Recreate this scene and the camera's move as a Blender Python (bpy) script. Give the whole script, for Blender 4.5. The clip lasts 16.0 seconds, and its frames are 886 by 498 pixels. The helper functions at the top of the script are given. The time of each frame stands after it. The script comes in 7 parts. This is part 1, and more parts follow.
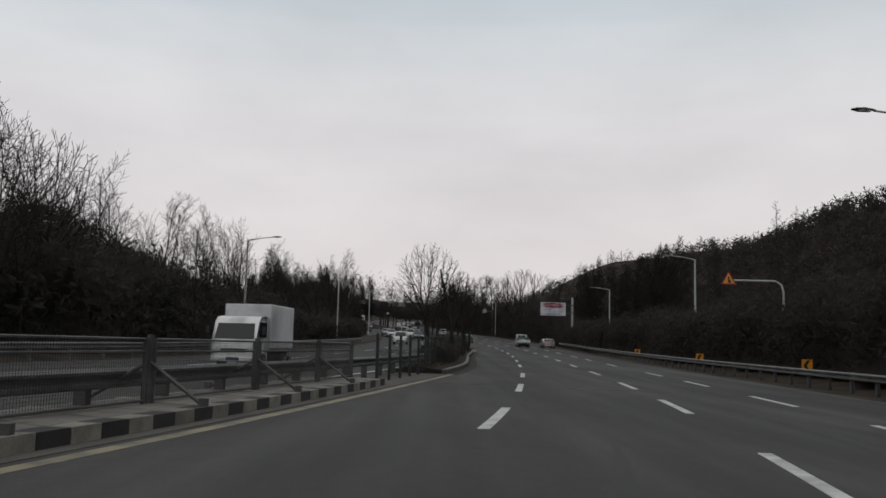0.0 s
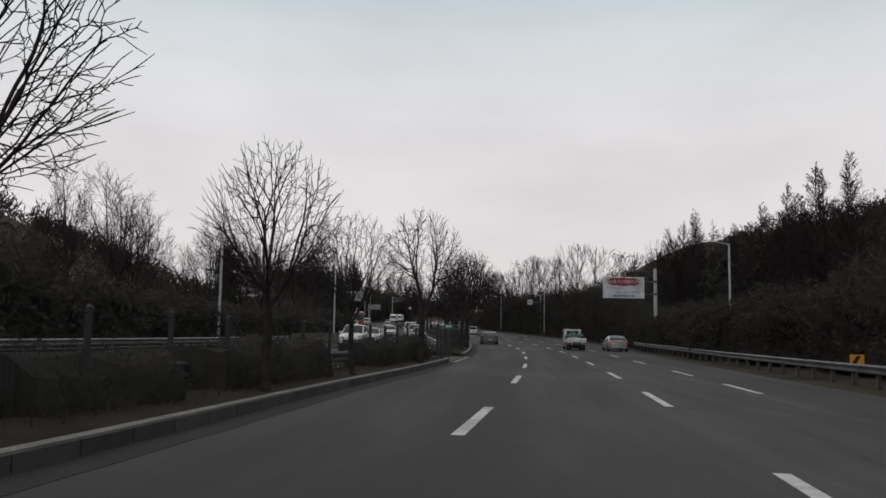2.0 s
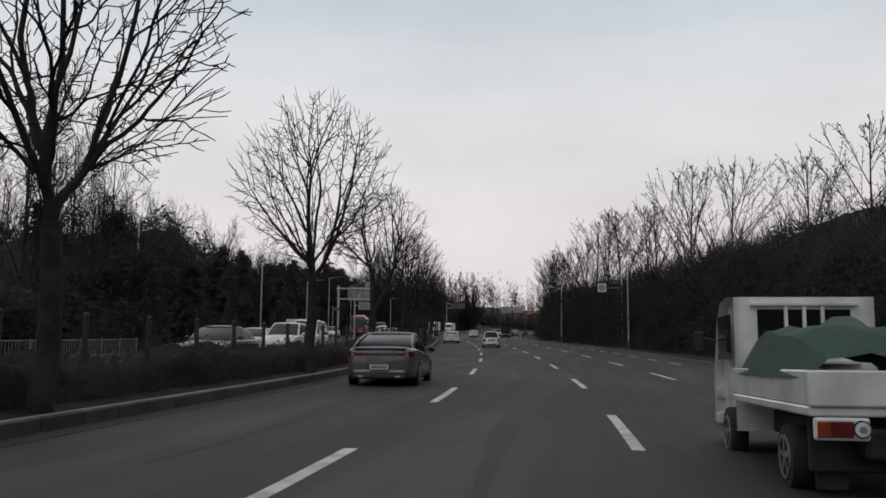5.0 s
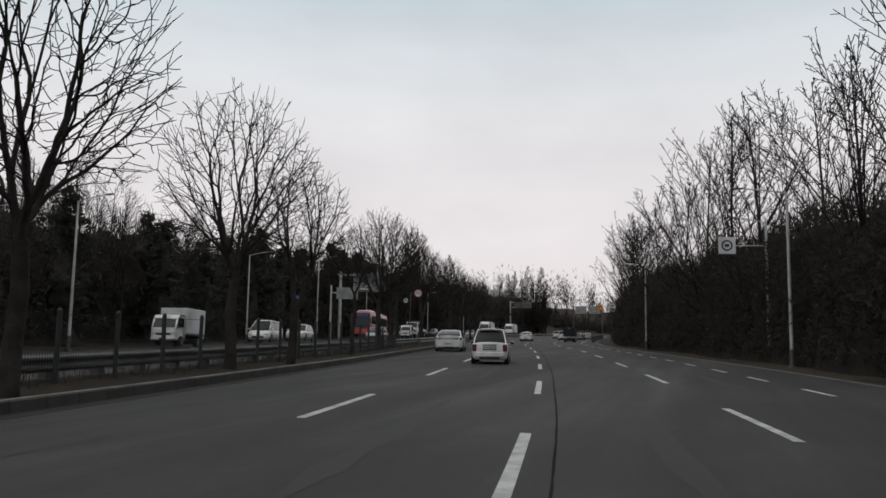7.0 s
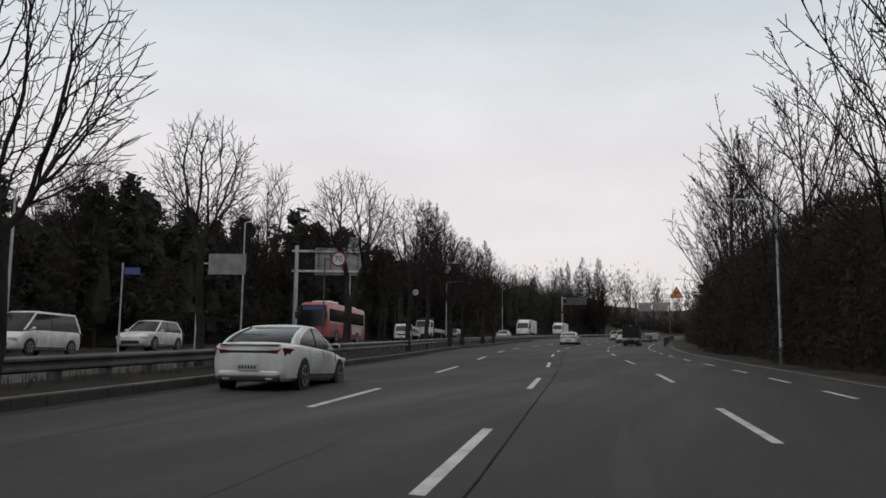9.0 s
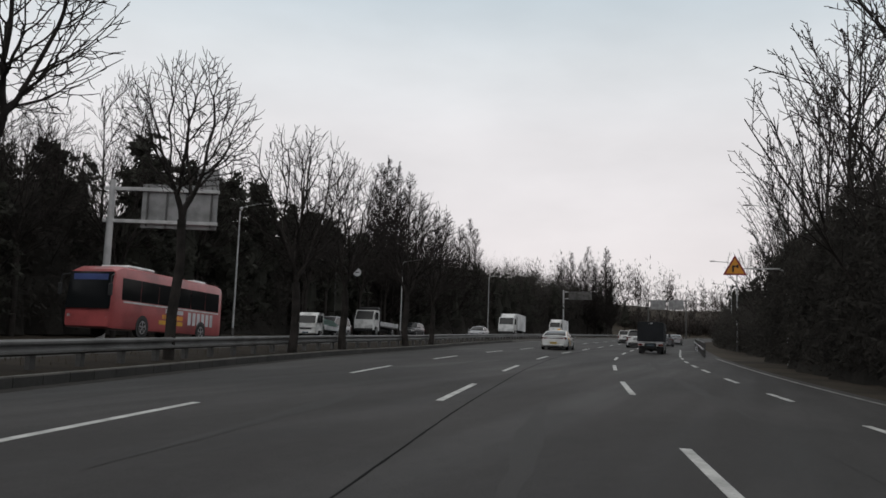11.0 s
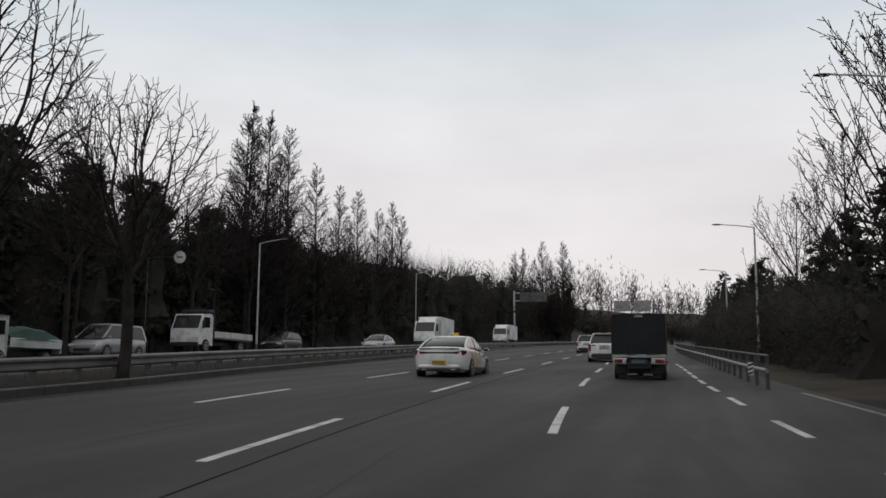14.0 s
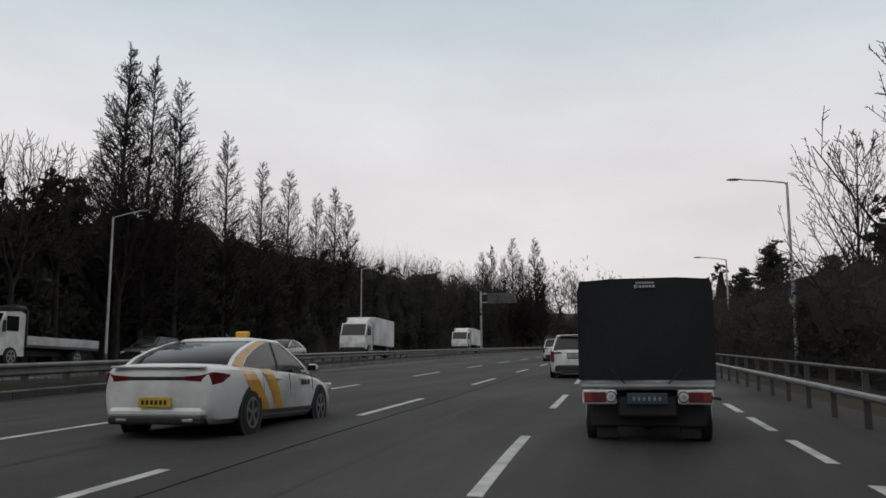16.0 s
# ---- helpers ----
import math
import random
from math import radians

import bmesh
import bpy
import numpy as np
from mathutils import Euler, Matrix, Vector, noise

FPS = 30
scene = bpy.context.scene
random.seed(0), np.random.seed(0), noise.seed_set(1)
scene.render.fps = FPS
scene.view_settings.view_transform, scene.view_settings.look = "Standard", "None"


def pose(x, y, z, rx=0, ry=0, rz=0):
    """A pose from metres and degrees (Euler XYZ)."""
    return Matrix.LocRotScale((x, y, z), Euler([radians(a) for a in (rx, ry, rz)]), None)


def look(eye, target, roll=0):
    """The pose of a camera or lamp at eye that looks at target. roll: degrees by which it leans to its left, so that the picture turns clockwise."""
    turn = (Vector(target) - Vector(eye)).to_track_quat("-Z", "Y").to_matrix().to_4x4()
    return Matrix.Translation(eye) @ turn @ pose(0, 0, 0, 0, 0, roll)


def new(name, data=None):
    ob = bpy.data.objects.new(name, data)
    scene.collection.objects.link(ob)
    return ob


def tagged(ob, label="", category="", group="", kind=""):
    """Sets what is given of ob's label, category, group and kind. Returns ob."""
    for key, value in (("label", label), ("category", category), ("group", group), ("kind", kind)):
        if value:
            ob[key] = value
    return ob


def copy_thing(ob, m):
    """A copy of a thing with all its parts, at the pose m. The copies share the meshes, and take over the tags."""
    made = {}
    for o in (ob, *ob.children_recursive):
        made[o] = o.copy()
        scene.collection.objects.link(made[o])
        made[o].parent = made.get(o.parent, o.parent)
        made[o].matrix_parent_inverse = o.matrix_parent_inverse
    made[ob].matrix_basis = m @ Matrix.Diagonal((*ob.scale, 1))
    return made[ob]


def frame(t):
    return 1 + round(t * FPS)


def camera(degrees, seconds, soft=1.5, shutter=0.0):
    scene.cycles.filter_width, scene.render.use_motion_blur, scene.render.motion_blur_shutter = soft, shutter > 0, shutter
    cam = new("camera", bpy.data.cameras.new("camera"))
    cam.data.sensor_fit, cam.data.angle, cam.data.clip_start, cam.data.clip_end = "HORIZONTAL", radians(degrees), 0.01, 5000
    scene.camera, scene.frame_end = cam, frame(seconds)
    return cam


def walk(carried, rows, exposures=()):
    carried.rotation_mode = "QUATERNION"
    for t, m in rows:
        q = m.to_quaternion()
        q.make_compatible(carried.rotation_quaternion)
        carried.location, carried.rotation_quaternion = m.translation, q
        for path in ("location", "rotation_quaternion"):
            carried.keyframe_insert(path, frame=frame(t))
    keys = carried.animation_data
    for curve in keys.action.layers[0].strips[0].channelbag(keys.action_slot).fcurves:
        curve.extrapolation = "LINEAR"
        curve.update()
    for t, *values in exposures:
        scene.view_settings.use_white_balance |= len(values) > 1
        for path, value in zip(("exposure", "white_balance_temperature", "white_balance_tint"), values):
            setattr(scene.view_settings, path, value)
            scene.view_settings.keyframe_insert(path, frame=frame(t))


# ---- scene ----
cam = camera(53.5, 16.0, soft=1.6)

# seconds, east, north, height, pitch up, lean, turn to the left (degrees)
PATH = [
    (0.0, -0.530, 0.000, 1.336, 6.42, 1.41, -0.11),
    (0.5, 1.516, 13.431, 1.356, 6.63, 0.73, 0.91),
    (1.0, 3.065, 26.702, 1.410, 6.70, 0.79, 2.37),
    (1.5, 4.497, 39.709, 1.496, 6.43, 0.77, 3.01),
    (2.0, 5.813, 52.364, 1.608, 6.52, 0.94, 4.08),
    (2.5, 6.592, 64.829, 1.754, 6.71, 1.16, 4.95),
    (3.0, 7.408, 77.108, 1.927, 6.85, 1.04, 5.83),
    (3.5, 8.310, 89.247, 2.122, 6.92, 1.12, 6.57),
    (4.0, 9.016, 101.275, 2.344, 7.07, 0.70, 7.55),
    (4.5, 9.521, 113.025, 2.592, 7.23, 0.51, 8.71),
    (5.0, 9.690, 124.531, 2.863, 7.32, 0.49, 9.81),
    (5.5, 9.525, 135.821, 3.154, 7.41, 0.45, 10.91),
    (6.0, 9.132, 146.923, 3.465, 7.49, 0.35, 12.02),
    (6.5, 8.641, 157.867, 3.792, 7.65, 0.35, 13.34),
    (7.0, 7.951, 168.615, 4.137, 7.49, 0.91, 15.08),
    (7.5, 6.947, 178.842, 4.488, 7.66, 1.33, 16.48),
    (8.0, 5.799, 188.663, 4.846, 7.81, 1.07, 17.88),
    (8.5, 4.580, 198.131, 5.202, 7.65, 0.74, 18.61),
    (9.0, 3.421, 207.258, 5.545, 7.53, 0.69, 19.00),
    (9.5, 2.239, 216.044, 5.875, 7.42, 0.87, 19.39),
    (10.0, 1.038, 224.490, 6.192, 7.31, 1.48, 19.75),
    (10.5, -0.188, 232.601, 6.497, 7.18, 2.62, 19.92),
    (11.0, -1.394, 240.263, 6.786, 7.28, 2.04, 19.61),
    (11.5, -2.486, 247.157, 7.045, 7.19, 1.69, 19.23),
    (12.0, -3.407, 253.109, 7.268, 7.39, 1.58, 18.16),
    (12.5, -4.137, 258.489, 7.468, 7.69, 1.64, 17.79),
    (13.0, -4.728, 263.431, 7.651, 7.93, 1.24, 17.39),
    (13.5, -5.206, 267.971, 7.819, 7.92, 0.78, 17.25),
    (14.0, -5.730, 272.165, 7.976, 8.02, 0.41, 17.02),
    (14.5, -6.168, 276.393, 8.133, 8.11, 0.03, 16.52),
    (15.0, -6.642, 280.800, 8.298, 8.15, -0.15, 16.09),
    (15.5, -7.075, 285.259, 8.465, 8.32, -0.18, 15.84),
    (16.0, -7.503, 289.702, 8.632, 8.40, -0.02, 15.51),
]
# the lean of pose() is about the sight line: a lean to the left is a turn of +z in the camera's own frame
walk(cam, [(t, pose(x, y, z, 90 + p, 0, w) @ pose(0, 0, 0, 0, 0, r)) for t, x, y, z, p, r, w in PATH],
     exposures=[(0.0, -0.10), (1.0, -0.10), (2.0, -0.03), (4.0, -0.02), (6.5, 0.03), (8.0, 0.07), (11.0, 0.07), (13.5, 0.09), (16.0, 0.0)])

# ---------------------------------------------------------------- world and sun
world = bpy.data.worlds.new("overcast")
scene.world = world
world.use_nodes = True
wn, wl = world.node_tree.nodes, world.node_tree.links
wn.clear()
w_out = wn.new("ShaderNodeOutputWorld")
w_bg = wn.new("ShaderNodeBackground")
w_bg.inputs["Strength"].default_value = 1.0
sky = wn.new("ShaderNodeTexSky")
sky.sky_type = "NISHITA"
sky.sun_disc = False
sky.sun_elevation, sky.sun_rotation = radians(40), radians(150)
w_co = wn.new("ShaderNodeTexCoord")
w_sep = wn.new("ShaderNodeSeparateXYZ")
wl.new(w_co.outputs["Generated"], w_sep.inputs[0])
w_ramp = wn.new("ShaderNodeValToRGB")
cr = w_ramp.color_ramp
cr.elements[0].position, cr.elements[0].color = 0.0, (0.758, 0.707, 0.708, 1)
cr.elements[1].position, cr.elements[1].color = 1.0, (0.621, 0.619, 0.615, 1)
for pos_, col_ in ((0.12, (0.772, 0.719, 0.719, 1)), (0.25, (0.760, 0.738, 0.744, 1)), (0.33, (0.690, 0.714, 0.732, 1)), (0.42, (0.520, 0.606, 0.660, 1)), (0.55, (0.621, 0.636, 0.644, 1))):
    e = cr.elements.new(pos_)
    e.color = col_
wl.new(w_sep.outputs["Z"], w_ramp.inputs[0])
w_map = wn.new("ShaderNodeMapping")
w_map.inputs["Scale"].default_value = (2.2, 2.2, 6.0)
wl.new(w_co.outputs["Generated"], w_map.inputs[0])
w_noise = wn.new("ShaderNodeTexNoise")
w_noise.inputs["Scale"].default_value = 2.0
w_noise.inputs["Detail"].default_value = 5.0
wl.new(w_map.outputs[0], w_noise.inputs[0])
w_cl = wn.new("ShaderNodeMapRange")
w_cl.inputs["From Min"].default_value, w_cl.inputs["From Max"].default_value = 0.3, 0.75
w_cl.inputs["To Min"].default_value, w_cl.inputs["To Max"].default_value = 1.04, 0.90
wl.new(w_noise.outputs["Fac"], w_cl.inputs[0])
w_mul = wn.new("ShaderNodeVectorMath")
w_mul.operation = "SCALE"
wl.new(w_ramp.outputs[0], w_mul.inputs[0])
wl.new(w_cl.outputs[0], w_mul.inputs["Scale"])
w_sk = wn.new("ShaderNodeVectorMath")
w_sk.operation = "SCALE"
w_sk.inputs["Scale"].default_value = 0.006
wl.new(sky.outputs[0], w_sk.inputs[0])
w_add = wn.new("ShaderNodeVectorMath")
w_add.operation = "ADD"
wl.new(w_mul.outputs[0], w_add.inputs[0])
wl.new(w_sk.outputs[0], w_add.inputs[1])
wl.new(w_add.outputs[0], w_bg.inputs["Color"])
wl.new(w_bg.outputs[0], w_out.inputs[0])

sun_data = bpy.data.lights.new("sun", "SUN")
sun_data.energy, sun_data.angle, sun_data.color = 0.25, radians(40), (1.0, 0.97, 0.93)
sun = new("sun", sun_data)
sun.matrix_world = look((0, 0, 100), (40, 70, 0))
scene.view_settings.exposure = 0.0


# ---------------------------------------------------------------- materials
def mat(name, color, rough=0.7, metal=0.0, vary=0.25, scale=3.0, fine=60.0, bump=0.0, spec=0.5, coat=0.0, tint=None, island=False, obj=False, leafy=False):
    """A surface with variation at two scales: stains (scale, per metre) and grain (fine)."""
    m = bpy.data.materials.new(name)
    m.use_nodes = True
    n, l = m.node_tree.nodes, m.node_tree.links
    b = n["Principled BSDF"]
    b.inputs["Roughness"].default_value, b.inputs["Metallic"].default_value = rough, metal
    b.inputs["Specular IOR Level"].default_value = spec
    b.inputs["Coat Weight"].default_value = coat
    if vary <= 0 and not bump:
        b.inputs["Base Color"].default_value = (*color, 1)
        return m
    co = n.new("ShaderNodeTexCoord")
    n1, n2 = n.new("ShaderNodeTexNoise"), n.new("ShaderNodeTexNoise")
    n1.inputs["Scale"].default_value, n1.inputs["Detail"].default_value = scale, 4
    n2.inputs["Scale"].default_value, n2.inputs["Detail"].default_value = fine, 3
    l.new(co.outputs["Object"], n1.inputs[0])
    l.new(co.outputs["Object"], n2.inputs[0])
    mix = n.new("ShaderNodeMix")
    mix.data_type = "RGBA"
    c2 = tint or tuple(c * 0.6 for c in color)
    mix.inputs[6].default_value = (*color, 1)
    mix.inputs[7].default_value = (*c2, 1)
    mr = n.new("ShaderNodeMapRange")
    mr.inputs[1].default_value, mr.inputs[2].default_value = 0.42, 0.68
    l.new(n1.outputs["Fac"], mr.inputs[0])
    l.new(mr.outputs[0], mix.inputs[0])
    hsv = n.new("ShaderNodeHueSaturation")
    l.new(mix.outputs[2], hsv.inputs["Color"])
    add = n.new("ShaderNodeMath")
    add.operation = "MULTIPLY_ADD"
    add.inputs[1].default_value, add.inputs[2].default_value = vary * 2, 1 - vary
    l.new(n2.outputs["Fac"], add.inputs[0])
    last = add.outputs[0]
    if island or obj:
        src = n.new("ShaderNodeNewGeometry" if island else "ShaderNodeObjectInfo")
        m2 = n.new("ShaderNodeMath")
        m2.operation = "MULTIPLY_ADD"
        m2.inputs[1].default_value, m2.inputs[2].default_value = 0.5, 0.75
        l.new(src.outputs["Random Per Island" if island else "Random"], m2.inputs[0])
        m3 = n.new("ShaderNodeMath")
        m3.operation = "MULTIPLY"
        l.new(last, m3.inputs[0])
        l.new(m2.outputs[0], m3.inputs[1])
        last = m3.outputs[0]
    l.new(last, hsv.inputs["Value"])
    l.new(hsv.outputs[0], b.inputs["Base Color"])
    if leafy:  # thin leaves and twigs let light through
        tr, sh = n.new("ShaderNodeBsdfTranslucent"), n.new("ShaderNodeMixShader")
        sh.inputs[0].default_value = 0.45
        l.new(hsv.outputs[0], tr.inputs["Color"])
        l.new(b.outputs[0], sh.inputs[1])
        l.new(tr.outputs[0], sh.inputs[2])
        l.new(sh.outputs[0], n["Material Output"].inputs["Surface"])
    if bump:
        bp = n.new("ShaderNodeBump")
        bp.inputs["Strength"].default_value, bp.inputs["Distance"].default_value = bump, 0.02
        l.new(n2.outputs["Fac"], bp.inputs["Height"])
        l.new(bp.outputs[0], b.inputs["Normal"])
    return m


def asphalt(name, base, dark):
    """Worn asphalt: coarse grain, long streaks along the lanes, irregular patches and fine cracks."""
    m = bpy.data.materials.new(name)
    m.use_nodes = True
    n, l = m.node_tree.nodes, m.node_tree.links
    bs = n["Principled BSDF"]
    bs.inputs["Specular IOR Level"].default_value = 0.25
    co = n.new("ShaderNodeTexCoord")

    def layer(scale, size, detail, lo, hi, rough=0.5):
        mp = n.new("ShaderNodeMapping")
        mp.inputs["Scale"].default_value = scale
        l.new(co.outputs["Object"], mp.inputs[0])
        t = n.new("ShaderNodeTexNoise")
        t.inputs["Scale"].default_value, t.inputs["Detail"].default_value, t.inputs["Roughness"].default_value = size, detail, rough
        l.new(mp.outputs[0], t.inputs[0])
        r = n.new("ShaderNodeMapRange")
        r.inputs[1].default_value, r.inputs[2].default_value = lo, hi
        l.new(t.outputs["Fac"], r.inputs[0])
        return r.outputs[0], t.outputs["Fac"]

    streak, _ = layer((1.0, 0.03, 1), 0.9, 4, 0.35, 0.70)
    patch, _ = layer((0.5, 0.16, 1), 0.5, 5, 0.44, 0.60, 0.6)
    grain, gr = layer((1, 1, 1), 55, 3, 0.2, 0.8)
    mid, _ = layer((1, 0.7, 1), 5, 4, 0.3, 0.75)

    def mix(a, b, f):
        x = n.new("ShaderNodeMix")
        x.data_type = "RGBA"
        for sock, val in ((6, a), (7, b)):
            if isinstance(val, tuple):
                x.inputs[sock].default_value = (*val, 1)
            else:
                l.new(val, x.inputs[sock])
        if isinstance(f, float):
            x.inputs[0].default_value = f
        else:
            l.new(f, x.inputs[0])
        return x.outputs[2]

    c = mix(base, dark, streak)
    c = mix(c, tuple(v * 1.3 for v in base), patch)
    hs = n.new("ShaderNodeHueSaturation")
    l.new(c, hs.inputs["Color"])
    ad = n.new("ShaderNodeMath")
    ad.operation = "MULTIPLY_ADD"
    ad.inputs[1].default_value, ad.inputs[2].default_value = 0.75, 0.66
    l.new(grain, ad.inputs[0])
    a2 = n.new("ShaderNodeMath")
    a2.operation = "MULTIPLY_ADD"
    a2.inputs[1].default_value = -0.16
    l.new(mid, a2.inputs[0])
    l.new(ad.outputs[0], a2.inputs[2])
    l.new(a2.outputs[0], hs.inputs["Value"])
    l.new(hs.outputs[0], bs.inputs["Base Color"])
    rr = n.new("ShaderNodeMapRange")
    rr.inputs[3].default_value, rr.inputs[4].default_value = 0.86, 0.66
    l.new(streak, rr.inputs[0])
    l.new(rr.outputs[0], bs.inputs["Roughness"])
    bp = n.new("ShaderNodeBump")
    bp.inputs["Strength"].default_value, bp.inputs["Distance"].default_value = 0.35, 0.02
    l.new(gr, bp.inputs["Height"])
    l.new(bp.outputs[0], bs.inputs["Normal"])
    return m


M_ASPHALT = asphalt("asphalt", (0.040, 0.0375, 0.0365), (0.026, 0.0246, 0.0240))
M_TRACK = mat("oil_stained_asphalt", (0.035, 0.0334, 0.0323), 0.75, vary=0.35, scale=0.5, fine=50, bump=0.3, tint=(0.038, 0.0362, 0.035), spec=0.25)
M_ASPHALT2 = mat("asphalt_far", (0.048, 0.047, 0.046), 0.85, vary=0.25, scale=0.3, fine=40, bump=0.3, tint=(0.037, 0.036, 0.035), spec=0.25)
M_SEAL = mat("joint_sealant", (0.018, 0.018, 0.018), 0.95, vary=0.2, scale=2, fine=30, spec=0.05)
M_PAINT = mat("road_paint_white", (0.52, 0.52, 0.50), 0.65, vary=0.35, scale=2.2, fine=28, tint=(0.30, 0.30, 0.29), bump=0.2)
M_PAINT_OLD = mat("worn_edge_paint", (0.22, 0.215, 0.205), 0.75, vary=0.35, scale=1.5, fine=22, tint=(0.09, 0.088, 0.084), bump=0.2)
M_PAINT_Y = mat("road_paint_yellow", (0.23, 0.20, 0.12), 0.7, vary=0.35, scale=2.0, fine=25, tint=(0.11, 0.10, 0.075))
M_GROUND = mat("winter_ground", (0.055, 0.045, 0.034), 0.95, vary=0.4, scale=0.35, fine=6, tint=(0.028, 0.024, 0.019), bump=0.6, spec=0.1)
M_SOIL = mat("median_soil", (0.030, 0.024, 0.018), 0.95, vary=0.45, scale=1.2, fine=14, tint=(0.019, 0.016, 0.013), bump=0.8, spec=0.1)
M_GRASS = mat("dry_grass", (0.070, 0.054, 0.032), 0.9, vary=0.3, scale=1.0, fine=9, tint=(0.05, 0.045, 0.025), spec=0.1, island=True)
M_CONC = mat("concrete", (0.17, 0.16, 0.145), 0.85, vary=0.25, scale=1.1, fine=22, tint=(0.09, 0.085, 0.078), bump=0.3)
M_DUSTY = mat("dusty_paving", (0.085, 0.078, 0.068), 0.9, vary=0.3, scale=0.8, fine=20, tint=(0.05, 0.046, 0.04), bump=0.3)
M_GUTTER = mat("dirty_gutter", (0.034, 0.031, 0.028), 0.9, vary=0.35, scale=0.9, fine=18, tint=(0.024, 0.022, 0.020), bump=0.3, spec=0.2)
M_KERB_STONE = mat("dark_kerb_stone", (0.042, 0.040, 0.037), 0.85, vary=0.3, scale=1.3, fine=22, tint=(0.026, 0.025, 0.023), bump=0.3, obj=True)
M_KERB_DARK = mat("kerb_black_paint", (0.022, 0.021, 0.020), 0.8, vary=0.3, scale=2.5, fine=25, obj=True)
M_KERB_LIGHT = mat("kerb_pale_paint", (0.19, 0.18, 0.15), 0.8, vary=0.3, scale=2.5, fine=25, obj=True)
M_STEEL = mat("galvanised_steel", (0.27, 0.27, 0.27), 0.5, 0.55, vary=0.2, scale=1.5, fine=20, tint=(0.17, 0.165, 0.16))
M_STEEL_M = mat("weathered_steel", (0.16, 0.158, 0.155), 0.55, 0.45, vary=0.25, scale=1.4, fine=18, tint=(0.09, 0.088, 0.085))
M_STEEL_D = mat("dirty_dark_steel", (0.10, 0.097, 0.094), 0.6, 0.4, vary=0.3, scale=1.2, fine=18, tint=(0.055, 0.052, 0.05))
M_POLE = mat("lamp_pole_paint", (0.46, 0.46, 0.46), 0.5, 0.2, vary=0.12, scale=1.0, fine=15)
M_DARKPOST = mat("dark_fence_paint", (0.022, 0.024, 0.023), 0.6, vary=0.3, scale=3, fine=20)
M_BARK = mat("bark", (0.040, 0.035, 0.032), 0.95, vary=0.4, scale=2.0, fine=16, tint=(0.018, 0.016, 0.015), bump=0.8, spec=0.1)
M_TWIG = mat("twigs", (0.028, 0.024, 0.022), 0.95, vary=0.2, scale=1.0, fine=8, spec=0.1)
M_PINE = mat("pine_needles", (0.066, 0.066, 0.056), 0.95, vary=0.3, scale=0.6, fine=5, tint=(0.050, 0.050, 0.043), spec=0.05, island=True, leafy=True)
M_HEDGE = mat("dark_evergreen_leaves", (0.066, 0.061, 0.055), 0.95, vary=0.3, scale=0.5, fine=5, tint=(0.048, 0.045, 0.041), spec=0.04, island=True, leafy=True)
M_WOOD = mat("leafless_wood", (0.062, 0.053, 0.049), 0.95, vary=0.3, scale=0.12, fine=3, tint=(0.044, 0.040, 0.036), spec=0.05, island=True, leafy=True)
M_WHITE = mat("white_car_paint", (0.70, 0.70, 0.69), 0.3, vary=0.05, scale=1.5, fine=8, coat=0.5)
M_SILVER = mat("silver_car_paint", (0.33, 0.33, 0.34), 0.35, 0.5, vary=0.05, scale=1.5, fine=8, coat=0.5)
M_GREY = mat("grey_car_paint", (0.11, 0.11, 0.115), 0.35, 0.4, vary=0.05, scale=1.5, fine=8, coat=0.5)
M_BLACK = mat("black_car_paint", (0.02, 0.02, 0.022), 0.3, 0.2, vary=0.05, scale=1.5, fine=8, coat=0.5)
M_TRIM = mat("black_plastic", (0.018, 0.018, 0.019), 0.6, vary=0.15, scale=3, fine=30)
M_RUBBER = mat("tyre_rubber", (0.016, 0.016, 0.016), 0.85, vary=0.2, scale=4, fine=30)
M_RIM = mat("alloy_rim", (0.40, 0.40, 0.41), 0.35, 0.8, vary=0.1, scale=5, fine=30)
M_GLASS = mat("tinted_glass", (0.010, 0.011, 0.012), 0.08, vary=0.0, spec=0.32)
M_RED = mat("red_lens", (0.12, 0.008, 0.009), 0.25, vary=0.1, scale=5, fine=40, coat=0.4)
M_BRAKE = mat("lit_red_lens", (0.20, 0.010, 0.010), 0.25, vary=0.1, scale=5, fine=40, coat=0.4)
M_BRAKE.node_tree.nodes["Principled BSDF"].inputs["Emission Color"].default_value = (1.0, 0.08, 0.06, 1)
M_BRAKE.node_tree.nodes["Principled BSDF"].inputs["Emission Strength"].default_value = 0.35
M_AMBER = mat("amber_lens", (0.24, 0.036, 0.012), 0.25, vary=0.1, scale=5, fine=40, coat=0.4)
M_LENS = mat("clear_lens", (0.62, 0.62, 0.62), 0.15, vary=0.1, scale=5, fine=40, coat=0.5)
M_TARP = mat("charcoal_tarpaulin", (0.015, 0.016, 0.019), 0.8, vary=0.3, scale=0.9, fine=12, tint=(0.010, 0.011, 0.013), bump=0.25, spec=0.3)
M_GREEN = mat("green_tarpaulin", (0.012, 0.048, 0.036), 0.75, vary=0.3, scale=1.5, fine=10, tint=(0.007, 0.030, 0.024), bump=0.4)
M_ALU = mat("aluminium_bed_side", (0.50, 0.51, 0.52), 0.45, 0.5, vary=0.12, scale=1.0, fine=14)
M_PLATE_G = mat("green_number_plate", (0.028, 0.060, 0.085), 0.5, vary=0.1, scale=4, fine=30)
M_PLATE_W = mat("white_number_plate", (0.55, 0.56, 0.55), 0.5, vary=0.05, scale=4, fine=30)
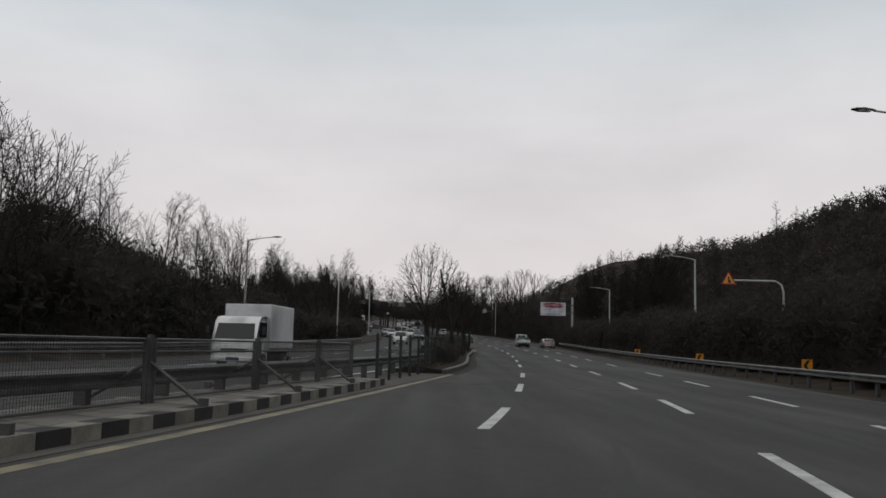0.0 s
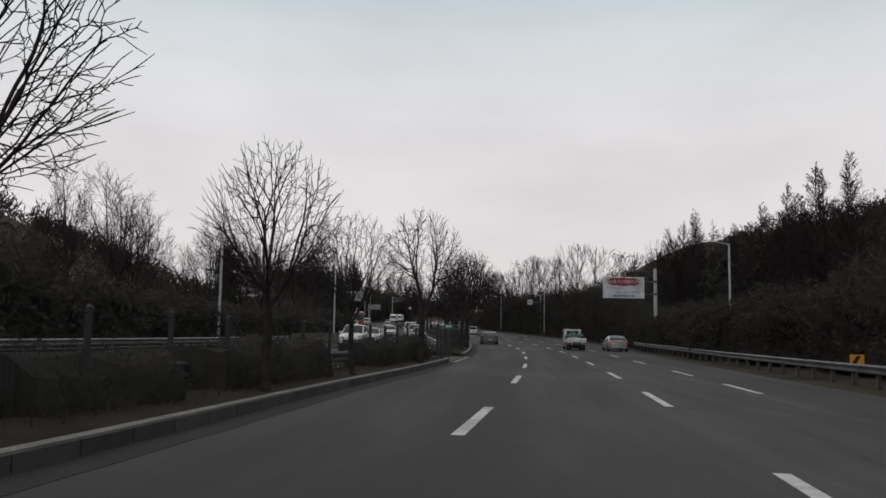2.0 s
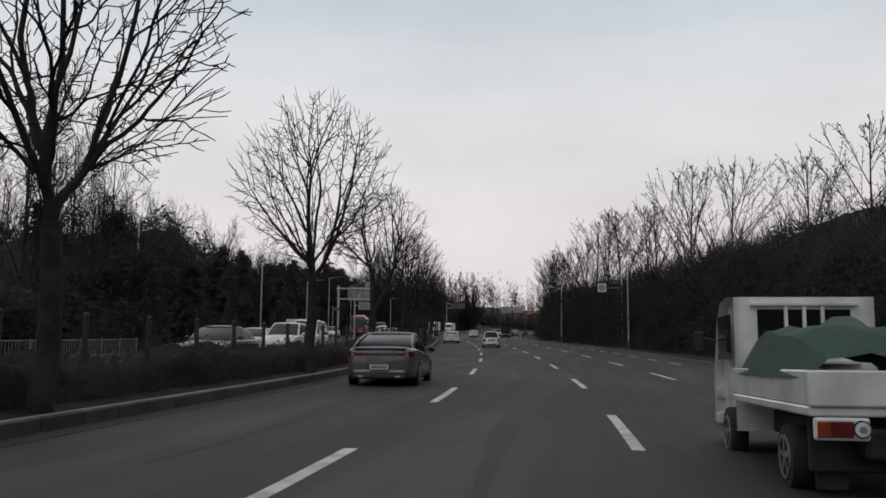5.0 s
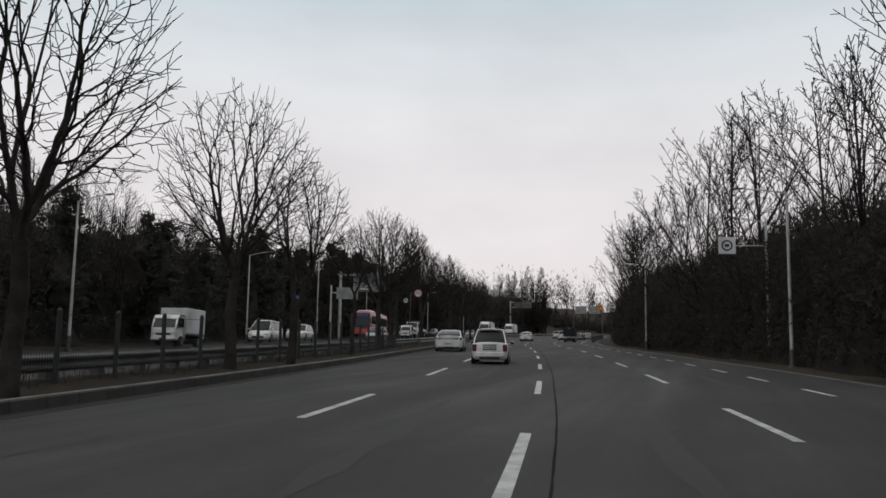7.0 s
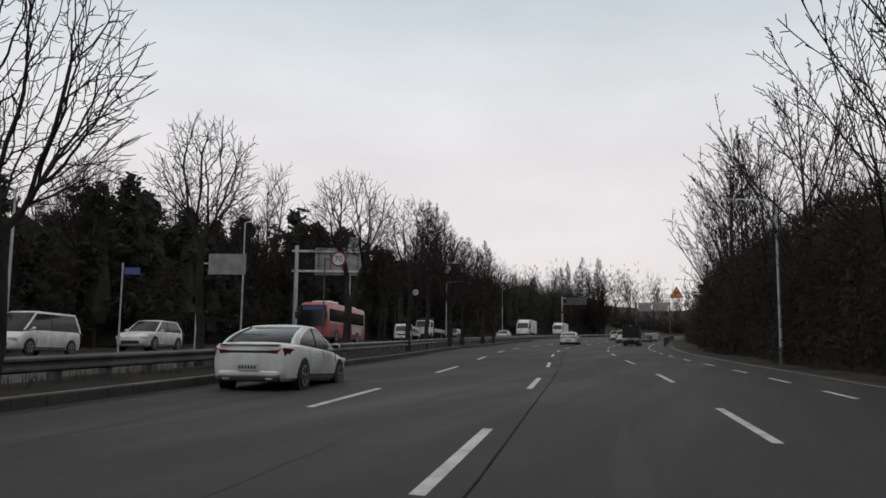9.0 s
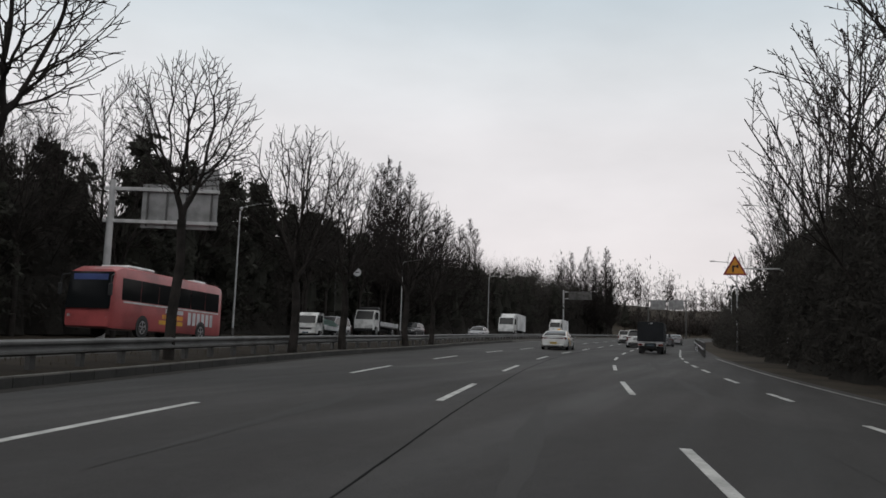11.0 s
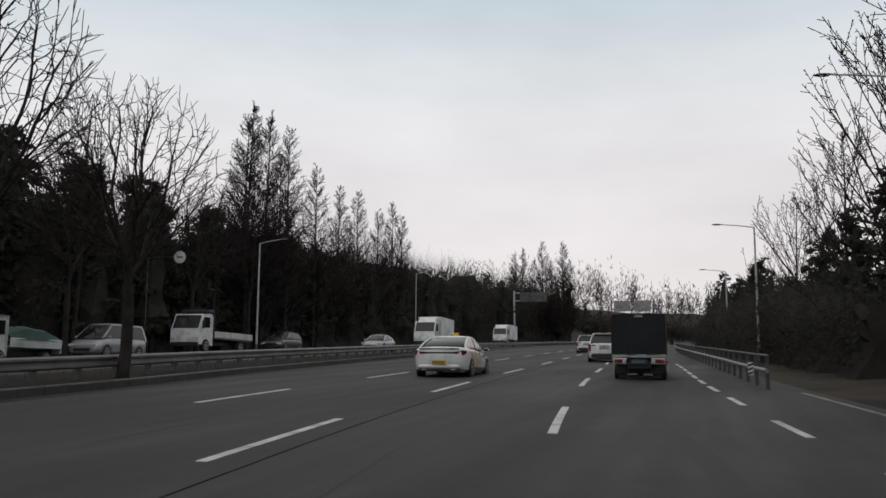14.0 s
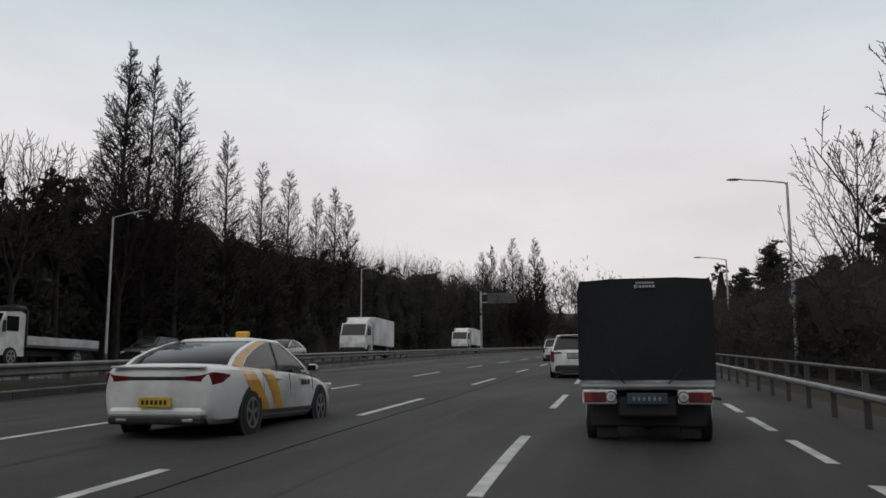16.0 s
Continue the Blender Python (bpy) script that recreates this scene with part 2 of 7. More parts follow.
M_PLATE_Y = mat("yellow_number_plate", (0.62, 0.42, 0.03), 0.5, vary=0.05, scale=4, fine=30)
M_YELLOW = mat("yellow_livery", (0.70, 0.36, 0.03), 0.35, vary=0.05, scale=2, fine=10, coat=0.4)
M_PINK = mat("salmon_red_bus_paint", (0.42, 0.085, 0.085), 0.4, vary=0.12, scale=0.7, fine=8, coat=0.3)
M_SIGN_W = mat("white_sign_face", (0.60, 0.60, 0.62), 0.5, vary=0.06, scale=1, fine=12)
M_SIGN_R = mat("red_sign_paint", (0.24, 0.012, 0.03), 0.5, vary=0.1, scale=1, fine=12)
M_SIGN_B = mat("blue_sign_paint", (0.06, 0.09, 0.25), 0.5, vary=0.1, scale=1, fine=12)
M_SIGN_O = mat("orange_sign_face", (0.80, 0.33, 0.03), 0.5, vary=0.06, scale=1, fine=12)
M_SIGN_G = mat("green_sign_face", (0.015, 0.14, 0.08), 0.5, vary=0.06, scale=1, fine=12)
M_SIGN_BACK = mat("sign_back", (0.26, 0.26, 0.26), 0.6, 0.3, vary=0.15, scale=1, fine=12)
M_INK = mat("black_sign_ink", (0.012, 0.012, 0.012), 0.6, vary=0.1, scale=1, fine=12)
M_BOX = mat("white_box_body", (0.62, 0.63, 0.63), 0.5, vary=0.08, scale=0.6, fine=6)


# ---------------------------------------------------------------- mesh helpers
class Build:
    """Collects vertices and faces of one part."""

    def __init__(self):
        self.v, self.f = [], []

    def add(self, verts, faces):
        o = len(self.v)
        self.v.extend(tuple(p) for p in verts)
        self.f.extend(tuple(i + o for i in f) for f in faces)
        return self

    def box(self, x0, x1, y0, y1, z0, z1, cut=0.0):
        """A box with its upright and lying edges cut by a bevel."""
        c = min(cut, (x1 - x0) * 0.45, (y1 - y0) * 0.45, (z1 - z0) * 0.45)
        if c <= 0:
            v = [(x, y, z) for z in (z0, z1) for x, y in ((x0, y0), (x1, y0), (x1, y1), (x0, y1))]
            return self.add(v, [(3, 2, 1, 0), (4, 5, 6, 7), (0, 1, 5, 4), (1, 2, 6, 5), (2, 3, 7, 6), (3, 0, 4, 7)])

        def ring(i, z):
            a0, a1, b0, b1 = x0 + i, x1 - i, y0 + i, y1 - i
            k = c
            return [(a0 + k, b0, z), (a1 - k, b0, z), (a1, b0 + k, z), (a1, b1 - k, z), (a1 - k, b1, z), (a0 + k, b1, z), (a0, b1 - k, z), (a0, b0 + k, z)]

        rings = [ring(c * 0.6, z0), ring(0, z0 + c), ring(0, z1 - c), ring(c * 0.6, z1)]
        return self.loft(rings, True, True)

    def loft(self, rings, cap0=True, cap1=True, closed=True):
        """Faces between rings of equal length."""
        n = len(rings[0])
        o = len(self.v)
        for r in rings:
            self.v.extend(tuple(p) for p in r)
        for i in range(len(rings) - 1):
            for j in range(n if closed else n - 1):
                k = (j + 1) % n
                self.f.append((o + i * n + j, o + i * n + k, o + (i + 1) * n + k, o + (i + 1) * n + j))
        if cap0:
            self.f.append(tuple(o + j for j in reversed(range(n))))
        if cap1:
            self.f.append(tuple(o + (len(rings) - 1) * n + j for j in range(n)))
        return self

    def tube(self, pts, radii, sides=6, cap=True):
        """A round rod through points."""
        pts = [Vector(p) for p in pts]
        rings, ref = [], None
        for i, p in enumerate(pts):
            d = (pts[min(i + 1, len(pts) - 1)] - pts[max(i - 1, 0)])
            d = d.normalized() if d.length > 1e-9 else Vector((0, 0, 1))
            if ref is None:
                ref = Vector((1, 0, 0)) if abs(d.x) < 0.8 else Vector((0, 1, 0))
            a = d.cross(ref).normalized()
            b = d.cross(a)
            ref = a.cross(d)
            r = radii[i] if isinstance(radii, (list, tuple)) else radii
            rings.append([p + (a * math.cos(2 * math.pi * k / sides) + b * math.sin(2 * math.pi * k / sides)) * r for k in range(sides)])
        return self.loft(rings, cap, cap)

    def disc(self, c, axis, r0, r1, depth, sides=20):
        """A ring or disc of some depth about axis 'x', 'y' or 'z'."""
        def pt(rad, a, h):
            u, v = rad * math.cos(a), rad * math.sin(a)
            p = {"x": (h, u, v), "y": (u, h, v), "z": (u, v, h)}[axis]
            return (c[0] + p[0], c[1] + p[1], c[2] + p[2])

        ang = [2 * math.pi * k / sides for k in range(sides)]
        if r0 <= 0:
            return self.loft([[pt(r1, a, -depth / 2) for a in ang], [pt(r1, a, depth / 2) for a in ang]])
        rings = [[pt(r0, a, -depth / 2) for a in ang], [pt(r1, a, -depth / 2) for a in ang], [pt(r1, a, depth / 2) for a in ang], [pt(r0, a, depth / 2) for a in ang], [pt(r0, a, -depth / 2) for a in ang]]
        return self.loft(rings, False, False)

    def ball(self, c, rx, ry, rz, rings=6, seg=10):
        rr = [[(c[0] + rx * math.sin(math.pi * (i + 0.5) / rings) * math.cos(2 * math.pi * j / seg), c[1] + ry * math.sin(math.pi * (i + 0.5) / rings) * math.sin(2 * math.pi * j / seg), c[2] - rz * math.cos(math.pi * (i + 0.5) / rings)) for j in range(seg)] for i in range(rings)]
        return self.loft(rr)

    def mesh(self, name, material, smooth=False):
        me = bpy.data.meshes.new(name)
        me.from_pydata(self.v, [], self.f)
        me.materials.append(material)
        if smooth:
            me.polygons.foreach_set("use_smooth", [True] * len(me.polygons))
        me.update()
        return me


def part(name, b, material, parent=None, label="", smooth=False, kind=""):
    ob = new(name, b.mesh(name, material, smooth))
    if smooth:
        fix_normals(ob.data)
    if parent is not None:
        ob.parent = parent
    return tagged(ob, label=label, kind=kind)


def fix_normals(me, angle=0.6):
    me.set_sharp_from_angle(angle=angle)


def thing(name, label, category, m=None, group="", kind=""):
    ob = new(name)
    ob.empty_display_size = 0.2
    if m is not None:
        ob.matrix_world = m
    return tagged(ob, label, category, group, kind)


def spline(pts):
    """A smooth curve x(y) through (y, x) points."""
    P = np.array(pts, float)
    y, x = P[:, 0], P[:, 1]
    s = np.gradient(x, y)

    def at(q):
        i = int(np.clip(np.searchsorted(y, q) - 1, 0, len(y) - 2))
        h = y[i + 1] - y[i]
        u = (q - y[i]) / h
        if u < 0 or u > 1:
            j = 0 if u < 0 else -1
            return float(x[j] + s[j] * (q - y[j]))
        return float((2 * u**3 - 3 * u**2 + 1) * x[i] + (u**3 - 2 * u**2 + u) * h * s[i] + (3 * u**2 - 2 * u**3) * x[i + 1] + (u**3 - u**2) * h * s[i + 1])

    return at


# ---------------------------------------------------------------- the plan of the road
# lane line between the second and third lane, by north
L2 = spline([(-120, -29), (-60, -11.5), (-30, -3.9), (0, 1.9), (15, 4.3), (30, 5.9), (50, 7.35), (70, 8.4), (90, 8.95), (108, 9.0), (128, 8.15), (147, 6.4), (164, 4.4), (187, 1.1), (202, -1.3), (231, -6.4), (248, -9.8), (268, -13.3), (283, -15.4), (297, -16.8), (316, -18.2), (345, -20.4), (388, -23.2), (430, -24.6), (500, -20), (560, -6), (620, 18)])
W1 = spline([(-120, 3.2), (0, 3.2), (110, 3.25), (135, 3.45), (160, 3.6), (200, 3.7), (235, 3.9), (250, 4.1), (262, 4.3), (300, 4.0), (620, 4.0)])
W3 = spline([(-120, 2.8), (0, 2.8), (100, 3.1), (150, 3.65), (190, 3.95), (245, 4.3), (270, 4.1), (300, 3.75), (620, 3.8)])
W4 = spline([(-120, 5.9), (100, 6.5), (160, 7.3), (200, 7.8), (250, 8.2), (300, 7.8), (620, 7.7)])
# outer right edge of the asphalt
WE = spline([(-120, 6.3), (0, 6.2), (100, 6.5), (125, 7.6), (150, 10.2), (170, 11.0), (230, 10.9), (262, 11.0), (285, 11.0), (300, 10.6), (330, 10.2), (620, 10.2)])
# kerb line of the median
KL = spline([(-120, -38), (-60, -17.6), (-30, -10.2), (0, -4.4), (10, -2.7), (21, -1.1), (31, 0.25), (38, 0.9), (48, 1.25), (60, 1.5), (70, 1.95), (76, 2.15), (93, 2.3), (100, 2.12), (109, 1.75), (120, 1.15), (135, 0.1), (151, -1.75), (164, -3.6), (175, -5.2), (187, -6.95), (196, -8.5), (220, -12.7), (235, -15.4), (246, -17.7), (259, -20.5), (268, -22.1), (282, -23.8), (291, -25.0), (298, -26.2), (303, -26.9), (310, -27.8), (330, -30.1), (345, -31.6), (388, -34.3), (430, -35.8), (500, -31.2), (560, -17.2), (620, 6.8)])
# width from the kerb to the near and the far edge of the oncoming carriageway
ON = spline([(-120, 2.2), (60, 2.2), (110, 2.8), (160, 3.5), (215, 3.6), (245, 5.2), (290, 5.6), (320, 4.4), (620, 4.2)])
OF = spline([(-120, 13.0), (110, 13.2), (135, 12.4), (163, 13.5), (196, 19.2), (230, 21.6), (290, 21.6), (310, 20.4), (360, 19.0), (430, 16.5), (620, 16)])


# the plan is drawn along an even grid; lay_out() sets it on the true alignment with these: local scale, road line, climb
SCALE = spline([(-200, 1.24), (25, 1.235), (78, 1.09), (130, 0.985), (185, 0.915), (245, 0.865), (300, 0.89), (900, 0.89)])
G_Y = np.arange(-160.0, 761.0, 1.0)
G_S = np.array([SCALE(q) for q in G_Y])
G_L = np.array([L2(q) for q in G_Y])
G_STEP = (G_S[1:] + G_S[:-1]) / 2
G_N = np.concatenate([[0], np.cumsum(G_STEP)])
G_E = np.concatenate([[0], np.cumsum(G_STEP * np.diff(G_L))])
G_N, G_E = G_N - G_N[160], G_E - G_E[160] + G_L[160]
BEND, FLAT_FROM, FLAT_TO = 2.0e-4, 190.0, 720.0


def rise(n):
    """The climb of the road above its start, by north."""
    a = np.clip(n, 0, FLAT_FROM)
    return BEND * a * a / 2 + BEND * FLAT_FROM * (np.clip(n, FLAT_FROM, FLAT_TO) - FLAT_FROM)


CROSSFALL = 0.015


def level(off, n):
    """Height of the road surface: the climb, less the fall to the outer side."""
    return rise(n) - CROSSFALL * np.clip(off, -14, 14)


def true_place(x, y):
    """East, north, local scale and road height on the true alignment, of a point of the plan."""
    far_n, far_s = np.maximum(y - 760, 0), np.maximum(-160 - y, 0)
    q = np.interp(y, G_Y, G_S)
    off, n = q * (x - np.interp(y, G_Y, G_L)), np.interp(y, G_Y, G_N) + far_n - far_s
    return np.interp(y, G_Y, G_E) + off, n, q, level(off, n)


GROWN = {"street_tree", "broad_tree", "roadside_tree", "dawn_redwood", "slope_tree", "pine_tree", "woodland_tree", "street_lamp", "bird_nest", "warning_billboard", "merge_sign", "bend_sign",
         "speed_limit_sign", "round_sign", "enforcement_sign", "direction_sign", "distance_sign", "street_name_sign", "pole_signs", "sign_portal", "cantilever_sign", "chevron_sign"}
MASSES = {"ground", "hedge", "undergrowth", "hill_wood", "far_wood", "distant_wood"}


def lay_out():
    """Moves everything from the plan to its true place on the climbing road."""
    def bend(me, tall):
        v = np.empty(len(me.vertices) * 3, np.float32)
        me.vertices.foreach_get("co", v)
        v = v.reshape(-1, 3).astype(float)
        e, n, q, z = true_place(v[:, 0], v[:, 1])
        v = np.stack([e, n, v[:, 2] * (q if tall else 1) + z], 1)
        me.vertices.foreach_set("co", v.astype(np.float32).ravel())
        me.update()

    for ob in list(scene.objects):
        if ob.parent or ob.type not in {"MESH", "EMPTY"}:
            continue
        kind = ob.name.split(".")[0]
        p = ob.matrix_basis.translation
        if p.length < 1e-6:
            for o in (ob, *ob.children_recursive):
                if o.type != "MESH":
                    continue
                t = o.matrix_basis.translation
                if t.length < 1e-6:
                    bend(o.data, kind in MASSES)
                else:
                    e, n, q, z = true_place(t.x, t.y)
                    o.matrix_basis.translation = (e, n, t.z + z)
        else:
            e, n, q, z = true_place(p.x, p.y)
            k = q if kind in GROWN else 1.0
            ob.matrix_basis = Matrix.Translation((e, n, p.z * k + z)) @ ob.matrix_basis.to_3x3().to_4x4() @ Matrix.Diagonal((k, k, k, 1))


def smooth01(a, b, x):
    u = min(max((x - a) / (b - a), 0.0), 1.0)
    return u * u * (3 - 2 * u)


def height(x, y):
    """The lie of the land beside the road."""
    r = x - (L2(y) + WE(y))
    q = (KL(y) - OF(y)) - x
    n = noise.noise(Vector((x * 0.02, y * 0.02, 3.1)))
    h = -0.06
    if r > 0:
        h += smooth01(3, 12, r) * 1.2 * (1 - smooth01(290, 330, y))
        hill = smooth01(12, 74, r) * (26.0 + 5 * n) * (1 - smooth01(290, 430, y) * 0.8)
        h += hill + max(r - 75, 0) * 0.05
    elif q > 0:
        h += smooth01(2, 10, q) * 0.8 + smooth01(14, 78, q) * (8 + 5 * n + 13 * smooth01(-40, 40, y) * (1 - smooth01(230, 330, y)))
    far = smooth01(700, 1600, math.hypot(x, y - 200))
    h += 7 * smooth01(600, 680, y) * (1 - far)
    return h * (1 - far) + far * 10


EDGE0 = lambda y: L2(y) + WE(y)


# ---------------------------------------------------------------- ground and carriageways
def axis(lo, hi, step, out):
    a = list(np.arange(lo, hi + step / 2, step))
    s = step
    while a[-1] < out:
        s *= 1.5
        a.append(a[-1] + s)
    s = step
    while a[0] > -out:
        s *= 1.5
        a.insert(0, a[0] - s)
    return a


def make_ground():
    xs, ys = axis(-160, 160, 5, 3500), axis(-100, 560, 6, 3500)
    b = Build()
    v = [(x, y, height(x, y)) for y in ys for x in xs]
    n = len(xs)
    b.add(v, [(j * n + i, j * n + i + 1, (j + 1) * n + i + 1, (j + 1) * n + i) for j in range(len(ys) - 1) for i in range(n - 1)])
    ob = part("ground", b, M_GROUND, smooth=True)
    tagged(ob, "brown winter ground with dry grass and leaf litter", "ground", kind="structure")


def strip(b, left, right, z, y0, y1, step=3.0, thick=0.0):
    """A ribbon between two curves; with thickness it gets a skirt."""
    n = int(math.ceil((y1 - y0) / step))
    for i in range(n + 1):
        y = y0 + (y1 - y0) * i / n
        b.v.append((left(y), y, z))
        b.v.append((right(y), y, z))
    o = len(b.v) - 2 * (n + 1)
    for i in range(n):
        k = o + 2 * i
        b.f.append((k, k + 1, k + 3, k + 2))
    if thick:
        o2 = len(b.v)
        for i in range(2 * (n + 1)):
            p = b.v[o + i]
            b.v.append((p[0], p[1], z - thick))
        for i in range(n):
            for s in (0, 1):
                k, q = o + 2 * i + s, o2 + 2 * i + s
                b.f.append((k, k + 2, q + 2, q) if s == 0 else (k + 2, k, q, q + 2))
        b.f.append((o, o2, o2 + 1, o + 1))
        e = 2 * n
        b.f.append((o + e + 1, o2 + e + 1, o2 + e, o + e))


def make_road():
    b = Build()
    strip(b, lambda y: KL(y) - 0.05, lambda y: L2(y) + WE(y), 0.0, -110, 600, thick=0.3)
    road = part("road", b, M_ASPHALT)
    tagged(road, "worn dark grey asphalt carriageway of a multi-lane road", "road", kind="structure")
    b = Build()
    strip(b, lambda y: KL(y) - OF(y), lambda y: KL(y) - ON(y), -0.004, -110, 600, thick=0.3)
    road2 = part("road_oncoming", b, M_ASPHALT2)
    tagged(road2, "grey asphalt carriageway of the oncoming traffic", "road", kind="structure")
    # lane dashes: curve, length, where each dash begins
    sets = [
        (lambda y: L2(y) - W1(y), 5.0, [-33, -22, -11, 0.3, 11.1, 20.5, 29.6, 42.1, 52.4, 64.6, 75.8, 88.0, 100.2, 112.6, 125, 138, 152.5, 165.4, 179.6, 193.0, 209, 223.5, 239, 256.2, 270.6, 285.5, 298.4, 312, 326, 340, 354, 368, 382]),
        (L2, 5.0, [-29, -17.5, -6, 5.6, 15.4, 24.2, 35.2, 46.2, 58.3, 69.4, 81.9, 93.6, 106.0, 118.5, 131.5, 145.4, 159.4, 173, 187, 201.5, 216.5, 231.4, 248.6, 262.6, 277.5, 291.6, 305.2, 319, 333, 347, 361, 375]),
        (lambda y: L2(y) + W3(y), 4.9, [-30, -19, -8.5, 10.4, 18.8, 28.0, 36.8, 51.0, 63.6, 73.4, 86.6, 98.8, 112.2, 125, 138, 151.6, 165.5, 179.8, 192.6, 207, 222, 238.0, 254.0, 268.3, 282.2, 296.6, 308.4, 321, 335, 349, 363]),
        (lambda y: L2(y) + W4(y), 2.5, [155, 161.8, 168.6, 176.4, 183.2, 189.8, 196.8, 203.6, 210.4, 217.2, 224, 231, 238.6, 246.5, 255, 263, 271, 276.6, 283.2, 290, 295.6, 300.2, 304.4, 308.6, 313, 317.5, 322]),
    ]
    for fn, ln0, starts in sets:
        for y in starts:
            ln = ln0 / SCALE(y) * random.uniform(0.97, 1.03)
            d = Build()
            strip(d, lambda q: fn(q) - 0.08, lambda q: fn(q) + 0.08, 0.005, y, y + ln, step=1.5, thick=0.005)
            part("lane_dash", d, M_PAINT, road)
    for fn, y0, y1, nm in ((lambda y: KL(y) + 0.8, 330, 600, "edge_line"), (lambda y: L2(y) + WE(y) - 0.5, 150, 296, "edge_line")):
        d = Build()
        strip(d, lambda q: fn(q) - 0.07, lambda q: fn(q) + 0.07, 0.005, y0, y1, thick=0.005)
        part(nm, d, M_PAINT_OLD, road)
    for y0, y1, o in ((-110, 40, 0.16), (79, 90, 0.2)):
        d = Build()
        strip(d, lambda q: KL(q) + o - 0.09, lambda q: KL(q) + o + 0.09, 0.005, y0, y1, thick=0.005)
        part("yellow_edge_line", d, M_PAINT_Y, road, "worn pale yellow edge line")
    # darker oil-stained tracks along the lanes, with ragged edges
    for lane, (fn, y0, y1) in enumerate(((lambda y: L2(y) - W1(y) * 0.5, -60, 300), (lambda y: L2(y) + W3(y) * 0.5, -60, 330), (lambda y: L2(y) + (W3(y) + W4(y)) * 0.5, -60, 330), (lambda y: L2(y) - W1(y) * 1.5, 60, 300))):
        y = y0 + lane * 5.0
        while y < y1:
            ln = 14 + 16 * abs(noise.noise(Vector((y * 0.3, lane * 3.0, 0))))
            d = Build()
            hwd = lambda q, s: (0.20 + 0.16 * noise.noise(Vector((q * 0.6, lane * 5 + s, 1)))) * min(1, (q - y) / 7 + 0.02, (y + ln - q) / 7 + 0.02)
            mid = lambda q: fn(q) + 0.18 * noise.noise(Vector((q * 0.12, lane, 7)))
            strip(d, lambda q: mid(q) - hwd(q, 1), lambda q: mid(q) + hwd(q, 2), 0.0035, y, y + ln, step=0.8)
            part("oil_track", d, M_TRACK, road, "dark oil-stained track")
            y += ln + 3 + 9 * abs(noise.noise(Vector((y * 0.7, lane, 4))))
    # expansion joint across the carriageway
    for y in (23.05, 23.32):
        d = Build()
        d.add([(KL(y) - 0.04, y, 0.004), (EDGE0(y), y - 0.55, 0.004), (EDGE0(y), y - 0.50, 0.004), (KL(y) - 0.04, y + 0.05, 0.004)], [(0, 1, 2, 3)])
        part("expansion_joint", d, M_CONC, road, "pale worn expansion joint")
    d = Build()
    d.add([(KL(23) - 0.04, 23.11, 0.003), (EDGE0(23), 22.56, 0.003), (EDGE0(23), 22.76, 0.003), (KL(23) - 0.04, 23.31, 0.003)], [(0, 1, 2, 3)])
    part("joint_gap", d, M_SEAL, road, "dark rubber joint filling")
    # tarred joint beside the third lane
    d = Build()
    tj = lambda q: L2(q) + 0.42 + 0.22 * smooth01(215, 245, q) + 0.012 * math.sin(q * 0.35)
    strip(d, lambda q: tj(q) - 0.016 - 0.005 * math.sin(q * 2.1), lambda q: tj(q) + 0.016 + 0.005 * math.sin(q * 5.1), 0.004, 140, 330, step=0.5, thick=0.004)
    part("tar_joint", d, M_SEAL, road, "black tarred joint")
    for f0 in (0.42, 0.72):
        y = -100
        while y < 420:
            d = Build()
            fn = lambda q: KL(q) - OF(q) + (OF(q) - ON(q)) * f0
            strip(d, lambda q: fn(q) - 0.08, lambda q: fn(q) + 0.08, 0.001, y, y + 5, step=1.7, thick=0.005)
            part("lane_dash", d, M_PAINT, road2)
            y += 13
    d = Build()
    strip(d, lambda q: KL(q) - ON(q) - 0.6, lambda q: KL(q) - ON(q) - 0.45, 0.001, -110, 600, thick=0.005)
    part("edge_line", d, M_PAINT, road2)
    return road


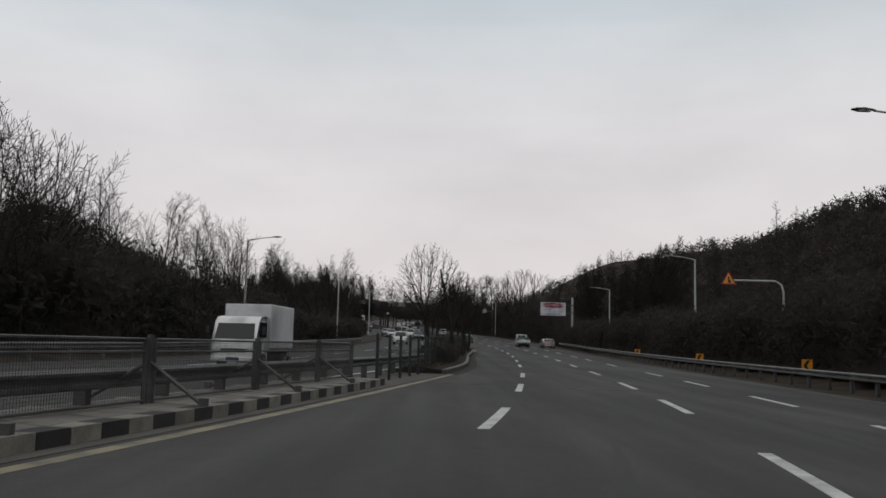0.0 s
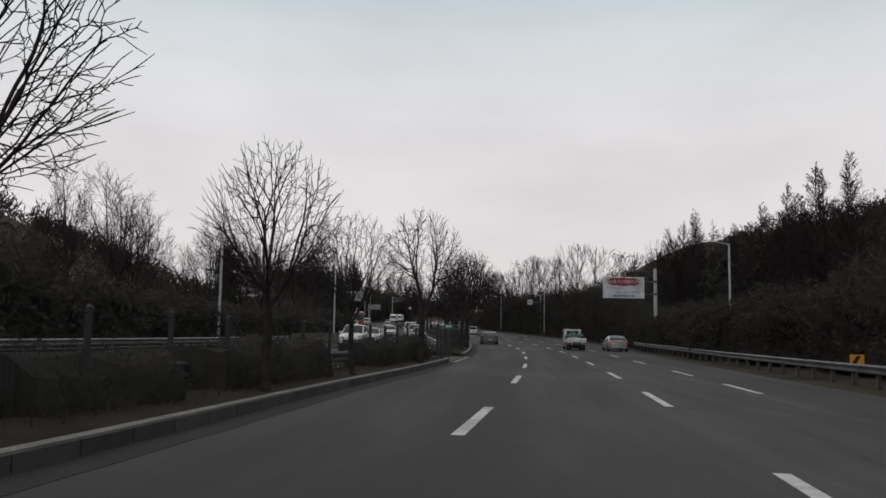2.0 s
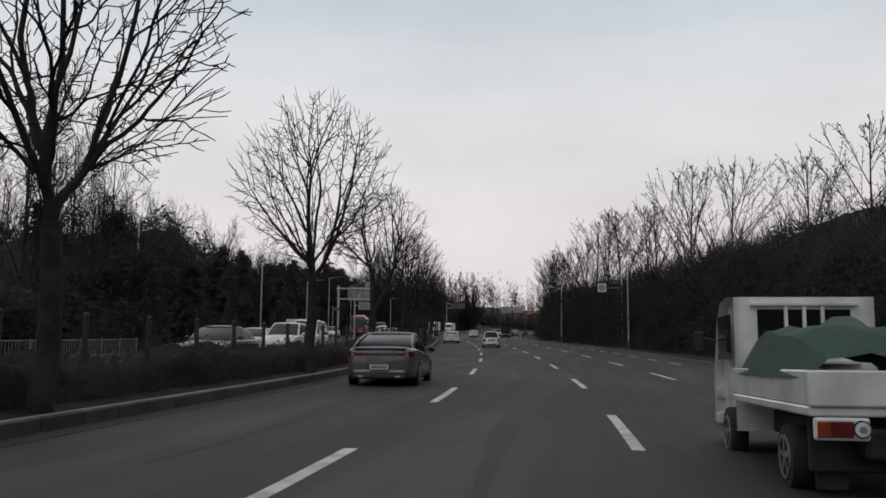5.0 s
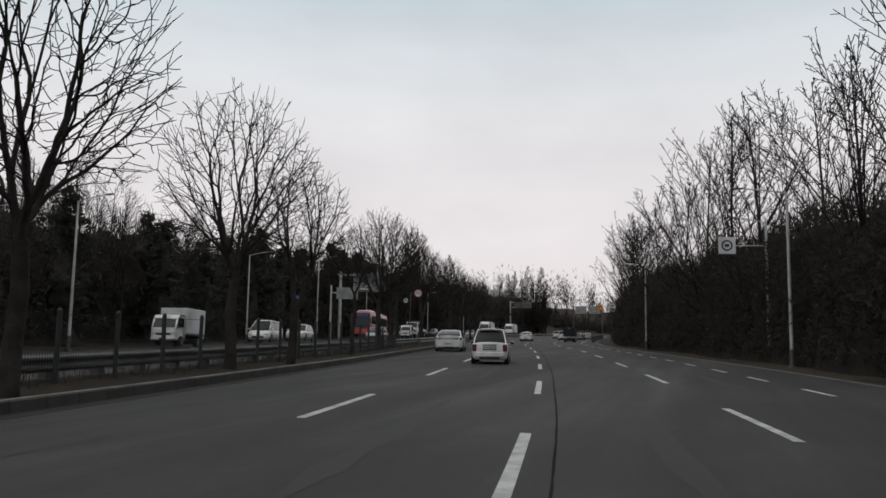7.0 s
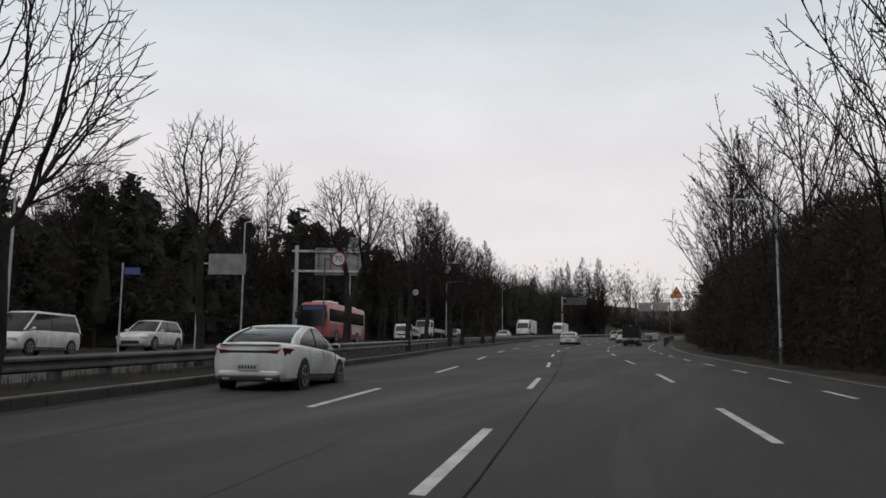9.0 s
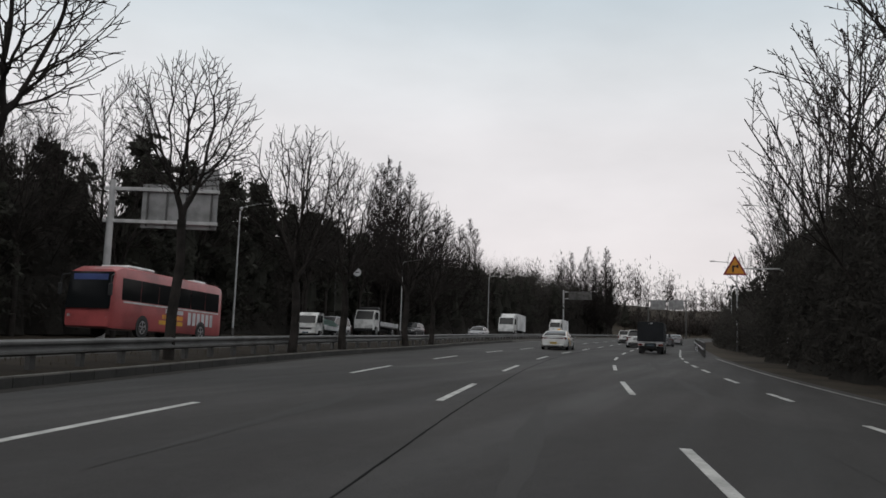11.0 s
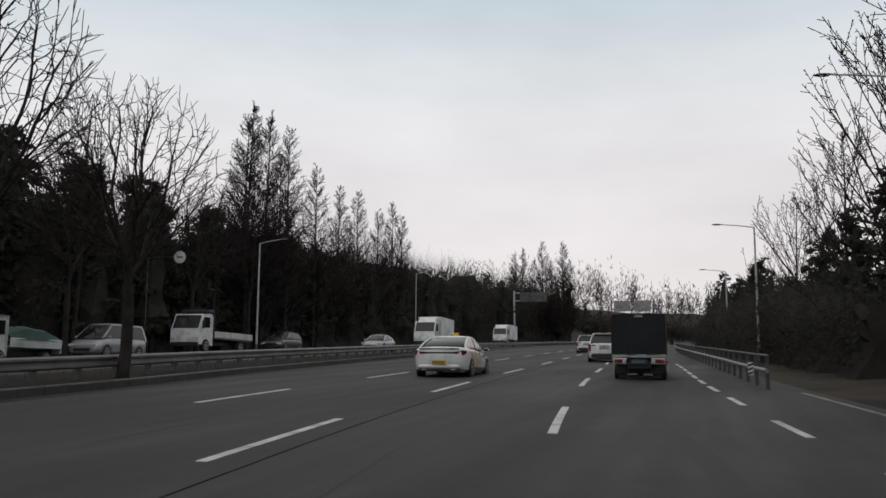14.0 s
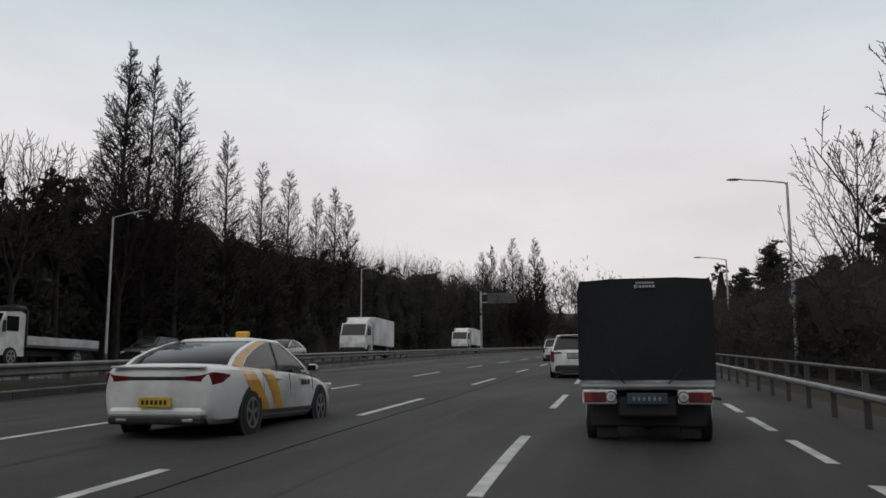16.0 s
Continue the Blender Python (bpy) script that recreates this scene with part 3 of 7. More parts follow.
def make_median():
    """Soil strip and kerb between the carriageways, with two paved breaks."""
    for y0, y1 in ((29.6, 79.5), (88.9, 600)):
        b = Build()
        n = int((y1 - y0) / 0.8)
        rows = []
        for i in range(n + 1):
            y = y0 + (y1 - y0) * i / n
            k, w = KL(y), ON(y)
            mid = 0.22 + 0.07 * noise.noise(Vector((y * 0.4, 0, 0)))
            rows.append([(k - w, y, -0.1), (k - w + 0.02, y, 0.1), (k - w * 0.7, y, mid), (k - w * 0.45, y, mid + 0.04), (k - 0.5, y, 0.20), (k - 0.17, y, 0.175), (k - 0.15, y, -0.1)])
        b.loft(rows, True, True, closed=False)
        ob = part("median_strip", b, M_SOIL, smooth=True)
        tagged(ob, "brown planted median strip of soil and dead grass", "median", kind="structure")
        kerb = thing("kerb", "grey weathered concrete kerb along the median strip", "kerb", kind="structure")
        y, i = y0, 0
        while y < min(y1, 330):
            ln = 1.0
            # dark stone with a paler strip along its top
            s = Build()
            m = 0.012
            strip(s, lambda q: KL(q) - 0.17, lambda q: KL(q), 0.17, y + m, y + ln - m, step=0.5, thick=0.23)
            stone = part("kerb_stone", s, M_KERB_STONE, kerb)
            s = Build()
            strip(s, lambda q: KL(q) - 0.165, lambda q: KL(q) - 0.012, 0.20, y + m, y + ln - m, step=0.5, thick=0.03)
            part("kerb_top", s, M_CONC, stone, "pale top of the kerb stone")
            y += ln
        g = Build()
        strip(g, lambda q: KL(q) + 0.01, lambda q: KL(q) + 0.44 + 0.05 * noise.noise(Vector((q * 0.7, 2, 0))), 0.006, y0, min(y1, 330), step=0.8, thick=0.006)
        part("gutter", g, M_GUTTER, kerb, "dirty concrete gutter beside the kerb")
        if y < y1:
            s = Build()
            strip(s, lambda q: KL(q) - 0.17, lambda q: KL(q), 0.20, y, y1, step=3, thick=0.26)
            part("kerb_run", s, M_CONC, kerb, kind="stuff")
    # concrete islands at the breaks
    for y0, y1 in ((-100, 29.6), (79.5, 88.9)):
        b = Build()
        strip(b, lambda y: KL(y) - ON(y), lambda y: KL(y) - 0.06, 0.008, y0, y1, thick=0.3)
        ob = part("median_break", b, M_DUSTY)
        tagged(ob, "dusty concrete paving in a break of the median", "pavement", kind="structure")


def make_striped_island():
    """Raised refuge with black and pale kerb stones and stripes across its top."""
    isl = thing("traffic_island", "raised concrete island with black and pale striped kerb", "traffic island", kind="structure")
    b = Build()
    strip(b, lambda y: KL(y) - ON(y) + 0.1, lambda y: KL(y) - 0.55, 0.19, -40, 21.0, step=1.0, thick=0.25)
    part("island_top", b, M_CONC, isl)
    y, i = -14.0, 0
    while y < 21.0:
        s = Build()
        strip(s, lambda q: KL(q) - 0.53, lambda q: KL(q) - 0.28, 0.20, y + 0.006, y + 0.494, step=0.5, thick=0.24)
        part("kerb_stone", s, M_KERB_DARK if i % 2 else M_KERB_LIGHT, isl)
        if i % 2 == 0:
            s = Build()
            o = y + 0.05
            s.add([(KL(o) - 0.58, o, 0.195), (KL(o + 0.35) - 0.58, o + 0.35, 0.195), (KL(o + 0.6) - 1.9, o + 1.05, 0.195), (KL(o + 0.6) - 1.9, o + 0.7, 0.195)], [(0, 1, 2, 3)])
            part("stripe", s, M_KERB_LIGHT, isl)
        y, i = y + 0.5, i + 1


make_ground()
make_road()
make_median()
make_striped_island()


# ---------------------------------------------------------------- trees
def rand_perp(rng, d):
    a = d.orthogonal().normalized()
    return Matrix.Rotation(rng.uniform(0, 2 * math.pi), 3, d) @ a


def grow(out, rng, p, d, length, r, level, spec, inside):
    """One limb and, along it, its side limbs. out: one Build for each level."""
    s = spec[level]
    rmin = spec[0].get("rmin", 0.006)
    seg = s["seg"]
    pts, rad = [p.copy()], [r]
    d = d.normalized()
    if level > 0:  # limbs end in thin tips at the edge of the crown
        for _ in range(9):
            if inside(p + d * length + Vector((0, 0, s["up"] * length * 1.2))):
                break
            length *= 0.86
    q = p.copy()
    dirs = [d.copy()]
    for i in range(seg):
        d = (d + Vector((rng.uniform(-1, 1), rng.uniform(-1, 1), rng.uniform(-1, 1))) * s["wob"] + Vector((0, 0, s["up"]))).normalized()
        q = q + d * (length / seg)
        pts.append(q.copy())
        dirs.append(d.copy())
        rad.append(max(r * (1 - (1 - s["tip"]) * (i + 1) / seg), rmin))
        if level > 0 and not inside(q):
            break
    out[min(level, len(out) - 1)].tube(pts, rad, s["sides"], cap=False)
    if level + 1 >= len(spec):
        return
    n = s["kids"]
    m = len(pts) - 1
    for k in range(n):
        u = s["first"] + (1 - s["first"]) * (k + rng.uniform(0.1, 0.9)) / n
        u = min(u, 0.999) * m
        i = int(u)
        if i >= m:
            continue
        base = pts[i].lerp(pts[i + 1], u - i)
        ang = radians(rng.uniform(*s["angle"]))
        dd = (dirs[i + 1] * math.cos(ang) + rand_perp(rng, dirs[i + 1]) * math.sin(ang)).normalized()
        ln = length * rng.uniform(*s["len"]) * (1 - s["fall"] * u / m)
        rr = max(min(rad[i] * s["thin"], rad[i] * 0.95), rmin)
        grow(out, rng, base, dd, ln, rr, level + 1, spec, inside)
    if s.get("lead"):
        lo, hi = s["fork"]
        ring = s["lead"] - 1
        turn0 = rng.uniform(0, 6.28)
        side = dirs[-1].orthogonal().normalized()
        for k in range(s["lead"]):  # one leader, the others fanned evenly round it
            if level == 0:
                around = Matrix.Rotation(turn0 + 6.283 * (k + rng.uniform(-0.2, 0.2)) / max(ring, 1), 3, dirs[-1]) @ side
                tilt = rng.uniform(2, lo) if k == ring else rng.uniform(0.6 * hi, hi)
            else:
                around, tilt = rand_perp(rng, dirs[-1]), rng.uniform(lo, hi)
            dd = (dirs[-1] + around * math.tan(radians(tilt))).normalized()
            grow(out, rng, pts[-1], dd, length * s["leadlen"] * rng.uniform(0.85, 1.1), rad[-1] * 0.8, level + 1, spec, inside)


def fan(out, rng, p, d, tips, r0, total, rmin, depth):
    """Limbs from p that share out the tips among them, halving the bundle at every fork."""
    n = len(tips)
    if n == 1:
        q = tips[0]
        a = p + d * ((q - p).length * 0.45)
        out[1].tube([p, a.lerp(p.lerp(q, 0.5), 0.5), q], [max(r0 * (1.0 / total) ** 0.42, rmin), rmin, rmin * 0.7], 3, cap=False)
        return
    k = 3 if n > 5 and rng.random() < 0.28 else 2
    dirs = [(t - p).normalized() for t in tips]
    seeds = [dirs[rng.randrange(n)]]
    while len(seeds) < k:
        seeds.append(max(dirs, key=lambda v: min((v - s).length for s in seeds) * rng.uniform(0.55, 1)))
    for _ in range(3):
        groups = [[] for _ in seeds]
        for t, v in zip(tips, dirs):
            groups[min(range(k), key=lambda i: (v - seeds[i]).length)].append((t, v))
        seeds = [sum((v for _, v in g), Vector()).normalized() if g else s for g, s in zip(groups, seeds)]
    for g in groups:
        if not g:
            continue
        m = sum((t for t, _ in g), Vector()) / len(g)
        near = min((t - p).length for t, _ in g)
        step = min((m - p).length * rng.uniform(0.30, 0.48), near * 0.8)
        q = p + (m - p).normalized() * step
        q += Vector((rng.uniform(-1, 1), rng.uniform(-1, 1), rng.uniform(-0.6, 1))) * step * 0.09
        ra, rb = max(r0 * (len(g) / total) ** 0.42, rmin), max(r0 * (len(g) / total) ** 0.42 * 0.9, rmin)
        a = p + d * (step * 0.5)
        mid = a.lerp(p.lerp(q, 0.5), 0.55)
        big = len(g) > total * 0.03
        out[0 if big else 1].tube([p, mid, q], [ra, (ra + rb) / 2, rb], 6 if big else 3, cap=False)
        fan(out, rng, q, (q - mid).normalized(), [t for t, _ in g], r0, total, rmin, depth + 1)


def vase_tree(name, seed, H, lean=0.0, stems=1, spread=0.30, low=0.40, fork=0.30, tips=1150, rmin=0.0115, bole=0.019, ragged=0.10):
    """A leafless street tree: a bole, steep limbs that fork again and again, and a rounded dome of fine twigs."""
    rng = random.Random(seed)
    zc = H * (low + 0.45 * (1 - low))
    a, b2 = Build(), Build()
    foot = Vector((0, 0, -0.15))
    split = Vector((0.01 * H, 0, 0.62 * fork * H))
    tops = [Vector((lean * fork * H, rng.uniform(-0.02, 0.02) * H, fork * H))]
    if stems == 2:  # an upright stem and one that leans out
        tops = [Vector((-0.02 * H + lean * fork * H, 0, fork * H * 1.16)), Vector((0.075 * H + lean * fork * H, 0.03 * H, fork * H * 1.08))]
    share = [[] for _ in tops]
    shift = Vector((lean * 0.6 * H, 0, 0))
    while sum(map(len, share)) < tips:
        v = Vector((rng.gauss(0, 1), rng.gauss(0, 1), rng.gauss(0, 1))).normalized()
        w = 1 + ragged * (noise.noise(v * 2.3 + Vector((seed, 0, 0))) + 0.6 * noise.noise(v * 6 + Vector((0, seed, 0))))
        rr = rng.uniform(0.30, 1.0) ** 0.55 * w
        q = Vector((v.x * spread * H * rr, v.y * spread * H * rr, zc + v.z * rr * (H - zc if v.z > 0 else zc - low * H))) + shift
        i = min(range(stems), key=lambda k: (q - tops[k]).x ** 2)
        rel = q - tops[i]
        if rel.z < 0.25 * math.hypot(rel.x, rel.y):
            continue
        share[i].append(q)
    if stems == 2:
        r0 = bole * H
        a.tube([foot, foot + Vector((0, 0, 0.3)), foot.lerp(split, 0.6), split + Vector((0, 0, 0.05))], [r0 * 1.45, r0 * 1.2, r0 * 1.1, r0 * 1.05], 9, cap=False)
    for top, pts in zip(tops, share):
        r0 = bole * H * (1 if stems == 1 else 0.75)
        base = foot if stems == 1 else split - Vector((0, 0, 0.3))
        n1, n2 = base.lerp(top, 0.35), base.lerp(top, 0.7)
        n1 += Vector((rng.uniform(-1, 1), rng.uniform(-1, 1), 0)) * 0.008 * H
        n2 += Vector((rng.uniform(-1, 1), rng.uniform(-1, 1), 0)) * 0.010 * H
        a.tube([base, base + Vector((0, 0, 0.3)), n1, n2, top], [r0 * 1.35, r0 * 1.1, r0, r0 * 0.93, r0 * 0.85], 9, cap=False)
        fan([a, b2], rng, top, (top - n2).normalized(), pts, r0 * 0.85, len(pts), rmin, 0)
    return tree_object(name, a, b2, M_BARK)


def tree_object(name, a, b2, bark, label="", category="tree", twig=None):
    t = thing(name, label, category)
    part("trunk", a, bark, t, smooth=True)
    part("crown", b2, twig or M_TWIG, t)
    return t


def upright_tree(name, seed, H, dense=1.0):
    """A leafless roadside tree with a straight stem and long rising, nearly straight limbs with short spurs."""
    rng = random.Random(seed)
    inside = lambda q: math.hypot(q.x, q.y) < H * (0.40 - 0.22 * abs(q.z / H - 0.5)) * rng.uniform(0.9, 1.15) and q.z < H * rng.uniform(0.93, 1.03)
    spec = [
        dict(rmin=0.012, seg=8, wob=0.03, up=0.02, tip=0.12, sides=8, kids=int(20 * dense), first=0.10, angle=(22, 46), len=(0.55, 0.8), fall=0.62, thin=0.55),
        dict(seg=6, wob=0.03, up=0.035, tip=0.25, sides=4, kids=8, first=0.15, angle=(18, 42), len=(0.25, 0.5), fall=0.35, thin=0.5),
        dict(seg=4, wob=0.06, up=0.05, tip=0.35, sides=3, kids=5, first=0.1, angle=(25, 65), len=(0.10, 0.28), fall=0.2, thin=0.6),
        dict(seg=1, wob=0.1, up=0.05, tip=0.6, sides=3, kids=0, first=0, angle=(0, 0), len=(0, 0), fall=0, thin=0.6),
    ]
    a, b2 = Build(), Build()
    grow([a, a, b2, b2], rng, Vector((0, 0, -0.15)), Vector((rng.uniform(-0.04, 0.04), 0, 1)), H, 0.010 * H, 0, spec, inside)
    return tree_object(name, a, b2, M_BARK)


def cone_tree(name, seed, H, kids=70):
    """A leafless deciduous conifer: one straight mast and many thin rising branches in a narrow cone."""
    rng = random.Random(seed)
    inside = lambda q: math.hypot(q.x, q.y) < 0.025 * H + 0.205 * H * max(1 - q.z / H, 0) ** 0.8 * rng.uniform(0.85, 1.15)
    spec = [
        dict(rmin=0.021, seg=8, wob=0.008, up=0.02, tip=0.06, sides=7, kids=kids, first=0.10, angle=(42, 68), len=(0.22, 0.32), fall=0.76, thin=0.32),
        dict(seg=4, wob=0.05, up=0.10, tip=0.3, sides=3, kids=9, first=0.12, angle=(22, 55), len=(0.25, 0.5), fall=0.3, thin=0.6),
        dict(seg=1, wob=0.09, up=0.06, tip=0.5, sides=3, kids=0, first=0, angle=(0, 0), len=(0, 0), fall=0, thin=0.6),
    ]
    a, b2 = Build(), Build()
    grow([a, b2, b2], rng, Vector((0, 0, -0.15)), Vector((0, 0, 1)), H, 0.011 * H, 0, spec, inside)
    return tree_object(name, a, b2, M_BARK)


def wood_tree(name, seed, H):
    """A slender leafless woodland tree."""
    rng = random.Random(seed)
    inside = lambda q: math.hypot(q.x, q.y) < 0.27 * H * rng.uniform(0.85, 1.1)
    spec = [
        dict(rmin=0.011, seg=6, wob=0.05, up=0.03, tip=0.2, sides=6, kids=9, first=0.25, angle=(20, 42), len=(0.35, 0.55), fall=0.5, thin=0.5),
        dict(seg=4, wob=0.09, up=0.07, tip=0.3, sides=4, kids=6, first=0.15, angle=(20, 48), len=(0.4, 0.65), fall=0.3, thin=0.55),
        dict(seg=2, wob=0.12, up=0.06, tip=0.4, sides=3, kids=4, first=0.1, angle=(20, 50), len=(0.5, 0.8), fall=0.2, thin=0.6),
        dict(seg=1, wob=0.14, up=0.06, tip=0.6, sides=3, kids=0, first=0, angle=(0, 0), len=(0, 0), fall=0, thin=0.6),
    ]
    a, b2 = Build(), Build()
    grow([a, b2, b2, b2], rng, Vector((0, 0, -0.15)), Vector((rng.uniform(-0.1, 0.1), 0, 1)), H, 0.011 * H, 0, spec, inside)
    return tree_object(name, a, b2, M_BARK)


def tuft(b, rng, c, rx, rz, n, size, slim=0.42, rise=0.0):
    """A loose clump of small leaf or needle blades round c."""
    for _ in range(n):
        d = Vector((rng.gauss(0, 1), rng.gauss(0, 1), rng.gauss(0, 1))).normalized()
        k = rng.uniform(0.25, 1.0)
        p = Vector(c) + Vector((d.x * rx * k, d.y * rx * k, d.z * rz * k))
        u = Vector((rng.gauss(0, 1), rng.gauss(0, 1), rng.gauss(rise, 0.7))).normalized()
        w = u.cross(d)
        w = w.normalized() if w.length > 1e-6 else u.orthogonal().normalized()
        s = size * rng.uniform(0.6, 1.3)
        b.add([p - u * s, p + w * s * slim, p + u * s, p - w * s * slim], [(0, 1, 2, 3)])


def pine_tree(name, seed, H, limbs=34, tufts=5, blades=12):
    """A dark pine: an uneven crown of rising limbs, each with loose sprays of needles."""
    rng = random.Random(seed)
    a, b2 = Build(), Build()
    bend = [Vector((rng.uniform(-0.03, 0.03) * H * i / 6, rng.uniform(-0.03, 0.03) * H * i / 6, H * i / 6 - 0.15 * (i == 0))) for i in range(7)]
    a.tube(bend, [0.018 * H * (1 - 0.14 * i) for i in range(7)], 7, cap=False)
    width = rng.uniform(0.24, 0.32)
    gaps = [rng.uniform(0.55, 1.25) for _ in range(9)]
    for k in range(limbs):
        u = 0.10 + 0.90 * (k + rng.random()) / limbs
        i = min(int(u * 6), 5)
        base = bend[i].lerp(bend[i + 1], min(u * 6 - i, 1))
        an = rng.uniform(0, 2 * math.pi)
        reach = H * (0.04 + width * (1 - u) ** 0.75) * gaps[int(an / 6.2832 * 4.99) + (4 if u > 0.5 else 0)] * rng.uniform(0.7, 1.1)
        tip = base + Vector((math.cos(an) * reach, math.sin(an) * reach, reach * rng.uniform(0.1, 0.6)))
        mid = base.lerp(tip, 0.55) - Vector((0, 0, 0.03 * reach))
        a.tube([base, mid, tip], [0.005 * H, 0.0035 * H, 0.0015 * H], 3, cap=False)
        for t in range(tufts):
            f = 0.25 + 0.8 * (t + rng.random()) / tufts
            c = base.lerp(tip, f) + Vector((rng.gauss(0, 0.03), rng.gauss(0, 0.03), rng.gauss(0, 0.02))) * H
            tuft(b2, rng, c, H * rng.uniform(0.035, 0.06), H * rng.uniform(0.025, 0.045), blades, H * 0.026)
    rows = []
    for i in range(9):  # the dense inner twigs
        z = H * (0.14 + 0.80 * i / 8)
        r = H * width * 0.46 * (1 - i / 8.6) ** 0.8 * rng.uniform(0.8, 1.15) * (0.5 if i == 0 else 1)
        rows.append([(math.cos(j * 0.898) * r * rng.uniform(0.7, 1.25), math.sin(j * 0.898) * r * rng.uniform(0.7, 1.25), z + rng.uniform(-0.03, 0.03) * H) for j in range(7)])
    b2.loft(rows)
    return tree_object(name, a, b2, M_BARK, twig=M_PINE)


def plant(src, x, y, k=1.0, rz=0.0, label="", group="", z=None, name=None):
    """A copy of a tree at its place, scaled to its height."""
    t = copy_thing(src, Matrix())
    zz = (max(height(x, y), -0.06) if z is None else z)
    t.matrix_basis = pose(x, y, zz, 0, 0, rz) @ Matrix.Diagonal((k, k, k, 1))
    if label:
        tagged(t, label=label, group=group)
    return t


def drop_source(t):
    for o in (*t.children_recursive, t):
        bpy.data.objects.remove(o, do_unlink=True)


vases = [vase_tree("street_tree", 11, 10, 0.0, 1, 0.31, 0.36, 0.30), vase_tree("street_tree", 23, 10, 0.03, 1, 0.30, 0.40, 0.26, bole=0.016), vase_tree("street_tree", 38, 10, 0.0, 2, 0.30, 0.42, 0.42),
         vase_tree("street_tree", 41, 10, 0.05, 2, 0.31, 0.40, 0.40, 1150), vase_tree("street_tree", 60, 10, -0.02, 1, 0.24, 0.50, 0.44, 1000, bole=0.016)]
far_vases = [vase_tree("broad_tree", 71, 10, 0, 1, 0.27, 0.40, 0.34, 750, 0.013, 0.014), vase_tree("broad_tree", 83, 10, 0.02, 1, 0.25, 0.36, 0.30, 750, 0.013, 0.014)]
# median trees: kind, east, north, height, turn
MEDIAN = [(0, -0.75, 34.6, 5.2, 0), (1, 0.35, 48.9, 5.1, 80), (0, 1.0, 56.2, 4.4, 120), (1, 1.2, 62.7, 4.2, 150), (2, 1.75, 73.2, 6.0, 10), (0, 1.33, 89.8, 5.0, 200),
          (2, 1.63, 97.2, 7.0, 0), (3, 1.75, 104.7, 8.0, 0), (0, 1.8, 109.5, 8.1, 310), (0, 1.4, 118.5, 9.0, 30), (0, 0.4, 132.2, 9.0, 100), (3, -3.0, 149.8, 9.6, 0),
          (4, -2.7, 155.8, 7.8, 190), (0, -3.95, 164.4, 8.9, 77), (0, -5.9, 174.9, 8.9, 240), (2, -6.0, 179.7, 7.6, 15), (4, -8.4, 190.7, 6.6, 140), (0, -10.8, 201.0, 9.2, 300), (0, -12.2, 207.3, 9.8, 30), (4, -15.6, 219, 9.2, 20),
          (2, -19.6, 238.6, 11.2, 10), (4, -18.1, 244.4, 10.4, 120), (4, -20.2, 253.4, 10.2, 210), (0, -21.6, 263.8, 10.2, 30), (0, -21.5, 270.8, 10.2, 75), (0, -24.4, 283.0, 10.6, 160), (0, -24.4, 290.2, 9.6, 45)]
for k, x, y, h, rz in MEDIAN:
    plant(vases[k], min(x, KL(y) - 0.42), y, h / 10.5, rz, "two-stemmed leafless street tree on the median strip" if k in (2, 3) else "leafless street tree with fanned twigs on the median strip", "median trees", z=0.2)


def lopped_tree():
    """A street tree with one main limb sawn off short and a fan of twigs on its other side."""
    rng = random.Random(5)
    a, b2 = Build(), Build()
    a.tube([(0, 0, -0.1), (0.0, 0, 0.3), (0.02, 0, 1.0), (0.04, 0, 1.75)], [0.15, 0.125, 0.115, 0.10], 9)
    a.tube([(0.04, 0, 1.7), (-0.10, 0, 2.5), (-0.30, 0.05, 3.4), (-0.55, 0.05, 4.3), (-0.62, 0.05, 4.75)], [0.085, 0.078, 0.07, 0.06, 0.055], 7)
    a.tube([(-0.42, 0.05, 3.8), (-0.26, 0.1, 4.2), (-0.22, 0.1, 4.55)], [0.05, 0.045, 0.04], 6)
    for side, n, c, r in ((1, 520, Vector((0.55, 0, 3.6)), Vector((0.85, 0.9, 1.15))), (-1, 90, Vector((-0.75, 0, 3.9)), Vector((0.45, 0.5, 0.7)))):
        tips = []
        while len(tips) < n:
            v = Vector((rng.gauss(0, 1), rng.gauss(0, 1), rng.gauss(0, 1))).normalized() * rng.uniform(0.35, 1) ** 0.55
            tips.append(c + Vector((v.x * r.x, v.y * r.y, v.z * r.z)))
        foot = Vector((0.04, 0, 1.75)) if side > 0 else Vector((-0.30, 0.05, 3.3))
        fan([a, b2], rng, foot, Vector((0.3 * side, 0, 1)).normalized(), tips, 0.085 if side > 0 else 0.04, n, 0.007, 0)
    t = tree_object("street_tree", a, b2, M_BARK, "lopped leafless street tree with sawn-off main limbs")
    t.matrix_basis = pose(0.2, 44.3, 0.15, 0, 0, 0)
    tagged(t, group="median trees")


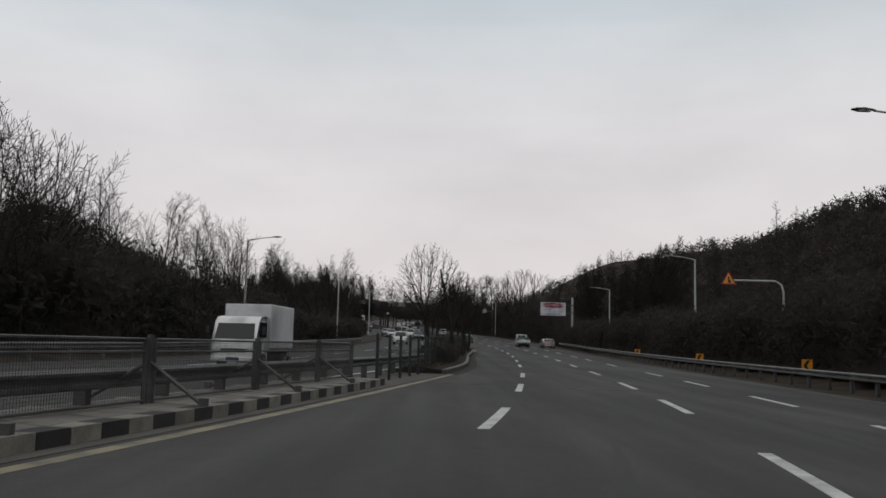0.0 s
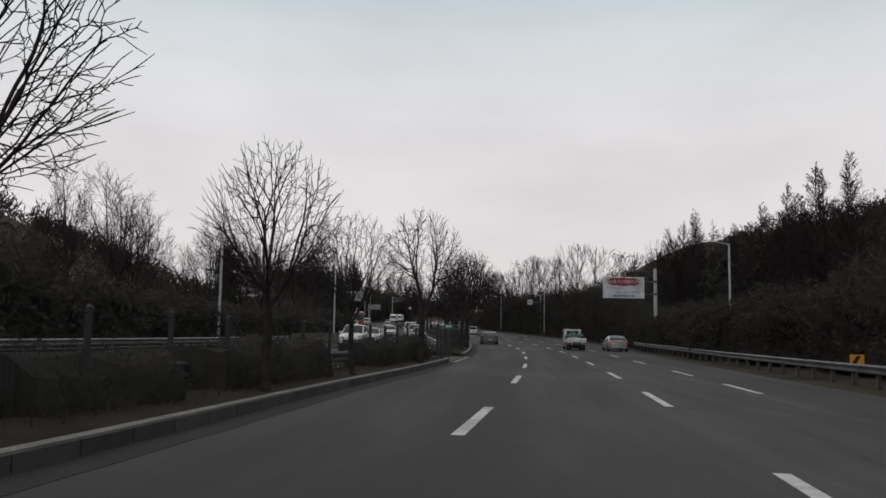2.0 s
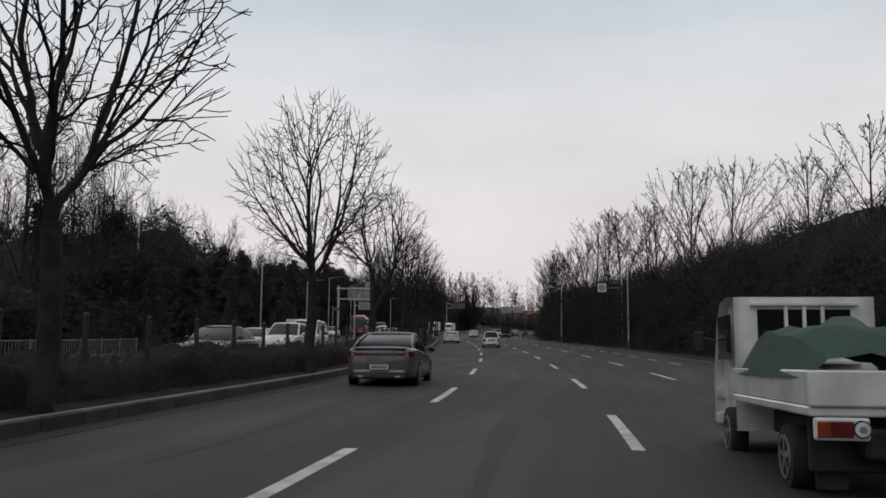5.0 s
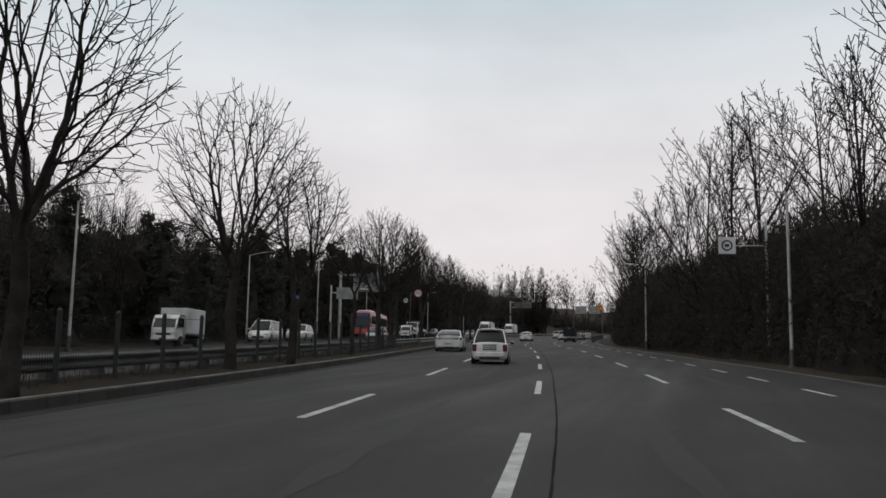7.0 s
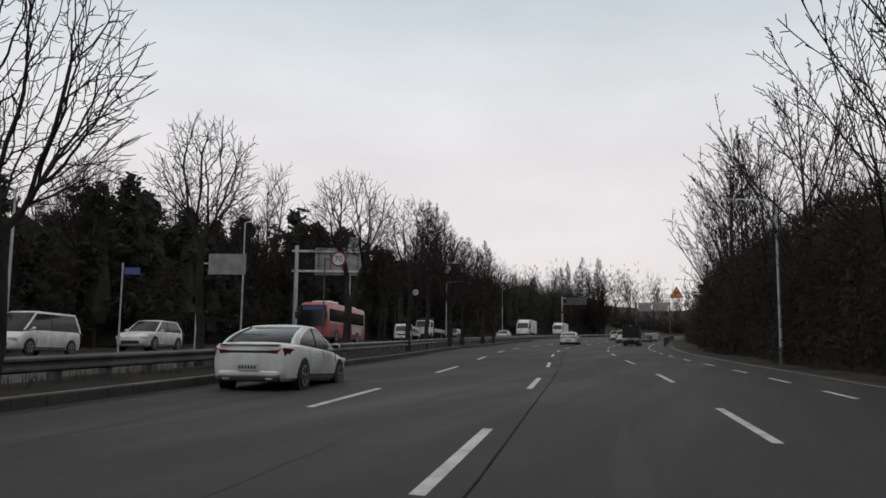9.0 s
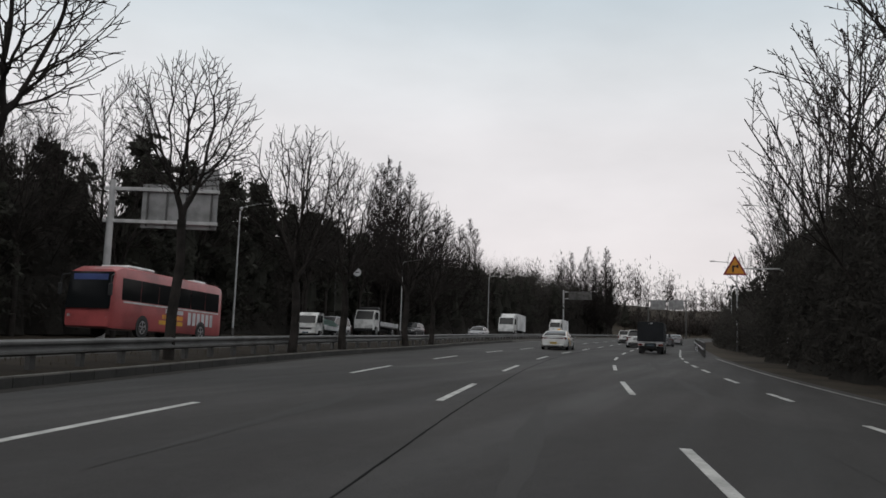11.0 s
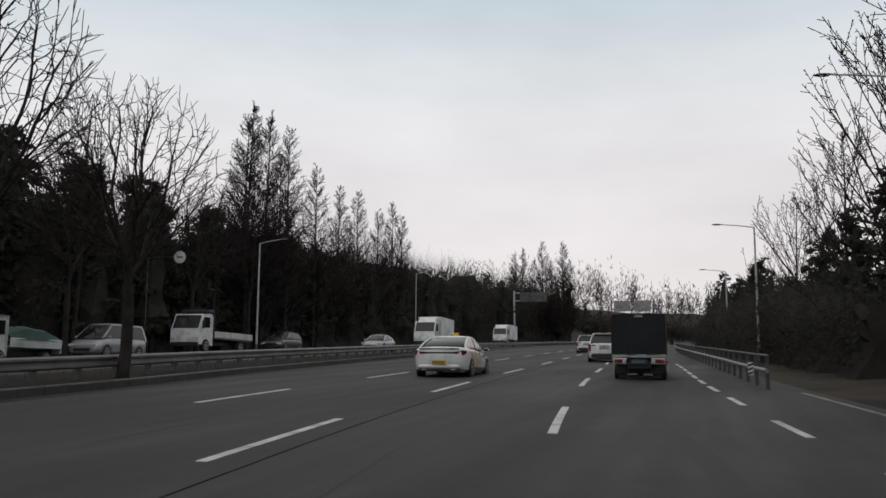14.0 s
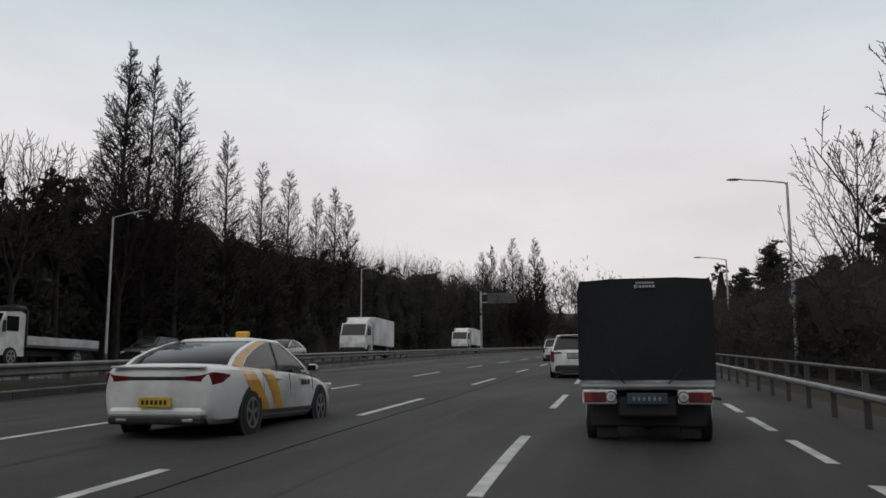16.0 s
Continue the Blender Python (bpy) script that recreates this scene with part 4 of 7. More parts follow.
lopped_tree()
for k, x, y, h, rz in ((0, -51, 299, 15.5, 20), (1, -49, 316, 15, 100), (1, -50.5, 324, 15.5, 200), (1, -50, 332, 15, 60), (0, -51.5, 338, 15.5, 10), (1, -52.5, 346, 15.5, 70), (0, -49, 276, 15, 5), (0, -47.5, 284, 14, 250)):
    plant(far_vases[k % 2], x, y, h / 10, rz, "tall broad leafless tree above the pine belt", "tall belt trees")
for k, x, y, h, rz in ((1, -19.2, 40.1, 10.6, 20), (0, -17.5, 33, 9.6, 100), (4, -22, 46, 9.0, 50), (0, -22.5, 100, 9.0, 20), (1, -22, 140, 9.5, 70), (4, -25, 160, 10.5, 30), (0, -33, 190, 11.5, 60), (1, -38, 208, 12.5, 10), (0, -42, 226, 13, 140), (1, -45, 246, 15, 80)):
    plant(far_vases[k % 2], x, y, h / 10, rz, "broad leafless tree beyond the oncoming lanes", "far side trees")
for t in vases + far_vases:
    drop_source(t)

ups = [upright_tree("roadside_tree", s, 10) for s in (3, 8, 15)]
UL = "tall leafless roadside tree with long rising limbs"
RIGHT = [(0, 18.5, 178, 12.5), (1, 16.3, 187, 14), (2, 14.2, 195, 12.5), (0, 14.0, 203, 13), (1, 11.2, 209, 13.5), (2, 9.6, 217, 14.5), (0, 8.2, 225, 14.2), (1, 6.6, 234, 14), (2, 4.4, 243, 13.5), (0, 2.6, 252, 12.5), (1, 1.6, 261, 14.5), (2, 0.6, 269, 14), (0, -0.6, 278, 15), (1, -0.9, 289, 15), (2, -1.2, 300, 14), (0, -2.0, 307, 12.5), (2, -3.2, 318, 11), (1, -4.6, 330, 9.5), (0, -2.5, 342, 9), (1, 22, 168, 11), (2, 21, 152, 10), (0, 24, 140, 10)]
for i, (k, x, y, h) in enumerate(RIGHT):
    plant(ups[k], x + 0.8, y, h / (8.0 if y < 230 else 8.6), i * 67, UL, "roadside trees")
for t in ups:
    drop_source(t)

cones = [cone_tree("dawn_redwood", s, 20, 150) for s in (2, 6, 9)]
slims = [cone_tree("slope_tree", s, 20, 40) for s in (21, 22)]
CL = "tall bare cone-shaped conifer standing in a row"
rng = random.Random(77)
CONES = [(-56.0, 350.6, 25.0), (-53.6, 347.3, 25.5), (-53.0, 349.7, 25.0), (-52, 353, 24), (-55, 357, 22), (-54.8, 366, 22.5), (-56, 376, 21.5), (-57.5, 386, 22.5), (-58, 396, 21), (-58.5, 403, 23), (-60, 412, 22)]
for i, (x, y, h) in enumerate(CONES):
    plant(cones[i % 3], x, y, h / 20, i * 71, CL, "row of bare conifers")
for i in range(7):
    plant(cones[i % 3], -59 + i * 2.6 + rng.uniform(-0.8, 0.8), 497 + rng.uniform(-4, 4), rng.uniform(1.05, 1.38), i * 50, CL, "distant bare conifers")
for i in range(24):  # a close row behind the billboard
    y = 101 + i * 2.3 + rng.uniform(-0.8, 0.8)
    plant(cones[i % 3], L2(y) + WE(y) + rng.uniform(8.5, 17), y, rng.uniform(0.56, 0.74), i * 50, "slender bare conifer on the wooded slope", "ridge trees")
for i in range(26):  # along the ridge
    y = 118 + i * 4.4
    plant(slims[i % 2], L2(y) + WE(y) + rng.uniform(17, 42), y, rng.uniform(0.48, 0.70), i * 50, "slender bare tree on the wooded slope", "ridge trees")
for t in cones + slims:
    drop_source(t)

pines = [pine_tree("pine_tree", s, 10) for s in (4, 12, 19, 28)]
far_pines = [pine_tree("pine_tree", s, 10, 18, 4, 9) for s in (5, 17)]
woods = [wood_tree("woodland_tree", s, 10) for s in (1, 7, 13)]
PL, WL = "dark green pine in the roadside belt", "slender leafless tree in the roadside belt"
rng = random.Random(31)
y, i = -30.0, 0
while y < 500:   # belt beyond the oncoming carriageway
    for row in range(3):
        off = (4.0, 8.5, 14)[row] + rng.uniform(-1.4, 1.6)
        yy = y + rng.uniform(-2.5, 2.5)
        x = KL(yy) - OF(yy) - off
        tall = 1 + 0.55 * smooth01(150, 260, yy)
        if (row == 0 and 60 < yy < 140) or (row == 2 and rng.random() < 0.4):
            continue
        high = smooth01(266, 290, yy) * (1 - smooth01(322, 345, yy))
        tall *= 1 + 0.36 * high
        bare = rng.random() < (0.8 if yy < 150 else 0.45 if yy < 245 else 0.15 if yy < 335 else 0.25)
        if bare:
            plant(woods[i % 3], x, yy, rng.uniform(0.66, 0.98) * tall, i * 53, WL, "roadside belt")
        elif row < 2 or i % 2:
            plant(far_pines[i % 2] if row == 2 or yy > 380 else pines[i % 4], x, yy, rng.uniform(0.50 + 0.14 * high + 0.2 * smooth01(340, 360, yy), 0.92 - 0.18 * high) * tall * (0.68 if yy < 150 else 1.0), i * 53, PL, "roadside belt")
        i += 1
    y += 6.4 if y < 245 else 4.6 if y < 335 else 8.5
y = 100.0
while y < 500:   # belt on the other side
    for row in range(2):
        yy = y + rng.uniform(-2, 2)
        x = L2(yy) + WE(yy) + (7.0, 12)[row] + rng.uniform(-1, 2) - (1.5 if yy > 300 else 0)
        if rng.random() < 0.5:
            plant(woods[i % 3], x, yy, rng.uniform(0.7, 1.05), i * 53, WL, "roadside belt")
        else:
            plant(far_pines[i % 2] if row == 1 or yy > 380 else pines[i % 4], x, yy, rng.uniform(0.45, 0.8) * (1.25 if yy > 295 else 1.0), i * 53, PL, "roadside belt")
        i += 1
    y += 8.0
for i in range(130):  # end of the view
    x = -150 + (i % 65) * 4.4 + rng.uniform(-1.5, 1.5)
    yy = (520 if i < 65 else 580) + rng.uniform(-12, 12)
    if KL(yy) - OF(yy) - 4 < x < L2(yy) + WE(yy) + 4:
        continue
    plant((woods + woods + far_pines)[i % 8], x, yy, rng.uniform(1.2, 1.9), i * 40, WL if i % 8 < 6 else PL, "distant woods")
for h, x, y in ((1.1, -21, 40), (0.95, -19.5, 33), (0.95, -21, 50), (0.9, -20, 66), (0.95, -20.5, 74), (0.9, -19, 86), (0.9, -18, 104)):
    plant(woods[int(y) % 3], x, y, h, y * 9, WL, "roadside belt")
rng = random.Random(52)
for i in range(64):  # close wood behind the pines
    yy = 146 + i * 2.4 + rng.uniform(-1.2, 1.2)
    plant(woods[i % 3], KL(yy) - OF(yy) - rng.uniform(6, 22), yy, rng.uniform(1.05, 1.45), i * 61, WL, "roadside belt")
for i in range(46):  # bare trees on the near slope of the far side
    yy = 4 + i * 3.2 + rng.uniform(-1.5, 1.5)
    plant(woods[i % 3], KL(yy) - OF(yy) - rng.uniform(9, 26), yy, rng.uniform(0.75, 1.1), i * 47, WL, "roadside belt")
lone = plant(pines[1], -34.5, 150.2, 1.08, 40, "single dark pine beside the far pavement")
lone.matrix_basis = lone.matrix_basis @ Matrix.Diagonal((1.45, 1.45, 1, 1))
for t in pines + far_pines + woods:
    drop_source(t)


def thicket(name, label, left, right, top, y0, y1, material, seed, leaves, size, lumps=0.35, switches=0, near=0, slim=0.3):
    """A closed mass of shrubs: a lumpy core, loose leaves all over it and thin bare switches on top.
    near: 1 or -1 puts most leaves on that side of it."""
    rng = random.Random(seed)
    b = Build()
    step = 1.0 if y1 - y0 > 20 else 0.35
    n = max(int((y1 - y0) / step), 4)
    around = 14

    def surf(y, s):
        """A point of the outer surface; s runs 0..1 from one foot over the top to the other."""
        a, c, h = left(y), right(y), top(y)
        ang = math.pi * s
        xm = (a + c) / 2
        cx = -math.cos(ang)
        x = xm + math.copysign(abs(cx) ** 0.8, cx) * (c - a) / 2
        z = abs(math.sin(ang)) ** 0.5 * h
        q = Vector((x, y, z + seed * 7.0))
        k = 1 + lumps * (0.8 * noise.noise(q * 0.16) + 0.6 * noise.noise(q * 0.45) + 0.4 * noise.noise(q * 1.2))
        return Vector((xm + (x - xm) * k, y, z * k))

    half = [math.asin((j / 7) ** 2) / math.pi for j in range(8)]
    steps = half + [1 - s for s in half[-2::-1]]
    rows = []
    for i in range(n + 1):
        y = y0 + (y1 - y0) * i / n
        g = height((left(y) + right(y)) / 2, y)
        r = [surf(y, s) + Vector((0, 0, g)) for s in steps]
        m = sum(r, Vector()) / len(r)
        rows.append([m.lerp(p, 0.86) if 0 < j < around else Vector((p.x, p.y, p.z - 0.5)) for j, p in enumerate(r)])
    b.loft(rows, True, True, closed=False)
    for q in range(leaves):
        y, s = rng.uniform(y0, y1), math.asin(rng.uniform(0.03, 1) ** 2) / math.pi
        if near > 0 and q % 5 or near == 0 and q % 2:
            s = 1 - s
        elif near < 0 and q % 5 == 0:
            s = 1 - s
        p = surf(y, s) + Vector((0, 0, height((left(y) + right(y)) / 2, y)))
        d = Vector((rng.gauss(0, 1), rng.gauss(0, 1), rng.gauss(0, 1))).normalized()
        w = rand_perp(rng, d)
        z = size * rng.uniform(0.5, 1.4)
        p += Vector((rng.gauss(0, size), rng.gauss(0, size), rng.gauss(0, size)))
        b.add([p - d * z, p + w * z * slim, p + d * z, p - w * z * slim], [(0, 1, 2, 3)])
    for q in range(switches):
        y, s = rng.uniform(y0, y1), rng.uniform(0.22, 0.78)
        p = surf(y, s) + Vector((0, 0, height((left(y) + right(y)) / 2, y) - 0.4))
        d = Vector((rng.gauss(0, 0.35), rng.gauss(0, 0.35), 1)).normalized()
        w = rand_perp(rng, d) * 0.022
        e = p + d * rng.uniform(0.8, 2.0) * top(y) / 4.5
        b.add([p - w, p + w, e], [(0, 1, 2)])
    ob = part(name, b, material)
    return tagged(ob, label, "shrubs", kind="stuff")


EDGE = lambda y: L2(y) + WE(y)
thicket("hedge", "tall dark evergreen hedge beside the road", lambda y: EDGE(y) + 2.2, lambda y: EDGE(y) + 9, lambda y: 3.6 + 4.3 * smooth01(120, 175, y), 96, 293, M_HEDGE, 3, 105000, 0.18, 0.25, 9000, -1)
thicket("undergrowth", "dark leafless undergrowth on the slope", lambda y: EDGE(y) + 3.6, lambda y: EDGE(y) + 14, lambda y: 3.6, -60, 98, M_WOOD, 5, 40000, 0.2, 0.3, 7000, -1)
thicket("undergrowth", "dark shrubs under the roadside trees", lambda y: EDGE(y) + 3.4, lambda y: EDGE(y) + 14, lambda y: 3.0 + 2.4 * smooth01(300, 340, y), 306, 520, M_HEDGE, 6, 50000, 0.14, 0.4, 8000, -1)
thicket("undergrowth", "dark shrubs under the belt of trees", lambda y: KL(y) - OF(y) - 16, lambda y: KL(y) - OF(y) - 4.2, lambda y: 4.6 - 2.4 * smooth01(82, 96, y) * (1 - smooth01(140, 160, y)) + 4.0 * smooth01(130, 175, y) + 0.8 * smooth01(230, 280, y) + 1.5 * smooth01(262, 285, y) * (1 - smooth01(325, 345, y)) + 3.6 * smooth01(342, 362, y), -60, 520, M_HEDGE, 8, 115000, 0.27, 0.42, 20000, 1)


def hill_wood():
    """The closed wood on the hill, as many loose crowns."""
    rng = random.Random(90)
    b = Build()
    for q in range(4200):
        y = rng.uniform(-40, 420) if q % 3 == 0 else rng.uniform(20, 230)
        r = rng.uniform(11, 110) if q % 2 else rng.uniform(11, 60)
        x = EDGE(y) + r
        h = height(x, y)
        s = rng.uniform(1.3, 2.4)
        hh = rng.uniform(1.6, 3.0)
        if h < 0.8 and r > 40:
            continue
        tuft(b, rng, (x, y, h + hh * 0.7), s * 1.1, hh, 34, 0.5, 0.24, 0.8)
    ob = part("hill_wood", b, M_WOOD)
    tagged(ob, "dense brown and dark green wood on the hillside", "woods", kind="stuff")
    b = Build()
    for _ in range(1500):
        y = rng.uniform(-30, 330)
        q = rng.uniform(20, 130)
        x = KL(y) - OF(y) - q
        h = height(x, y)
        tuft(b, rng, (x, y, h + 2.2), rng.uniform(1.6, 3), rng.uniform(2, 4), 30, 0.8, 0.2, 1.0)
    ob = part("far_wood", b, M_WOOD)
    tagged(ob, "dense brown winter wood behind the pine belt", "woods", kind="stuff")


hill_wood()


def median_bushes():
    """Clipped dark shrubs and dead grass on the median strip."""
    rng = random.Random(64)
    for y0, y1, h in ((50.5, 53.5, 0.9), (55.5, 61.5, 1.0), (67, 79, 0.95), (114, 128, 0.9), (128, 150, 0.8), (36.5, 46, 0.95)):
        thicket("median_shrubs", "dark clipped shrubs on the median strip", lambda y: KL(y) - 1.9, lambda y: KL(y) - 0.7, lambda y: h + 0.2, y0, y1, M_HEDGE, int(y0), int((y1 - y0) * 420), 0.045, 0.5, int((y1 - y0) * 60))
    b = Build()
    for _ in range(9000):
        y = rng.choice((rng.uniform(30, 79), rng.uniform(90, 240), rng.uniform(90, 320)))
        u = rng.uniform(0.2, 1.0)
        x = KL(y) - 0.25 - u * (ON(y) - 0.5)
        h = rng.uniform(0.06, 0.22)
        a = rng.uniform(0, 6.28)
        c, s = math.cos(a) * 0.012, math.sin(a) * 0.012
        lx, ly = rng.uniform(-0.06, 0.06), rng.uniform(-0.06, 0.06)
        b.add([(x - c, y - s, 0.2), (x + c, y + s, 0.2), (x + lx, y + ly, 0.25 + h)], [(0, 1, 2)])
    ob = part("dead_grass", b, M_GRASS)
    tagged(ob, "dry dead grass on the median strip", "grass", kind="stuff")


median_bushes()



def distant_wood():
    """Loose crowns of far trees across the end of the road."""
    rng = random.Random(12)
    b = Build()
    for i in range(420):
        x, y = rng.uniform(-210, 230), rng.uniform(625, 690)
        h = rng.uniform(13, 20) * (1.25 if -140 < x < -40 else 1.0)
        tuft(b, rng, (x, y, height(x, y) + h * 0.55 - 1), rng.uniform(2.2, 3.8), h * 0.60, 70, 1.1, 0.12, 2.0)
    for i in range(420):  # low trees behind the last bend
        x, y = rng.uniform(-90, 70), rng.uniform(604, 622)
        h = rng.uniform(4, 11)
        tuft(b, rng, (x, y, height(x, y) + h * 0.45 - 1), rng.uniform(2.0, 3.2), h * 0.55, 60, 0.9, 0.2, 1.6)
    ob = part("distant_wood", b, M_WOOD)
    tagged(ob, "distant brown and grey winter wood closing the view", "woods", kind="stuff")


distant_wood()


# ---------------------------------------------------------------- rails, fences, lamps, signs
def sweep(b, fn, prof, y0, y1, step=2.0):
    """A profile of (sideways, up) points carried along the curve x = fn(y)."""
    n = max(int((y1 - y0) / step), 1)
    b.loft([[(fn(y) + o, y, z) for o, z in prof] for y in (y0 + (y1 - y0) * i / n for i in range(n + 1))], True, True)


def beam_profile(z, h=0.31, s=1):
    """The folded section of a steel crash-barrier beam, s: the side it faces."""
    w = [(0.0, 0), (0.08, 0.14), (0.08, 0.28), (0.0, 0.44), (0.0, 0.56), (0.08, 0.72), (0.08, 0.86), (0.0, 1.0)]
    out = [(s * o, z + h * u) for o, u in w] + [(s * (o - 0.02), z + h * u) for o, u in reversed(w)]
    return out if s > 0 else list(reversed(out))


def guardrail(label, fn, y0, y1, z, s, post=2.0, near=None, metal=M_STEEL, pipe=0.0, post_w=0.07, post_m=None):
    t = thing("guardrail", label, "guardrail", kind="structure")
    b = Build()
    if pipe > 0.9:
        n = int((y1 - y0) / 2.6)
        b.tube([(fn(y0 + (y1 - y0) * i / n), y0 + (y1 - y0) * i / n, z + 0.2) for i in range(n + 1)], 0.065, 9)
    else:
        sweep(b, fn, beam_profile(z, 0.31, s), y0, y1)
    part("beam", b, M_STEEL if pipe > 0.9 else metal, t)
    if pipe:
        b = Build()
        n = int((y1 - y0) / 3)
        b.tube([(fn(y0 + (y1 - y0) * i / n) - s * 0.06, y0 + (y1 - y0) * i / n, pipe) for i in range(n + 1)], 0.035, 7)
        part("top_pipe", b, metal, t)
    mesh = Build().box(-post_w, post_w, -post_w, post_w, -0.2, max(z + 0.27, pipe), 0.012).mesh("post", post_m or metal)
    y = y0 + 0.5
    while y < min(y1, near or y1):
        o = new("post", mesh)
        o.parent = t
        o.matrix_basis = pose(fn(y) - s * (post_w + 0.03), y, 0)
        y += post
    return t


guardrail("galvanised crash barrier on a dirt verge under the wooded slope", lambda y: EDGE(y) + 1.5, -100, 126, 0.45, -1, 2.0, metal=M_STEEL_M, post_m=M_STEEL_D)
# the shade on the median barrier's back is put into its dark steel colour
guardrail("weathered crash barrier in the median strip, coloured dark for its shaded back", lambda y: KL(y) - 1.5, -100, 79, 0.42, 1, 2.0, metal=M_STEEL_D, post_w=0.10, post_m=M_STEEL_D)
guardrail("weathered crash barrier in the median strip, coloured dark for its shaded back", lambda y: KL(y) - 1.7, 89, 226, 0.42, 1, 2.0, metal=M_STEEL_D, post_w=0.10, post_m=M_STEEL_D)
guardrail("grey crash barrier on the median edge of the bend", lambda y: KL(y) - 0.75, 216, 480, 0.48, 1, 2.0, near=360, metal=M_STEEL_M, post_m=M_STEEL_D)
guardrail("pale double crash barrier beyond the oncoming lanes", lambda y: KL(y) - OF(y) - 0.6, -100, 104, 0.5, 1, 2.5, pipe=0.38, metal=M_STEEL_M)
end_rail = guardrail("two-pipe steel crash barrier on weathered posts", lambda y: L2(y) + 9.4, 297, 420, 0.31, -1, 2.6, pipe=0.92, post_w=0.05, metal=M_STEEL_D, near=400)
b = Build()
b.box(-7.95, -7.79, 296.75, 296.8, 0.40, 0.74, 0.01)
mk = part("end_marker", b, M_SIGN_W, end_rail, "white and dark striped marker board")
for i in range(3):
    b = Build()
    b.add([(-7.945, 296.745, 0.41 + i * 0.11), (-7.795, 296.745, 0.46 + i * 0.11), (-7.795, 296.745, 0.51 + i * 0.11), (-7.945, 296.745, 0.46 + i * 0.11)], [(0, 1, 2, 3)])
    part("stripe", b, M_INK, mk)


def mesh_fence():
    """Panels of wire mesh in steel frames on the striped island, with slanting struts."""
    f = thing("mesh_fence", "grey steel mesh fence panels with slanting struts", "fence", kind="structure")
    fn = lambda y: KL(y) - 1.15
    ys = [-7.4, -3.7, 0.0, 3.7, 7.4, 11.1, 14.8, 18.4, 21.2]
    for a, c in zip(ys, ys[1:]):
        b = Build()
        pa, pc = Vector((fn(a + 0.12), a + 0.12, 0)), Vector((fn(c - 0.12), c - 0.12, 0))
        for z in (0.24, 1.0, 1.2):
            b.tube([pa + Vector((0, 0, z)), pc + Vector((0, 0, z))], 0.022, 6)
        for p in (pa, pc):
            b.tube([p + Vector((0, 0, 0.19)), p + Vector((0, 0, 1.22))], 0.03, 6)
        panel = part("fence_panel", b, M_STEEL_D, f)
        b = Build()
        n = int((c - a) / 0.05)
        for i in range(1, n):
            p = pa.lerp(pc, i / n)
            b.tube([p + Vector((0, 0, 0.24)), p + Vector((0, 0, 1.2))], 0.0032, 3, cap=False)
        for i in range(1, 19):
            z = Vector((0, 0, 0.24 + 0.96 * i / 19))
            b.tube([pa + z, pc + z], 0.0032, 3, cap=False)
        part("wire_mesh", b, M_STEEL_D, panel, kind="stuff")
    for y in ys:
        b = Build()
        b.tube([(fn(y), y, 0.15), (fn(y), y, 1.27)], 0.045, 8)
        part("fence_post", b, M_STEEL_D, f)
    for y in ys[1:-1:1]:
        for s in (1, -1):
            b = Build()
            b.tube([(fn(y), y, 0.85), (fn(y) + 0.75 * s, y - 0.15, 0.2)], 0.032, 6)
            b.box(fn(y) + 0.75 * s - 0.05, fn(y) + 0.75 * s + 0.05, y - 0.2, y - 0.1, 0.19, 0.32)
            part("strut", b, M_STEEL_D, f)


mesh_fence()


def post_fence(y0, y1, off, h, step):
    f = thing("wire_fence", "dark post and wire fence on the median", "fence", kind="structure")
    mesh = Build().tube([(0, 0, -0.1), (0, 0, h - 0.04), (0, 0, h)], [0.05, 0.05, 0.02], 8).mesh("fence_post", M_DARKPOST)
    y = y0
    while y <= y1 + 0.01:
        o = new("fence_post", mesh)
        o.parent = f
        o.matrix_basis = pose(KL(y) - off, y, 0.0)
        y += step
    for z in (0.45, 1.0, h - 0.12):
        b = Build()
        n = int((y1 - y0) / step)
        b.tube([(KL(y0 + step * i) - off, y0 + step * i, z) for i in range(n + 1)], 0.008, 3)
        part("wire", b, M_DARKPOST, f)
    b = Build()
    y = y0
    while y < y1:
        b.box(KL(y) - off - 0.003, KL(y) - off + 0.003, y, y + 0.006, 0.1, 1.0)
        y += 0.09
    part("wire_mesh", b, M_DARKPOST, f, kind="stuff")


post_fence(22.2, 31.2, 0.75, 1.55, 1.5)
post_fence(33.4, 79.4, 1.15, 1.6, 2.3)
post_fence(80.4, 88.4, 0.65, 1.6, 1.6)
post_fence(91, 207, 1.2, 1.6, 2.3)


def railing():
    """White pedestrian railing beyond the oncoming lanes."""
    f = thing("railing", "low white pedestrian railing along the far pavement", "railing", kind="structure")
    fn = lambda y: KL(y) - OF(y) - 0.8
    mesh = Build().box(-0.03, 0.03, -0.03, 0.03, -0.1, 1.0, 0.01).mesh("railing_post", M_CONC)
    y = 106.0
    while y < 150:
        o = new("railing_post", mesh)
        o.parent = f
        o.matrix_basis = pose(fn(y), y, 0)
        y += 2.0
    b = Build()
    for z in (0.25, 0.92):
        b.tube([(fn(106 + 2 * i), 106 + 2 * i, z) for i in range(22)], 0.025, 6)
    part("rail", b, M_CONC, f)
    b = Build()
    y = 106.0
    while y < 148:
        b.box(fn(y) - 0.012, fn(y) + 0.012, y, y + 0.03, 0.25, 0.92)
        y += 0.22
    part("bars", b, M_CONC, f, kind="stuff")


railing()


